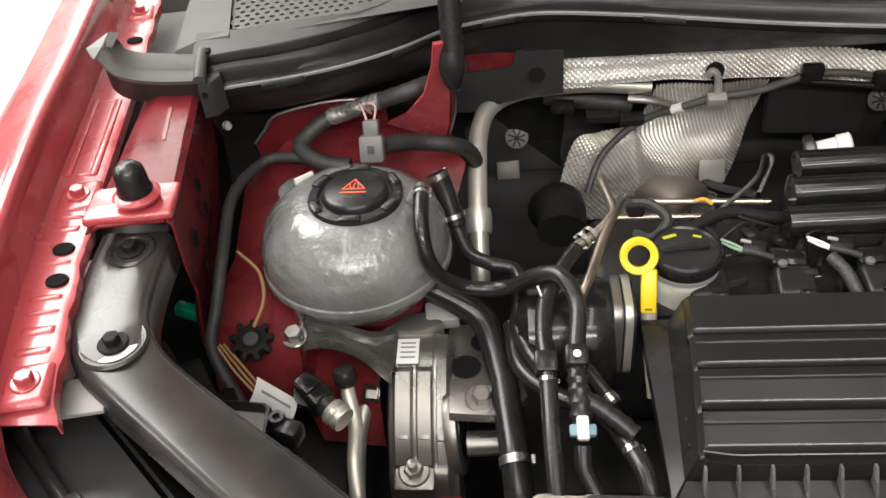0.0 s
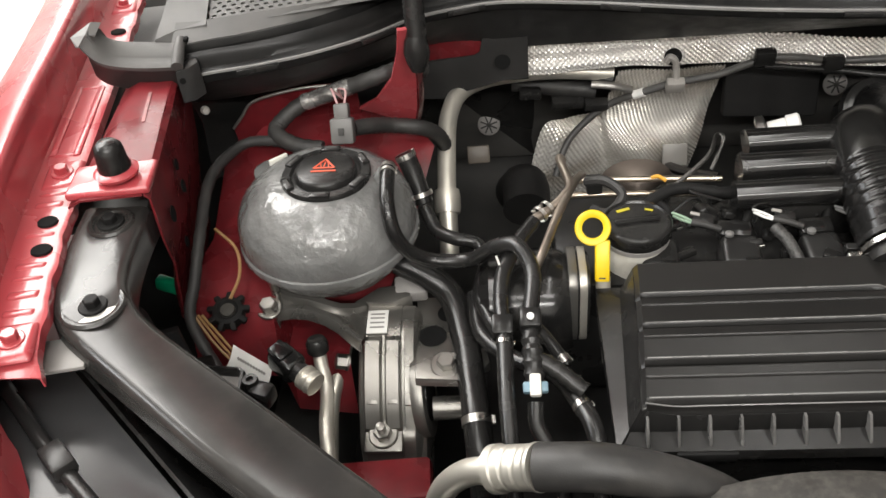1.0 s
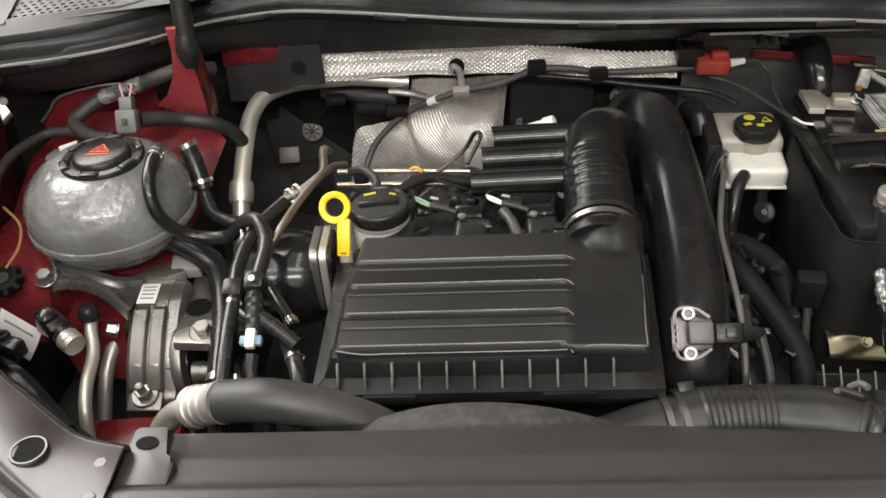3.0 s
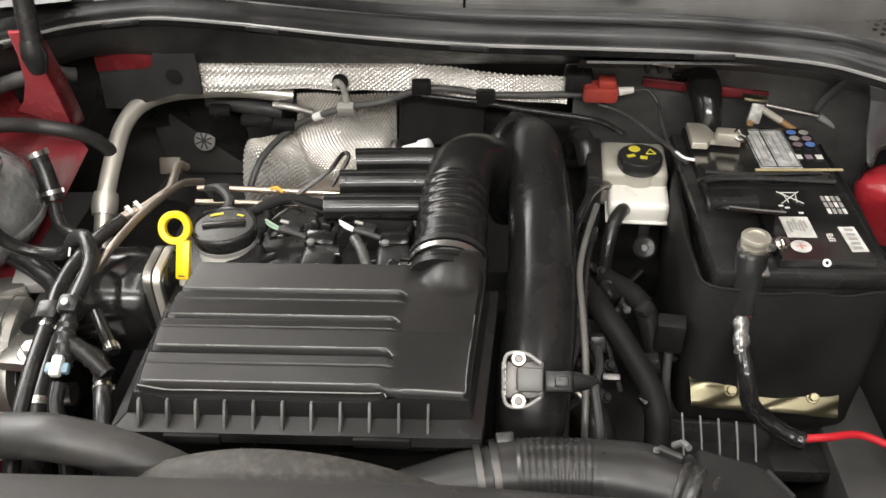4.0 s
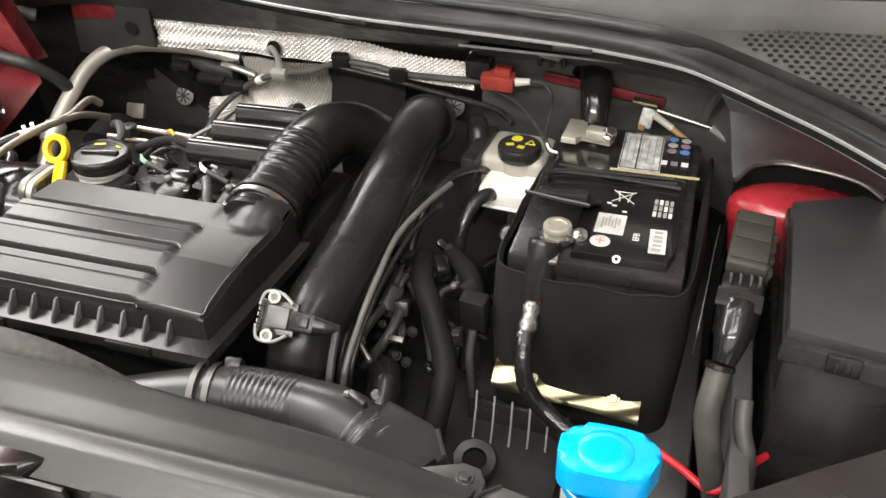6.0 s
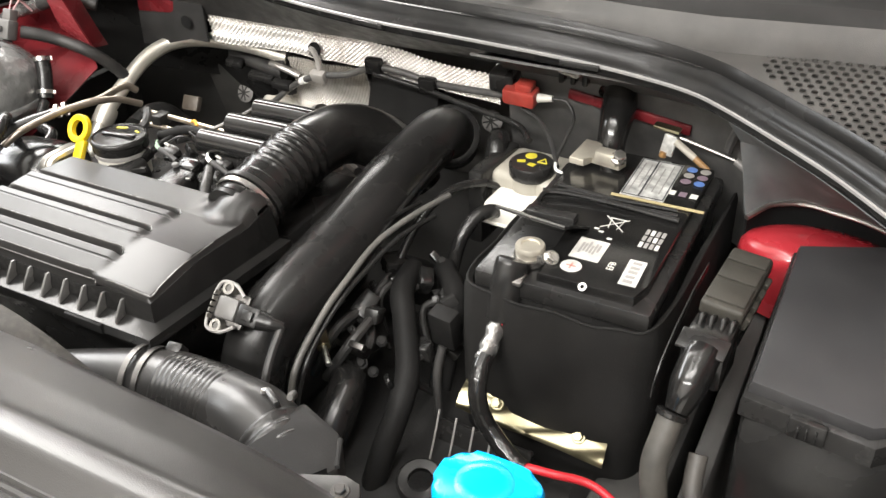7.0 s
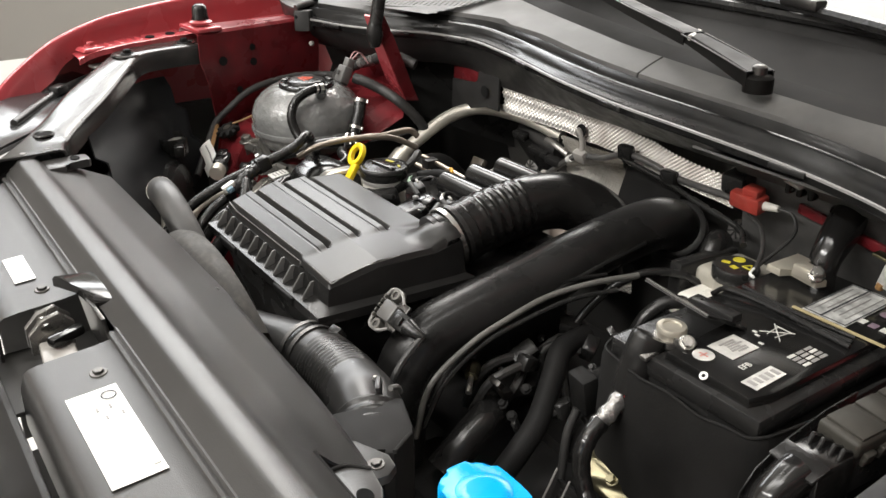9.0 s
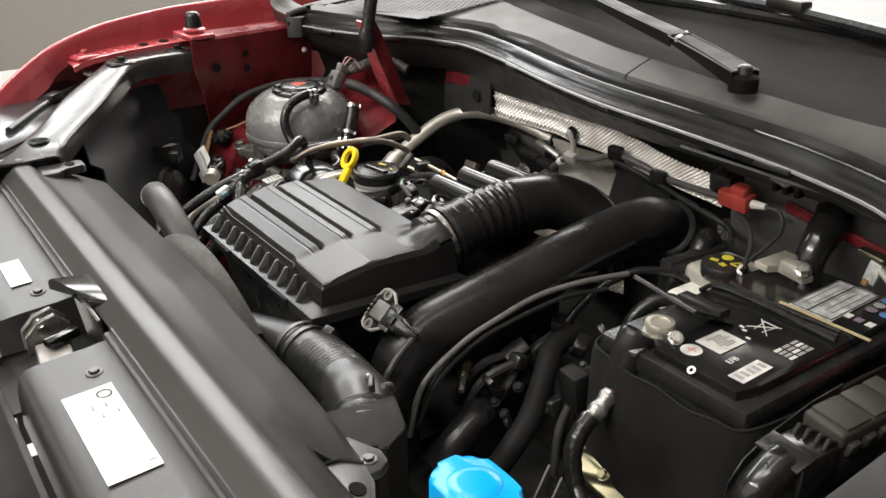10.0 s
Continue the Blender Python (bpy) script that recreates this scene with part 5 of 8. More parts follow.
hose("coolant_hose", [(-0.140, 0.520, 0.858), (-0.106, 0.506, 0.846), (-0.084, 0.490, 0.832), (-0.070, 0.443, 0.816), (-0.064, 0.402, 0.806), (-0.058, 0.352, 0.795), (-0.054, 0.315, 0.77), (-0.052, 0.29, 0.73)], 0.0140, "thick black lower coolant hose", clamps=((0.72, 0.008),), seg=18)
h2 = hose("vent_hose", [(0.005, 0.503, 0.918), (-0.012, 0.475, 0.914), (-0.027, 0.442, 0.905), (-0.030, 0.404, 0.900), (-0.028, 0.375, 0.893), (-0.027, 0.315, 0.876), (-0.024, 0.258, 0.85), (-0.022, 0.20, 0.80)], 0.0076, "black hose with a white ring running down", clamps=((0.62, 0.004),))
part("square_clip", block((0.020, 0.020, 0.020), pose(-0.029, 0.378, 0.894, 20, 0, 0), 0.003), BLACK_SATIN, h2)
part("hose_print", block((0.002, 0.012, 0.001), pose(-0.032, 0.447, 0.9157, 10, 0, 15), 0), LIGHT_INK, h2)
hose("coolant_hose", [(-0.059, 0.476, 0.845), (-0.051, 0.423, 0.843), (-0.022, 0.388, 0.844), (0.015, 0.359, 0.852), (0.034, 0.320, 0.86), (0.048, 0.280, 0.855), (0.052, 0.23, 0.80)], 0.0084, "black ribbed hose under the valve", clamps=((0.72, 0.006),))
hose("coolant_hose", [(0.000, 0.405, 0.872), (0.014, 0.384, 0.866), (0.029, 0.362, 0.858)], 0.0064, "short black hose end with a pale clip", clamps=((0.93, 0.008),))
valve = thing("purge_valve", (-0.003, 0.33, 0.87), "black plastic valve with a blue and white clip", "valve")
part("valve_head", block((0.020, 0.020, 0.022), pose(-0.004, 0.374, 0.905, 20, 0, 0), 0.004), BLACK_SATIN, valve)
part("white_dot", lathe([(0.0001, 0), (0.0035, 0), (0.003, 0.001)], towards((-0.004, 0.366, 0.919), (0, -0.5, 0.85)), 12), PAPER, valve)
part("valve_body", tube([(-0.004, 0.366, 0.900), (-0.003, 0.345, 0.890), (-0.002, 0.325, 0.874)], 0.0080, 14, 5, lambda s: 1 + 0.25 * (int(s * 9) % 2)), BLACK, valve)
part("side_arm", tube([(0.0, 0.345, 0.888), (0.02, 0.335, 0.879), (0.04, 0.322, 0.868)], 0.0075, 12, 5, lambda s: 1 + 0.2 * (int(s * 9) % 2)), BLACK_SATIN, valve)
part("blue_clip", block((0.022, 0.010, 0.008), pose(-0.002, 0.318, 0.879, 25, 0, 0), 0.002), surface("pale_blue_plastic", (0.15, 0.24, 0.29), 0.4), valve)
part("clip_band", block((0.010, 0.020, 0.0085), pose(-0.002, 0.318, 0.882, 25, 0, 0), 0.002), WHITE_PL, valve)
part("valve_hose", tube([(-0.002, 0.312, 0.866), (-0.002, 0.296, 0.856), (0.006, 0.280, 0.848), (0.016, 0.262, 0.835), (0.02, 0.235, 0.80)], 0.0075, 12, 6), RUBBER, valve)

# metal fuel and vent lines to the engine
line1 = hose("fuel_line", [(0.005, 0.503, 0.921), (0.022, 0.515, 0.924), (0.036, 0.530, 0.928), (0.043, 0.550, 0.928), (0.036, 0.60, 0.926), (0.04, 0.615, 0.915)], 0.0048, "metal fuel line with small hose clips", "pipe", BROWN_STEEL, group="fuel lines")
for k in (0.1, 0.22):
    q = Vector((0.005, 0.503, 0.921)).lerp(Vector((0.036, 0.53, 0.928)), k * 2)
    hose_clamp("clip", q, (0.03, 0.03, 0.008), 0.0085, 0.004, line1)
hose("fuel_line", [(-0.002, 0.43, 0.905), (0.012, 0.455, 0.92), (0.030, 0.505, 0.928), (0.050, 0.56, 0.925), (0.06, 0.60, 0.905)], 0.0044, "metal line with a rubber sleeve behind the dipstick", "pipe", BROWN_STEEL, group="fuel lines")
RAIL_STEEL = surface("tarnished_rail_steel", (0.50, 0.43, 0.35), 0.25, metal=1.0, vary=0.2, bump=0.1)
rail = thing("fuel_rail", (0.12, 0.62, 0.86), "bright steel fuel rail tubes behind the oil filler", "pipe")
for dy, dz in ((0.0, 0.0), (-0.014, -0.010)):
    part("rail_tube", tube([(0.045, 0.622 + dy, 0.882 + dz), (0.11, 0.620 + dy, 0.882 + dz), (0.215, 0.616 + dy, 0.880 + dz)], 0.0036, 12, 4), RAIL_STEEL, rail)
part("rail_clip", block((0.018, 0.022, 0.016), pose(0.075, 0.615, 0.880), 0.003), BLACK, rail)
part("rail_bracket", tube([(0.155, 0.60, 0.878), (0.20, 0.63, 0.90), (0.215, 0.66, 0.908), (0.222, 0.655, 0.905), (0.205, 0.625, 0.885)], 0.0026, 8, 6), DARK_STEEL, rail)
part("yellow_tag", tube([(0.137, 0.609, 0.890), (0.144, 0.607, 0.893), (0.152, 0.602, 0.890)], 0.0022, 8, 4), surface("orange_tape", (0.6, 0.3, 0.03), 0.5), rail)

# silver air-conditioning pipe rising and crossing to the bulkhead
ac = thing("air_conditioning_pipe", (-0.09, 0.6, 0.75), "silver aluminium air-conditioning pipe bending to the bulkhead", "pipe")
part("pipe", tube([(-0.094, 0.610, 0.77), (-0.094, 0.640, 0.809), (-0.095, 0.672, 0.838), (-0.095, 0.72, 0.866), (-0.092, 0.765, 0.888), (-0.078, 0.803, 0.900), (-0.045, 0.825, 0.905), (0.0, 0.835, 0.905), (0.05, 0.840, 0.903), (0.12, 0.845, 0.893)], 0.0115, 16, 8, lambda s: 1 - 0.35 * max(0, s - 0.6)), ALU_PIPE, ac)
part("collar", tube([(-0.0945, 0.652, 0.8205), (-0.095, 0.674, 0.8395)], 0.0162, 24, 4, lambda s: 1.0 if 0.1 < s < 0.9 else 0.92), ALU_PIPE, ac)
part("sensor_cable", tube([(0.02, 0.85, 0.895), (0.08, 0.845, 0.894), (0.12, 0.84, 0.888)], 0.007, 8, 4), BLACK, ac)

# ---- engine mount ----
mount = thing("engine_mount", (-0.155, 0.43, 0.70), "cast aluminium engine mount with its torque arm", "engine mount")
body_rows = []
MOUNT_ARC = spline([(0, 0.505, 0.79), (0, 0.500, 0.812), (0, 0.488, 0.822), (0, 0.462, 0.820), (0, 0.440, 0.810), (0, 0.415, 0.793), (0, 0.395, 0.775), (0, 0.380, 0.755), (0, 0.368, 0.742), (0, 0.360, 0.70)], 4)
# two raised straps and a narrow outer one run down the front of the casting
MOUNT_SECTION = [(-0.1830, -0.045, 0), (-0.1825, -0.010, 0), (-0.1800, -0.003, 0), (-0.1765, -0.001, 0), (-0.1750, 0.0, 0.003), (-0.1735, 0.0, 0.0045), (-0.1590, 0.0, 0.0045), (-0.1575, 0.0, 0.003), (-0.1565, 0.0, -0.002), (-0.1540, 0.0, -0.002),
                 (-0.1530, 0.0, 0.003), (-0.1515, 0.0, 0.0045), (-0.1390, 0.0, 0.0045), (-0.1375, 0.0, 0.003), (-0.1365, -0.001, -0.003), (-0.1340, -0.001, -0.003), (-0.1330, -0.001, 0.001), (-0.1240, -0.002, 0.001), (-0.1200, -0.006, 0), (-0.1170, -0.014, 0), (-0.1160, -0.050, 0)]
for n, p in enumerate(MOUNT_ARC):
    q0, q1 = MOUNT_ARC[max(n - 1, 0)], MOUNT_ARC[min(n + 1, len(MOUNT_ARC) - 1)]
    out = Vector((0, q1.z - q0.z, -(q1.y - q0.y))).normalized()
    k = 1.0 if 0.378 < p.y < 0.450 else 0.0
    body_rows.append([Vector((x, p.y, p.z)) + out * (d + e * k) for x, d, e in MOUNT_SECTION])
part("mount_body", sheet(body_rows, 0.0), CAST, mount, smooth=32)
part("mount_flank", sheet([[Vector((-0.118, 0.515, 0.80)), Vector((-0.116, 0.46, 0.80)), Vector((-0.114, 0.40, 0.76)), Vector((-0.114, 0.37, 0.72))], [Vector((-0.112, 0.515, 0.70)), Vector((-0.112, 0.46, 0.70)), Vector((-0.112, 0.40, 0.68)), Vector((-0.112, 0.37, 0.65))]], 0.006), CAST, mount)
part("label_plate", block((0.022, 0.030, 0.002), pose(-0.162, 0.4660, 0.8222, 8, 0, 0), 0.0005), PAPER, mount, "small paper label on the mount")
for dy in (-0.008, -0.002, 0.004, 0.009):
    part("print_bar", block((0.015, 0.0018, 0.0006), pose(-0.162, 0.4660 + dy, 0.8234 + dy * 0.14, 8, 0, 0), 0), GREY_PL, mount)
part("foot", block((0.040, 0.030, 0.008), pose(-0.156, 0.372, 0.747, 20, 0, 0), 0.003), CAST, mount)
hex_bolt("mount_bolt", (-0.156, 0.373, 0.752), (0, -0.3, 1), 0.0095, mount, CAST, 1.6, 0.7, 0.012)
hex_bolt("side_bolt", (-0.192, 0.430, 0.80), (-0.9, -0.2, 0.4), 0.008, mount, STEEL, 1.1, 1.2)
arm_rows = []
for x, y0, y1, z in ((-0.263, 0.452, 0.488, 0.856), (-0.259, 0.456, 0.484, 0.854), (-0.248, 0.460, 0.481, 0.852), (-0.232, 0.460, 0.478, 0.850), (-0.214, 0.456, 0.475, 0.845), (-0.200, 0.450, 0.475, 0.839), (-0.188, 0.442, 0.482, 0.832), (-0.176, 0.434, 0.492, 0.826)):
    arm_rows.append([Vector((x, y0 - 0.001, z - 0.013)), Vector((x, y0, z - 0.006)), Vector((x, y0 + 0.001, z - 0.003)), Vector((x, y0 + 0.004, z - 0.003)), Vector((x, y0 + 0.006, z - 0.006)), Vector((x, y0 * 0.45 + y1 * 0.55, z - 0.008)), Vector((x, y1 - 0.007, z - 0.006)), Vector((x, y1 - 0.005, z)), Vector((x, y1 - 0.001, z)), Vector((x, y1, z - 0.004)), Vector((x, y1, z - 0.026))])
part("torque_arm", sheet(arm_rows, 0.003), CAST, mount)
part("arm_end", block((0.004, 0.036, 0.030), pose(-0.264, 0.470, 0.842, 0, 4, 4), 0.0015), CAST, mount)
for x in (-0.1662, -0.1452, -0.1285):
    part("cast_pad", block((0.011, 0.012, 0.005), pose(x, 0.397, 0.7795 if x < -0.13 else 0.777, 30, 0, 0), 0.0015), CAST, mount)
part("top_flange", prism([(-0.190, 0.492), (-0.165, 0.515), (-0.135, 0.520), (-0.128, 0.50), (-0.15, 0.488)], 0.812, 0.828, 0.003), CAST, mount)
part("mount_ring", lathe([(0.030, -0.006), (0.046, -0.006), (0.048, 0.0), (0.046, 0.006), (0.030, 0.006)], towards((-0.117, 0.425, 0.755), (1, 0, 0.1)), 36), CAST, mount)
part("mount_rubber", lathe([(0.0001, 0.0), (0.031, 0.0), (0.029, 0.006), (0.012, 0.008)], towards((-0.116, 0.425, 0.755), (1, 0, 0.1)), 30), RUBBER, mount)
hex_bolt("arm_bolt", (-0.270, 0.459, 0.852), (0, -0.2, 1), 0.009, mount, CAST, 1.5)
part("arm_stud", tube([(-0.266, 0.478, 0.85), (-0.266, 0.476, 0.878)], 0.0045, 10, 3), STEEL, mount)
gus = prism([(-0.12, 0.40), (-0.06, 0.395), (-0.045, 0.42), (-0.055, 0.47), (-0.10, 0.52), (-0.125, 0.52)], 0.795, 0.806, 0.003)
part("engine_bracket", gus, CAST, mount)
for x, y, r in ((-0.088, 0.492, 0.013), (-0.070, 0.452, 0.014), (-0.105, 0.458, 0.015)):
    part("bracket_hole", lathe([(0.0001, 0), (r, 0), (r, 0.001)], pose(x, y, 0.8062), 24), VOID, mount)
hex_bolt("bracket_bolt", (-0.089, 0.416, 0.806), (0, -0.2, 1), 0.0095, mount, CAST, 1.7)
part("cross_shaft", tube([(-0.105, 0.398, 0.762), (-0.050, 0.400, 0.762)], 0.0125, 18, 4), CAST, mount)
part("upper_clip", block((0.035, 0.025, 0.018), pose(-0.130, 0.517, 0.822, 15, 0, 5), 0.003), GREY_PL, mount)

# aluminium service lines at the left
hp = thing("refrigerant_line", (-0.215, 0.40, 0.70), "bent aluminium refrigerant line with a black service cap", "pipe")
part("line", tube([(-0.220, 0.430, 0.812), (-0.217, 0.418, 0.808), (-0.210, 0.395, 0.796), (-0.207, 0.355, 0.785), (-0.202, 0.325, 0.765), (-0.20, 0.30, 0.70)], 0.0072, 14, 8), ALU_PIPE, hp)
part("service_cap", lathe([(0.010, 0), (0.0115, 0.002), (0.0115, 0.012), (0.009, 0.016), (0.0, 0.0165)], towards((-0.221, 0.432, 0.815), (-0.05, 0.2, 1)), 16), BLACK, hp)
part("second_line", tube([(-0.200, 0.545, 0.79), (-0.202, 0.50, 0.785), (-0.206, 0.46, 0.775), (-0.216, 0.42, 0.75), (-0.22, 0.38, 0.70)], 0.0085, 12, 8), ALU_PIPE, hp)
pump = thing("pressure_switch", (-0.24, 0.395, 0.80), "black pressure switch plug with a metal nut", "sensor")
part("switch_body", block((0.034, 0.026, 0.026), pose(-0.246, 0.402, 0.832, 0, 12, -38), 0.006, 3), BLACK_GLOSS, pump)
part("switch_step", block((0.020, 0.018, 0.006), pose(-0.250, 0.404, 0.8465, 0, 12, -38), 0.002), BLACK_GLOSS, pump)
part("switch_collar", tube([(-0.236, 0.394, 0.830), (-0.226, 0.386, 0.8275)], 0.0110, 16, 3), BLACK, pump)
part("switch_nut", tube([(-0.227, 0.387, 0.828), (-0.222, 0.383, 0.827), (-0.214, 0.377, 0.825)], 0.0122, 14, 6, lambda s: 1.0 + 0.08 * math.sin(s * 19)), ALU_PIPE, pump)
tag = thing("cable_tag", (-0.275, 0.39, 0.83), "white paper tag wrapped round a cable", "tag")
T0, TU, TV = Vector((-0.293, 0.400, 0.861)), Vector((0.031, 0.003, -0.037)), Vector((-0.009, -0.017, -0.018))
TN = TU.cross(TV).normalized() * (-1 if TU.cross(TV).z < 0 else 1)
part("tag_paper", sheet([[T0 + TU * (i / 6) + TV * v + TN * (0.004 * math.sin(math.pi * v) + 0.0012 * math.sin(i * 1.9)) for v in (0, 0.2, 0.4, 0.6, 0.8, 1.0)] for i in range(7)], 0.0008), PAPER, tag)
part("tag_flap", sheet([[T0 + TU * (0.62 + 0.38 * i / 3) + TV * (0.95 + 0.38 * v) + TN * (0.001 - 0.006 * v) for v in (0, 0.5, 1.0)] for i in range(4)], 0.0008), PAPER, tag, "torn lower flap of the tag")
for k in range(11):
    m = Matrix.Translation(T0 + TU * (0.16 + 0.065 * k) + TV * 0.35 + TN * (0.0046 + 0.0012 * math.sin((0.16 + 0.065 * k) * 6 * 1.9))) @ TN.to_track_quat("Z", "Y").to_matrix().to_4x4()
    part("print_bar", block((0.0020, 0.0034, 0.0004), m, 0), GREY_PL, tag, "unreadable stroke of print")
gp = thing("drain_grommet", (-0.306, 0.442, 0.862), "black star-shaped rubber grommet on the red panel", "grommet")
gmat = towards((-0.306, 0.442, 0.862), (0.1, -0.4, 1))
part("grommet_disc", lathe([(0.0165, 0), (0.0170, 0.005), (0.0150, 0.011), (0.0110, 0.013), (0.0085, 0.010), (0.0, 0.009)], gmat, 24), HOSE_DULL, gp)
part("grommet_centre", lathe([(0.0078, 0.0095), (0.0070, 0.0125), (0.0, 0.0130)], gmat, 16), BROWN_PL, gp, "dusty brown centre")
for k in range(9):
    part("lug", block((0.0105, 0.0062, 0.010), gmat @ pose(0.0160 * math.cos(radians(40 * k)), 0.0160 * math.sin(radians(40 * k)), 0.0055, 0, 18, 40 * k), 0.0018), HOSE_DULL, gp)
solid("green_plug", block((0.026, 0.012, 0.014), pose(-0.368, 0.462, 0.888, 0, 10, -15), 0.003), GREEN, "small green plastic connector plug", "connector")
solid("thin_wire", tube([(-0.332, 0.53, 0.905), (-0.307, 0.508, 0.895), (-0.298, 0.477, 0.886), (-0.303, 0.448, 0.878)], 0.0018, 8, 8), COPPER, "thin tan wire to the grommet", "wire")
harness = thing("wiring_harness", (-0.33, 0.5, 0.85), "black cloth-taped wiring harness round the tank", "wiring")
part("main_loom", tube([(-0.110, 0.710, 0.985), (-0.136, 0.692, 0.996), (-0.162, 0.678, 0.995), (-0.202, 0.682, 0.980), (-0.248, 0.682, 0.966), (-0.275, 0.668, 0.952), (-0.280, 0.652, 0.945), (-0.255, 0.635, 0.938), (-0.225, 0.630, 0.935)], 0.0092, 12, 8, lambda s: 1 + 0.05 * math.sin(s * 130)), TAPE, harness)
part("loom", tube([(-0.262, 0.640, 0.936), (-0.290, 0.648, 0.938), (-0.322, 0.645, 0.935), (-0.342, 0.585, 0.935), (-0.336, 0.505, 0.925), (-0.338, 0.457, 0.895), (-0.342, 0.432, 0.872), (-0.329, 0.412, 0.848), (-0.29, 0.37, 0.80)], 0.0062, 10, 8, lambda s: 1 + 0.06 * math.sin(s * 160)), TAPE, harness)
part("loom_branch", tube([(-0.188, 0.632, 0.958), (-0.172, 0.646, 0.952), (-0.150, 0.665, 0.94), (-0.115, 0.675, 0.928), (-0.10, 0.70, 0.90), (-0.095, 0.73, 0.86)], 0.009, 10, 8, lambda s: 1 + 0.07 * math.sin(s * 120)), TAPE, harness)
part("silver_wrap", tube([(-0.192, 0.681, 0.984), (-0.222, 0.6825, 0.974), (-0.250, 0.682, 0.9655)], 0.0098, 14, 6, lambda s: 1 + 0.04 * math.sin(s * 37)), SILVER_TAPE, harness, "crumpled silver tape")
for k in range(3):
    part("strand", tube([(-0.338 + 0.004 * k, 0.432, 0.872), (-0.320 + 0.006 * k, 0.415, 0.853), (-0.300 + 0.005 * k, 0.40, 0.838)], 0.0014, 6, 5), COPPER, harness)
ledge = thing("lamp_rear_ledge", (-0.243, 0.262, 0.95), "black plastic ledge with a screw boss behind the bracket", "ledge")
frame_out = [(-0.320, 0.360), (-0.272, 0.354), (-0.267, 0.350), (-0.265, 0.320), (-0.290, 0.310), (-0.328, 0.332)]
frame_mid = Vector((-0.292, 0.337, 0))
rows = []
for x, y in [*frame_out, frame_out[0]]:
    p = Vector((x, y, 0))
    q = p.lerp(frame_mid, 0.16)
    rows.append([p + Vector((0, 0, 0.852)), p + Vector((0, 0, 0.876)), p.lerp(q, 0.2) + Vector((0, 0, 0.878)), p.lerp(q, 0.8) + Vector((0, 0, 0.878)), q + Vector((0, 0, 0.876)), q + Vector((0, 0, 0.866))])
part("ledge_plate", sheet(rows, 0.0), BLACK_SATIN, ledge)
part("ledge_floor", prism([(x * 0.86 + frame_mid.x * 0.14, y * 0.86 + frame_mid.y * 0.14) for x, y in frame_out], 0.862, 0.867, 0.0), GREY_PL, ledge, "grey floor of the ledge tray")
part("screw_boss", lathe([(0.0030, 0.004), (0.0036, 0.008), (0.0068, 0.008), (0.0076, 0.006), (0.0080, -0.016)], pose(-0.2600, 0.3385, 0.870), 20, cap=False), BLACK_SATIN, ledge)
part("boss_screw", lathe([(0.0001, 0.0), (0.0032, 0.0), (0.0030, 0.001)], pose(-0.2600, 0.3385, 0.873), 12), DARK_STEEL, ledge)
part("boss_web", block((0.022, 0.018, 0.020), pose(-0.249, 0.331, 0.865, 0, 0, -20), 0.004), BLACK_SATIN, ledge)

# big hose with a metal ferrule in front
bh = thing("air_conditioning_hose", (0.05, 0.235, 0.82), "thick grey-black rubber hose with a crimped metal ferrule", "hose")
part("rubber_hose", tube([(-0.004, 0.222, 0.896), (0.02, 0.217, 0.902), (0.045, 0.214, 0.904), (0.085, 0.213, 0.893), (0.13, 0.213, 0.868), (0.165, 0.214, 0.83), (0.185, 0.216, 0.775)], 0.019, 20, 8), surface("grey_hose_rubber", (0.024, 0.0235, 0.023), 0.5, dust=0.10, bump=0.25), bh)
part("ferrule", tube([(-0.046, 0.241, 0.868), (-0.025, 0.232, 0.882), (-0.002, 0.221, 0.897)], 0.0195, 28, 24, lambda s: 0.66 + 0.28 * min(1, max(0, (s - 0.12) / 0.06)) + 0.08 * (0.18 < s < 0.34) - 0.05 * (0.52 < s < 0.58) - 0.05 * (0.72 < s < 0.78) + 0.05 * (s > 0.92)), ALU_PIPE, bh)
part("metal_end", tube([(-0.044, 0.240, 0.869), (-0.062, 0.248, 0.855), (-0.080, 0.251, 0.834), (-0.092, 0.252, 0.80), (-0.096, 0.25, 0.74)], 0.0115, 14, 8), ALU_PIPE, bh)

# ---- throttle body, dipstick, oil filler ----
thr = thing("throttle_body", (0.02, 0.50, 0.76), "black round throttle body with a cast metal flange", "throttle")
tm = towards((0.035, 0.475, 0.835), (1, -0.02, 0.05))
part("drum", lathe([(0.045, -0.085), (0.055, -0.075), (0.057, -0.02), (0.053, -0.004), (0.048, 0.004)], tm, 36), BLACK_GLOSS, thr)
plate_outline = []
for cy, cz, a0 in ((0.016, 0.028, 0), (-0.016, 0.028, 90), (-0.016, -0.028, 180), (0.016, -0.028, 270)):
    plate_outline += [(cy + 0.016 * math.cos(radians(a0 + 22.5 * k)), cz + 0.016 * math.sin(radians(a0 + 22.5 * k))) for k in range(5)]
for x0, x1, k, mt in ((0.036, 0.0445, 1.0, CAST), (0.0445, 0.0465, 0.94, BLACK), (0.0465, 0.0540, 1.0, ALU_PIPE), (0.0540, 0.0570, 0.90, BLACK)):
    part("flange_plate", prism([(y * k, z * k) for y, z in plate_outline], 0, x1 - x0, 0.0012, m=Matrix.Translation((x0, 0.474, 0.846)) @ pose(0, 0, 0, 90, 0, 90)), mt, thr)
dip = thing("dipstick", (0.063, 0.49, 0.85), "yellow plastic oil dipstick handle", "dipstick")
dm = Matrix.Translation((0.0620, 0.494, 0.914)) @ pose(0, 0, 0, 58, 0, -4)
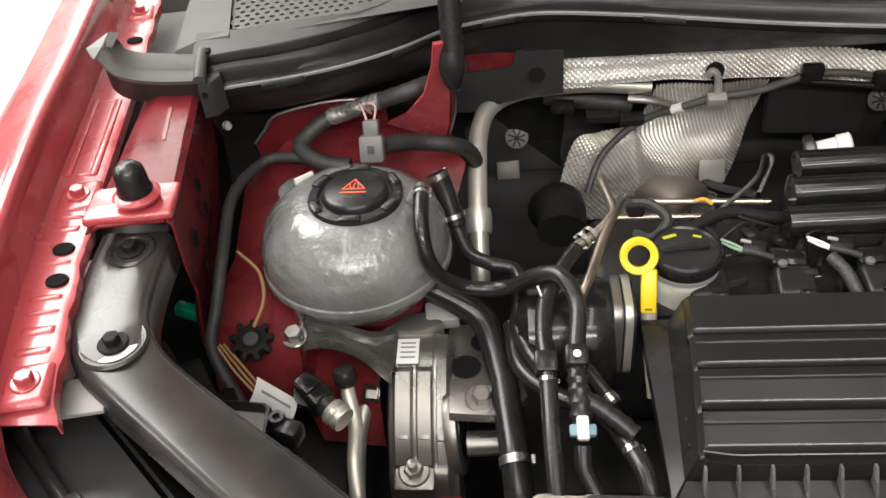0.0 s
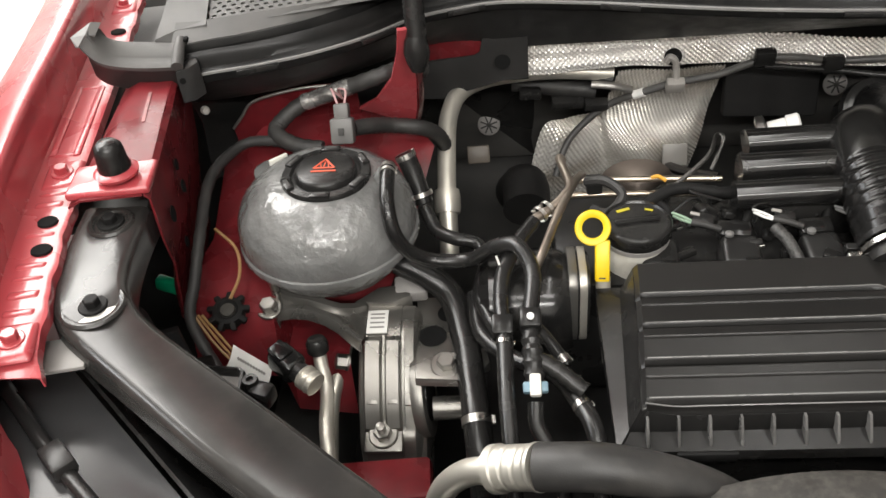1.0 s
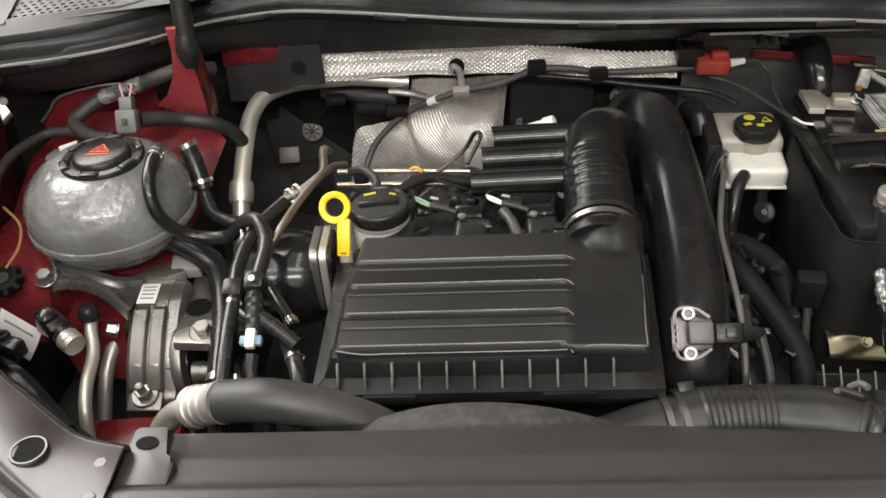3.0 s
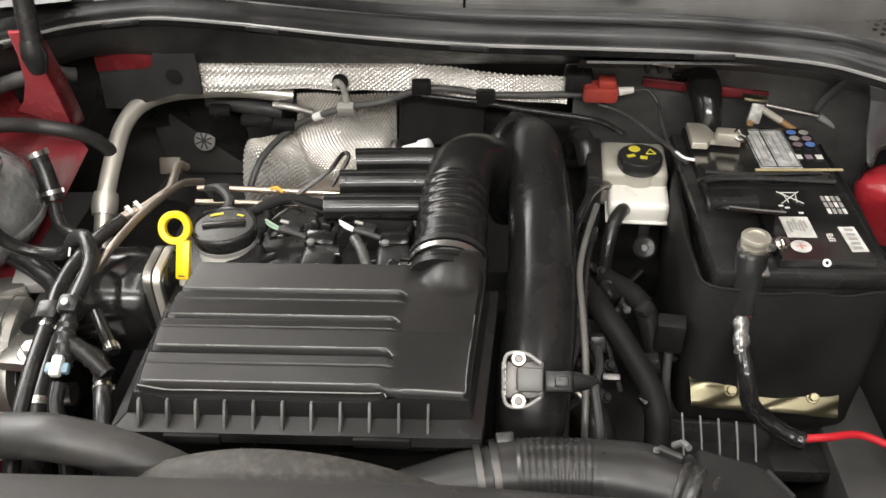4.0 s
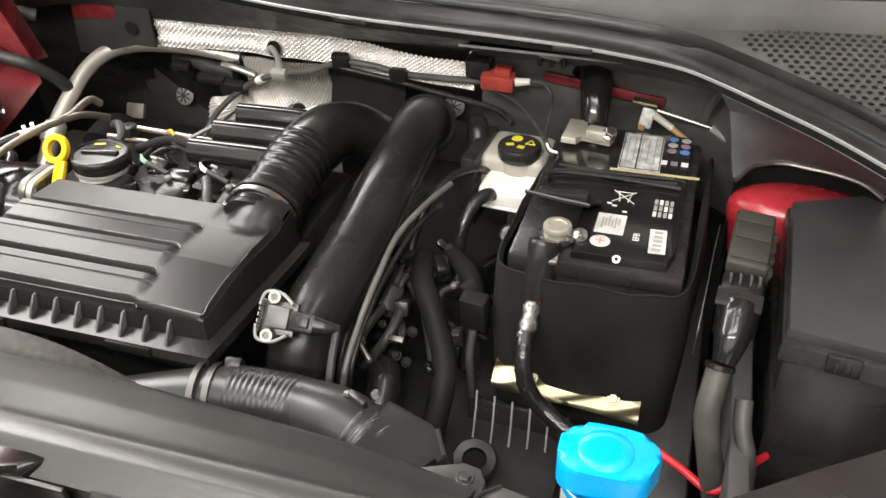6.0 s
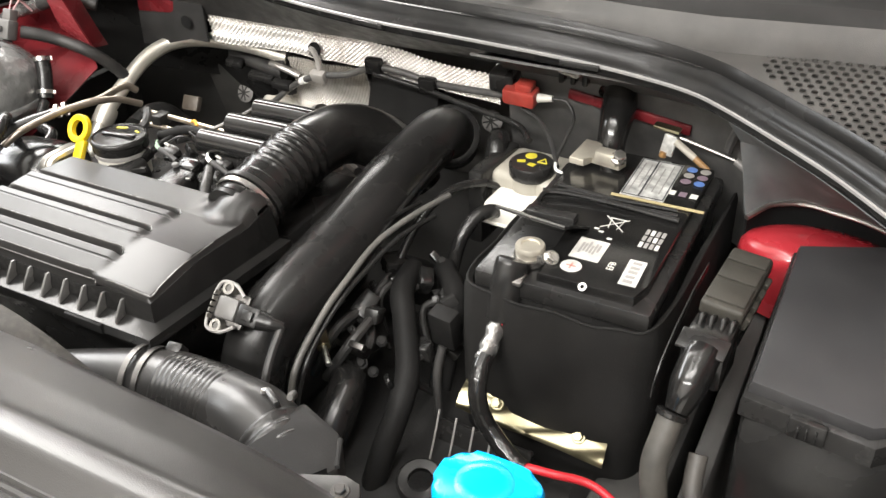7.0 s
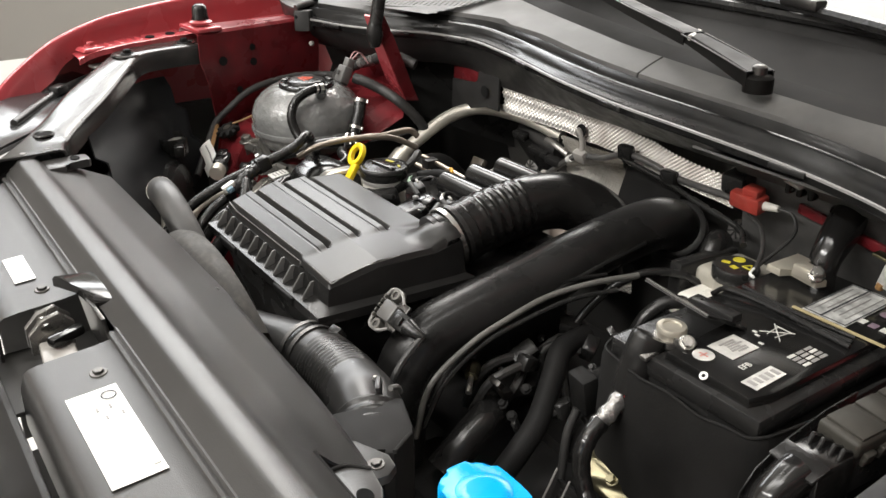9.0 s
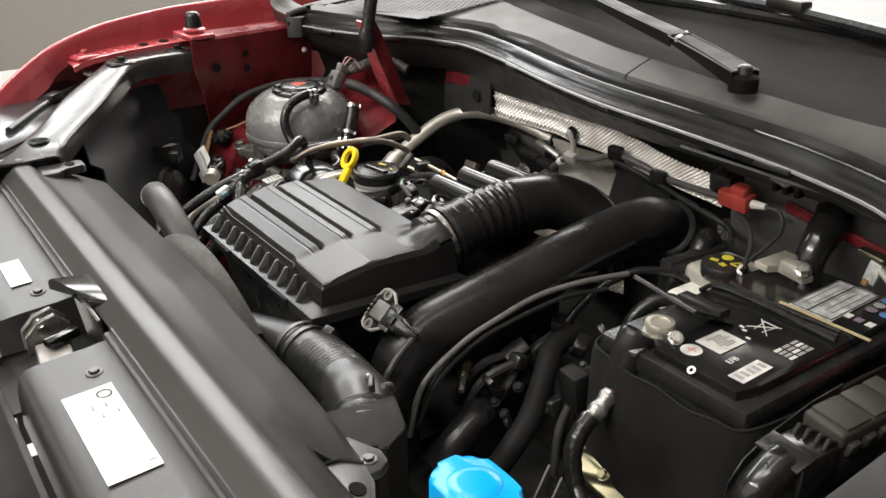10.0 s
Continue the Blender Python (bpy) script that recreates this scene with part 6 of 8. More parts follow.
part("ring", lathe([(0.0104, -0.0032), (0.0104, 0.0032), (0.0114, 0.0040), (0.0168, 0.0040), (0.0178, 0.0030), (0.0178, -0.0030), (0.0168, -0.0040), (0.0114, -0.0040), (0.0104, -0.0032)], dm, 40, cap=False), YELLOW, dip)
part("stem", block((0.0150, 0.042, 0.0080), dm @ pose(0.0098, -0.033, -0.0003), 0.0022, 2), YELLOW, dip)
part("stem_slot", block((0.0065, 0.0014, 0.0010), dm @ pose(0.0098, -0.050, 0.0038), 0.0), DARK, dip)
part("guide_tube", tube([dm @ Vector((0.011, -0.050, -0.004)), dm @ Vector((0.012, -0.075, -0.01)), (0.075, 0.42, 0.80)], 0.0075, 12, 4), BEIGE_PL, dip)
oil = thing("oil_filler", (0.108, 0.515, 0.80), "beige oil filler neck with a black ridged cap", "oil filler")
om = pose(0.108, 0.512, 0.007, 0, 0, 0)
part("neck", lathe([(0.030, 0.80), (0.031, 0.86), (0.0315, 0.878), (0.030, 0.880)], om, 32), surface("satin_filler_neck", (0.62, 0.60, 0.54), 0.32, vary=0.12, bump=0.1, dust=0.08), oil)
part("neck_ring", lathe([(0.0318, 0.8775), (0.0335, 0.8785), (0.0335, 0.8830), (0.0318, 0.8840)], om, 36), GREY_PL, oil, "grey ring below the cap")
part("filler_cap", lathe([(0.0325, 0.883), (0.0340, 0.885), (0.0340, 0.894), (0.0350, 0.895), (0.0350, 0.8985), (0.0335, 0.9005), (0.0318, 0.9010), (0.0303, 0.8990), (0.0, 0.9000)], om, 40), BLACK, oil)
part("cap_bar", block((0.046, 0.009, 0.004), om @ pose(0, 0, 0.9010, 0, 0, 8), 0.0018), BLACK, oil)
part("cap_print", block((0.014, 0.004, 0.0006), om @ pose(-0.012, 0.018, 0.9000, 0, 0, 20), 0), YELLOW_INK, oil)
part("cap_print", block((0.008, 0.003, 0.0006), om @ pose(0.014, 0.017, 0.9000, 0, 0, -20), 0), YELLOW_INK, oil)

# ---- engine top: dark block, coils, plugs and small wiring ----
eng = thing("engine_block", (0.2, 0.55, 0.60), "dark engine block and cylinder head with coils", "engine")
part("head_cover", block((0.36, 0.16, 0.16), pose(0.205, 0.555, 0.775), 0.012), BLACK, eng)
OILY = surface("oily_dark_casting", (0.022, 0.0215, 0.021), 0.55, vary=0.4, bump=0.5, fine=250, spec=0.2)
part("block", block((0.50, 0.34, 0.38), pose(0.19, 0.56, 0.50), 0.02), OILY, eng)
part("gearbox", block((0.30, 0.34, 0.36), pose(0.56, 0.48, 0.50), 0.03), OILY, eng, "dark gearbox housing")
rng = random.Random(4)
GREEN_WIRE = surface("pale_green_wire", (0.25, 0.36, 0.26), 0.5)
FLECKED = surface("flecked_loom_tape", (0.022, 0.0215, 0.021), 0.35, vary=0.3, dust=0.55, dust_col=(0.16, 0.155, 0.145), grain=900, bump=0.4, fine=300)
for x in (0.130, 0.210, 0.290):
    part("ignition_coil", block((0.042, 0.044, 0.030), pose(x, 0.494, 0.868, 8, 0, rng.uniform(-4, 4)), 0.006, 3, taper=0.88), BLACK, eng)
    part("coil_latch", block((0.014, 0.006, 0.008), pose(x + 0.006, 0.474, 0.880, 20, 0, 0), 0.0015), BLACK_GLOSS, eng)
    part("coil_window", block((0.007, 0.003, 0.004), pose(x + 0.006, 0.4708, 0.880, 20, 0, 0), 0.0005, 1), PLUG_GREY, eng)
    part("coil_head", block((0.034, 0.020, 0.014), pose(x - 0.002, 0.520, 0.882, 16, 0, rng.uniform(-8, 8)), 0.004), BLACK_GLOSS, eng)
    part("coil_screw", lathe([(0.0045, 0), (0.0045, 0.003), (0.003, 0.004)], pose(x - 0.010, 0.507, 0.887), 10), PLUG_GREY, eng)
    part("plug_lead", tube([(x + 0.010, 0.526, 0.882), (x + 0.016, 0.545, 0.890), (x + rng.uniform(0.0, 0.02), 0.572, 0.884)], 0.0042, 10, 5), HOSE_DULL, eng)
for x, wire in ((0.147, GREEN_WIRE), (0.228, PAPER), (0.309, PLUG_GREY)):
    for k in range(2):
        part("wire", tube([(x + 0.001 * k, 0.535 - 0.002 * k, 0.897 - 0.002 * k), (x + 0.008, 0.526 - 0.002 * k, 0.899 - 0.003 * k), (x + 0.018, 0.521 - 0.001 * k, 0.896 - 0.002 * k)], 0.0015, 8, 5), wire, eng)
    part("wire_sleeve", tube([(x + 0.017, 0.521, 0.895), (x + 0.031, 0.518, 0.893), (x + 0.046, 0.516, 0.888)], 0.0034, 10, 5, lambda s: 1 + 0.12 * (s < 0.3)), TAPE, eng)
    part("plug", block((0.022, 0.014, 0.012), pose(x + 0.030, 0.528, 0.891, 15, 8, -12), 0.003), BLACK_SATIN, eng)
    part("plug_clip", block((0.010, 0.0035, 0.003), pose(x + 0.022, 0.5295, 0.8985, 20, 6, -15), 0.001), PALE_PL, eng, "small pale locking clip")
part("flecked_hose", tube([(0.246, 0.515, 0.889), (0.255, 0.500, 0.885), (0.260, 0.488, 0.879), (0.268, 0.472, 0.866)], 0.0062, 12, 6), FLECKED, eng, "black loom flecked with silver")
for k in range(7):
    x = rng.uniform(0.14, 0.33)
    y = rng.uniform(0.53, 0.60)
    part("thin_lead", tube([(x, y, 0.886), (x + rng.uniform(-0.03, 0.03), y + rng.uniform(-0.02, 0.02), 0.899), (x + rng.uniform(-0.05, 0.05), y + rng.uniform(-0.04, 0.03), 0.884)], 0.0017, 8, 6), BLACK, eng)
for k in range(26):
    p = Vector((rng.uniform(0.145, 0.335), rng.uniform(0.468, 0.60), rng.uniform(0.858, 0.884)))
    m = Matrix.Translation(p) @ pose(0, 0, 0, rng.uniform(-30, 40), rng.uniform(-25, 25), rng.uniform(0, 180))
    part("loom_fitting", block((rng.uniform(0.010, 0.024), rng.uniform(0.006, 0.013), rng.uniform(0.006, 0.012)), m, 0.0018), (BLACK, BLACK_GLOSS, BLACK_SATIN)[k % 3], eng)
    if k % 4 == 0:
        part("locking_tab", block((0.006, 0.0015, 0.004), m @ pose(0.004, -0.006, 0.004), 0.0004, 1), STEEL, eng, "small bright locking tab")
part("engine_loom", tube([(0.12, 0.565, 0.885), (0.16, 0.580, 0.895), (0.21, 0.575, 0.89), (0.27, 0.575, 0.885), (0.32, 0.57, 0.87)], 0.0065, 10, 8, lambda q: 1 + 0.08 * math.sin(q * 90)), HOSE_DULL, eng)
part("engine_loom", tube([(0.065, 0.60, 0.895), (0.085, 0.585, 0.905), (0.10, 0.565, 0.90), (0.085, 0.555, 0.885), (0.07, 0.57, 0.88)], 0.0055, 8, 8), TAPE, eng)
part("breather", tube([(-0.01, 0.72, 0.80), (0.0, 0.68, 0.835), (0.0, 0.64, 0.83)], 0.028, 16, 6), HOSE_DULL, eng)
part("clamp_block", block((0.030, 0.012, 0.024), pose(-0.060, 0.81, 0.800, -30, 0, 4), 0.002), surface("brown_bracket", (0.10, 0.083, 0.065), 0.5), eng, "brown metal bracket")

# ---- air filter box ----
box = thing("air_filter_box", (0.22, 0.36, 0.70), "black ribbed plastic air filter housing on the engine", "air filter housing")


def lid_z(x, y):
    """Height of the lid: gently domed, with four narrow grooves that end in a slant before the outlet, each with a faint line in front."""
    u = max(0.0, (x - 0.302) / 0.071)
    base = 0.895 + 0.014 * min(1, max(0, (y - 0.283) / 0.06)) - 0.006 * min(1, max(0, (y - 0.40) / 0.05)) - 0.003 * u * u
    v = (x - 0.345) / 0.0372
    if abs(v) < 1 and y > 0.36:
        # the neck swells out of the lid towards the outlet
        neck = 0.8885 - 0.055 * (1 - min(1.0, (y - 0.36) / 0.085)) ** 1.6 + 0.0372 * math.sqrt(1 - v * v)
        d = neck - base
        base = base + max(0.0, d) if abs(d) > 0.008 else base + (d + 0.008) ** 2 / 0.032
    rib = 0.0
    on_ribs = min(1, max(0, (0.304 - x) / 0.008))
    for y0, y1 in ((0.2870, 0.3143), (0.3235, 0.3523), (0.3615, 0.3913), (0.4005, 0.446)):
        if y0 < y <= y1 + 0.0015:
            base += 0.0032 * on_ribs * min(1.0, (y - y0) / (y1 - y0))
    for yr in (0.4005, 0.3615, 0.3235, 0.2870):
        u = (yr - y) / 0.0075
        f = min(1, max(0, (0.296 + 0.008 * min(1, max(0, u)) - x) / 0.003)) * min(1, max(0, (x - 0.086) / 0.003))
        s = min(1, max(0, (yr + 0.001 - y) / 0.0050)) * min(1, max(0, (y - yr + 0.0092) / 0.0010))
        rib = min(rib, -0.0078 * s * f)
        rib = min(rib, -0.0010 * min(1, max(0, (yr - 0.0165 - y) / 0.0008)) * min(1, max(0, (y - yr + 0.0195) / 0.0012)) * f)
    return base + rib


xs = [0.083 + 0.290 * i / 72 for i in range(73)]
ys = [0.281 + 0.168 * j / 252 for j in range(253)]


def lid_point(x, y):
    """Rounds the lid over at its rim."""
    dx = min(x - 0.083, 0.373 - x)
    dy = min(y - 0.281, 0.449 - y)
    d = max(0.0, min(dx, dy))
    drop = 0.0 if (abs(x - 0.345) < 0.036 and y > 0.43) else 0.006 * (1 - min(1, d / 0.005)) ** 2.2
    return Vector((x + (0.013 + 0.002 * (x - 0.083) / 0.29) * (y - 0.281) / 0.168, y, lid_z(x, y) - drop))


lid_rows = [[lid_point(x, y) for y in ys] for x in xs]
part("lid", sheet(lid_rows, 0.0), LID, box, smooth=35)
# paler plastic paints the gloss highlights on the rib and lid edges
EDGE = surface("pale_highlight_plastic", (0.12, 0.117, 0.112), 0.28, vary=0.3, grain=120, bump=0.05)
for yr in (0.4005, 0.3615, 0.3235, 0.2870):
    part("rib_edge", tube([lid_point(0.0895 + (0.2955 - 0.0895) * i / 14, yr + 0.0016) + Vector((0, 0, -0.0002)) for i in range(15)] + [lid_point(0.3035, yr - 0.0065) + Vector((0, 0, 0.0002))], 0.0008, 6, 2), EDGE, box, "pale strip for the highlight along a rib edge")
part("lid_edge", tube([lid_point(0.086 + (0.366 - 0.086) * i / 12, 0.2845) for i in range(13)] + [lid_point(0.3705, 0.287), lid_point(0.3695, 0.30), lid_point(0.3695, 0.33), lid_point(0.3695, 0.37)], 0.0008, 6, 3), EDGE, box, "pale strip for the highlight along the lid edge")


def rim_loop(inset, z, front_left, back_left, out_front=0.0):
    """A loop round the housing, with its own line along the ledge on the timing side."""
    c = [(front_left, 0.281 - inset - out_front), (0.373 + inset, 0.281 - inset - out_front), (0.388 + inset, 0.449 + inset), (back_left, 0.449 + inset)]
    out = []
    for k in range(4):
        a, b = Vector(c[k]), Vector(c[(k + 1) % 4])
        for i in range(10):
            p = a.lerp(b, i / 10)
            zz = z if not callable(z) else z(p.x, p.y)
            out.append(Vector((p.x, p.y, zz)))
    out.append(out[0].copy())
    return out


part("lid_skirt", sheet([rim_loop(-0.001, lambda x, y: lid_z(min(0.372, max(0.084, x)), min(0.448, max(0.282, y))) - 0.006, 0.0842, 0.0972), rim_loop(0.002, 0.873, 0.0775, 0.0895), rim_loop(0.003, 0.866, 0.0745, 0.0865), rim_loop(0.011, 0.8615, 0.0640, 0.0640, 0.009), rim_loop(0.0115, 0.853, 0.0635, 0.0635, 0.009), rim_loop(0.006, 0.851, 0.067, 0.067, 0.007)], 0.002), BLACK_SATIN, box)
part("lower_case", sheet([rim_loop(0.004, 0.852, 0.069, 0.072), rim_loop(0.0, 0.83, 0.070, 0.075), rim_loop(-0.02, 0.74, 0.10, 0.10), rim_loop(-0.06, 0.735, 0.14, 0.14)], 0.002), BLACK, box)
# the flange's edge highlight, put in as a pale strip
part("flange_edge", tube([rim_loop(0.0112, 0.8616, 0.0638, 0.0638, 0.009)[i] for i in range(11)], 0.0007, 6, 2), EDGE, box, "pale strip for the highlight along the flange edge")
# fins take the same pale highlight colour
for k in range(11):
    x = 0.092 + 0.0252 * k
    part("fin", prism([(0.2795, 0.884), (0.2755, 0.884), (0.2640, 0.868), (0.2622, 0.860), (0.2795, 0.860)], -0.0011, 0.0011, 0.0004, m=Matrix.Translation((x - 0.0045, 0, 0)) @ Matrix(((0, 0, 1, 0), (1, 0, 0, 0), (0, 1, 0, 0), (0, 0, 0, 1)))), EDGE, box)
for k in range(6):
    y = 0.300 + 0.026 * k
    part("fin", block((0.0050, 0.0016, 0.017), pose(0.0775 + 0.0125 * (y - 0.281) / 0.168, y, 0.8745, 0, 16, -4), 0.0005, 1), BLACK_GLOSS, box)
for x, w in ((0.135, 0.05), (0.30, 0.05)):
    part("latch_clip", block((w, 0.005, 0.012), pose(x, 0.2590, 0.8560, 5, 0, 0), 0.002), HOSE_DULL, box)
part("outlet", tube([(0.345, 0.438, 0.8885), (0.346, 0.446, 0.890), (0.348, 0.454, 0.892)], 0.0368, 48, 6), LID, box)

# corrugated intake elbow
elb = thing("intake_hose", (0.35, 0.5, 0.85), "black corrugated intake hose with a dark steel clamp", "hose")
pts = [(0.348, 0.446, 0.891), (0.350, 0.475, 0.898), (0.351, 0.51, 0.906), (0.352, 0.55, 0.911), (0.355, 0.59, 0.913), (0.362, 0.630, 0.909), (0.380, 0.664, 0.893), (0.404, 0.684, 0.865), (0.425, 0.69, 0.82)]


def bellows(s):
    if 0.20 < s < 0.42:
        return 1.0 + 0.026 * max(-0.6, math.sin((s - 0.20) / 0.22 * 5 * 2 * math.pi))
    return 1.0 + 0.035 * (0.10 < s < 0.15)


part("elbow", tube(pts, 0.037, 56, 26, bellows), ELBOW, elb, smooth=60)
hose_clamp("clamp", (0.3485, 0.457, 0.8935), (0.03, 1, 0.22), 0.0388, 0.006, elb, STEEL)
hose_clamp("clamp", (0.349, 0.467, 0.896), (0.03, 1, 0.24), 0.039, 0.006, elb, BLACK)

# three round resonator tubes
res = thing("intake_resonator", (0.28, 0.6, 0.85), "black intake resonator with three round tubes", "intake")
for x0, y, z in ((0.214, 0.549, 0.905), (0.226, 0.588, 0.912), (0.239, 0.626, 0.918)):
    part("tube", tube([(x0, y, z), (x0 + 0.004, y, z), (0.30, y + 0.001, z + 0.001), (0.345, y + 0.002, z)], 0.0155, 24, 4, lambda s: 0.93 if s < 0.02 else 1.0), BLACK_GLOSS, res)
part("resonator_base", block((0.10, 0.105, 0.05), pose(0.285, 0.59, 0.878, 0, 0, 4), 0.008), BLACK, res)
part("tube_foot", block((0.012, 0.012, 0.012), pose(0.330, 0.530, 0.895), 0.003), BLACK, res)
solid("white_cap_sensor", lathe([(0.011, 0), (0.011, 0.02), (0.013, 0.021), (0.013, 0.034), (0.010, 0.036)], towards((0.285, 0.70, 0.885), (0.9, -0.1, 0.3)), 18), PAPER, "small sensor with a white sleeve behind the tubes", "sensor")
solid("sensor_ring", lathe([(0.014, 0), (0.019, 0.002), (0.019, 0.010), (0.014, 0.012)], towards((0.272, 0.702, 0.882), (0.9, -0.1, 0.3)), 22), DARK_STEEL, "dark steel sensor nut behind the tubes", "nut")

# charge-air pipe
chg = thing("charge_air_pipe", (0.445, 0.5, 0.75), "wide satin black plastic charge-air pipe", "pipe")
part("pipe", tube([(0.425, 0.80, 0.83), (0.436, 0.765, 0.865), (0.444, 0.72, 0.884), (0.447, 0.66, 0.884), (0.447, 0.58, 0.874), (0.446, 0.50, 0.857), (0.442, 0.43, 0.842), (0.436, 0.375, 0.826), (0.432, 0.345, 0.795), (0.432, 0.33, 0.74), (0.432, 0.325, 0.68)], 0.034, 28, 8, lambda s: 1.0 + 0.08 * math.exp(-((s - 0.62) / 0.2) ** 2)), PIPE_PL, chg, smooth=60)
part("top_flange", lathe([(0.036, -0.01), (0.042, -0.006), (0.042, 0.006), (0.036, 0.01)], towards((0.432, 0.775, 0.857), (-0.2, 0.75, -0.6)), 30), BLACK, chg)
part("pipe_seam", tube([(0.481, 0.66, 0.885), (0.482, 0.58, 0.875), (0.481, 0.50, 0.858), (0.477, 0.43, 0.842), (0.471, 0.39, 0.83)], 0.003, 8, 8), PIPE_PL, chg)
part("turbo_cover_box", block((0.12, 0.02, 0.10), pose(0.325, 0.848, 0.872, -18, 0, -4), 0.006), HOSE_DULL, chg, "black plastic box behind the pipes")
SENSOR_PL = surface("grey_sensor_plastic", (0.09, 0.088, 0.085), 0.35, vary=0.1, dust=0.1)
ms = thing("boost_pressure_sensor", (0.42, 0.325, 0.85), "pale grey boost pressure sensor with a black plug", "sensor")
sm = Matrix.Translation((0.428, 0.3265, 0.868)) @ pose(0, 0, 0, 45, 0, 0)
part("sensor_body", block((0.024, 0.022, 0.014), sm @ pose(0.000, 0, 0.002), 0.003), SENSOR_PL, ms)
part("sensor_base", block((0.040, 0.034, 0.005), sm @ pose(-0.006, 0, -0.008), 0.002), DARK_STEEL, ms)
for dy in (-0.019, 0.019):
    part("screw_eye", lathe([(0.0035, -0.002), (0.0035, 0.006), (0.0065, 0.006), (0.0075, 0.003), (0.0075, -0.004)], sm @ pose(-0.010, dy, -0.004), 18, cap=False), CAST, ms)
    part("screw", lathe([(0.0001, 0.0), (0.0034, 0.0), (0.003, 0.002)], sm @ pose(-0.010, dy, -0.001), 12), DARK_STEEL, ms)
    part("frame_bar", tube([sm @ Vector((-0.024, dy * 0.5, 0)), sm @ Vector((-0.020, dy * 1.2, 0)), sm @ Vector((-0.004, dy * 1.25, 0)), sm @ Vector((0.010, dy * 0.8, 0))], 0.0018, 6, 5), GREY_PL, ms)
for k in range(5):
    part("fin", block((0.0015, 0.004, 0.008), sm @ pose(-0.022, -0.012 + 0.006 * k, 0.0, 0, 0, 0), 0.0003, 1), CAST, ms)
part("plug", block((0.026, 0.020, 0.015), sm @ pose(0.026, -0.001, 0.002), 0.003), BLACK_SATIN, ms)
part("plug_clip", block((0.012, 0.010, 0.005), sm @ pose(0.028, -0.001, 0.011), 0.001), BLACK, ms)
part("boot", tube([sm @ Vector((0.038, -0.001, 0.002)), sm @ Vector((0.050, -0.001, 0.001)), sm @ Vector((0.060, 0.0, -0.004))], 0.010, 14, 4, lambda s: 1.0 - 0.55 * s), RUBBER, ms)
part("sensor_lead", tube([sm @ Vector((0.058, 0.0, -0.003)), (0.490, 0.300, 0.845), (0.492, 0.285, 0.82), (0.495, 0.28, 0.78)], 0.004, 8, 6), TAPE, ms)

# front intake duct
duct = thing("intake_duct", (0.45, 0.24, 0.70), "black rubber intake duct with bellows and spring clamps", "duct")
dp = [(0.28, 0.215, 0.815), (0.34, 0.232, 0.822), (0.385, 0.243, 0.826), (0.43, 0.247, 0.828), (0.475, 0.246, 0.830), (0.510, 0.241, 0.831), (0.540, 0.232, 0.831), (0.562, 0.222, 0.830), (0.582, 0.212, 0.828)]


def duct_r(s):
    if s < 0.28:
        return 0.70 + 0.2 * s / 0.28
    if 0.34 < s < 0.52:
        return 1.0 + 0.014 * math.sin((s - 0.34) / 0.18 * 11 * 2 * math.pi)
    if s > 0.78:
        return 1.05 + 0.035 * max(-0.7, math.sin((s - 0.78) / 0.20 * 3 * 2 * math.pi))
    return 0.94 + 0.05 * min(1, (s - 0.28) * 6) + 0.07 * math.exp(-((s - 0.66) / 0.09) ** 2)


part("duct_hose", tube(dp, 0.035, 30, 30, duct_r), DUCT, duct, smooth=60)
for dx in (-0.008, 0.006):
    hose_clamp("clamp", (0.392 + dx, 0.2445 + 0.15 * dx, 0.8265), (1, 0.15, 0.05), 0.0338, 0.006, duct, DARK_STEEL)
part("clamp_ear", block((0.016, 0.010, 0.016), pose(0.405, 0.272, 0.850, 30, 0, 8), 0.002), BLACK, duct)
part("clamp_ear", block((0.022, 0.006, 0.010), pose(0.541, 0.243, 0.868, 10, 0, -30), 0.002), DUCT, duct)
part("clamp_ear", tube([(0.548, 0.262, 0.858), (0.553, 0.256, 0.868), (0.556, 0.247, 0.872)], 0.0030, 8, 4), PLUG_GREY, duct)
part("clamp_screw", lathe([(0.0001, 0.003), (0.0030, 0.003), (0.0032, 0.0)], towards((0.530, 0.246, 0.868), (0, 0.3, 1)), 10), STEEL, duct)
snork = thing("intake_snorkel", (0.60, 0.17, 0.80), "dark plastic intake snorkel beside the carrier cover", "duct")
part("snorkel_shell", prism([(0.560, 0.190), (0.562, 0.215), (0.562, 0.250), (0.567, 0.254), (0.610, 0.238), (0.618, 0.231), (0.632, 0.204), (0.628, 0.196), (0.612, 0.190), (0.60, 0.160), (0.545, 0.160)], 0.78, 0.866, 0.005), surface("dull_snorkel_plastic", (0.018, 0.0175, 0.017), 0.6, vary=0.2, dust=0.06, dust_col=(0.05, 0.045, 0.04), bump=0.3, spec=0.12), snork)
part("snorkel_bead", tube([(0.617, 0.2305, 0.8655), (0.624, 0.217, 0.8655), (0.631, 0.2045, 0.8655)], 0.0022, 8, 3), TRAY, snork)
shroud = thing("fan_shroud", (0.2, 0.22, 0.75), "dusty black radiator fan shroud behind the carrier cover", "shroud")
rows = []
for i in range(25):
    x = 0.09 + 0.28 * i / 24
    h = 0.906 - (2.0 if x > 0.213 else 2.6) * (x - 0.213) ** 2
    rows.append([Vector((x, 0.171, h - 0.016)), Vector((x, 0.175, h - 0.009)), Vector((x, 0.186, h - 0.003)), Vector((x, 0.197, h)), Vector((x, 0.205, h - 0.003)), Vector((x, 0.208, h - 0.012)), Vector((x, 0.210, 0.72))])
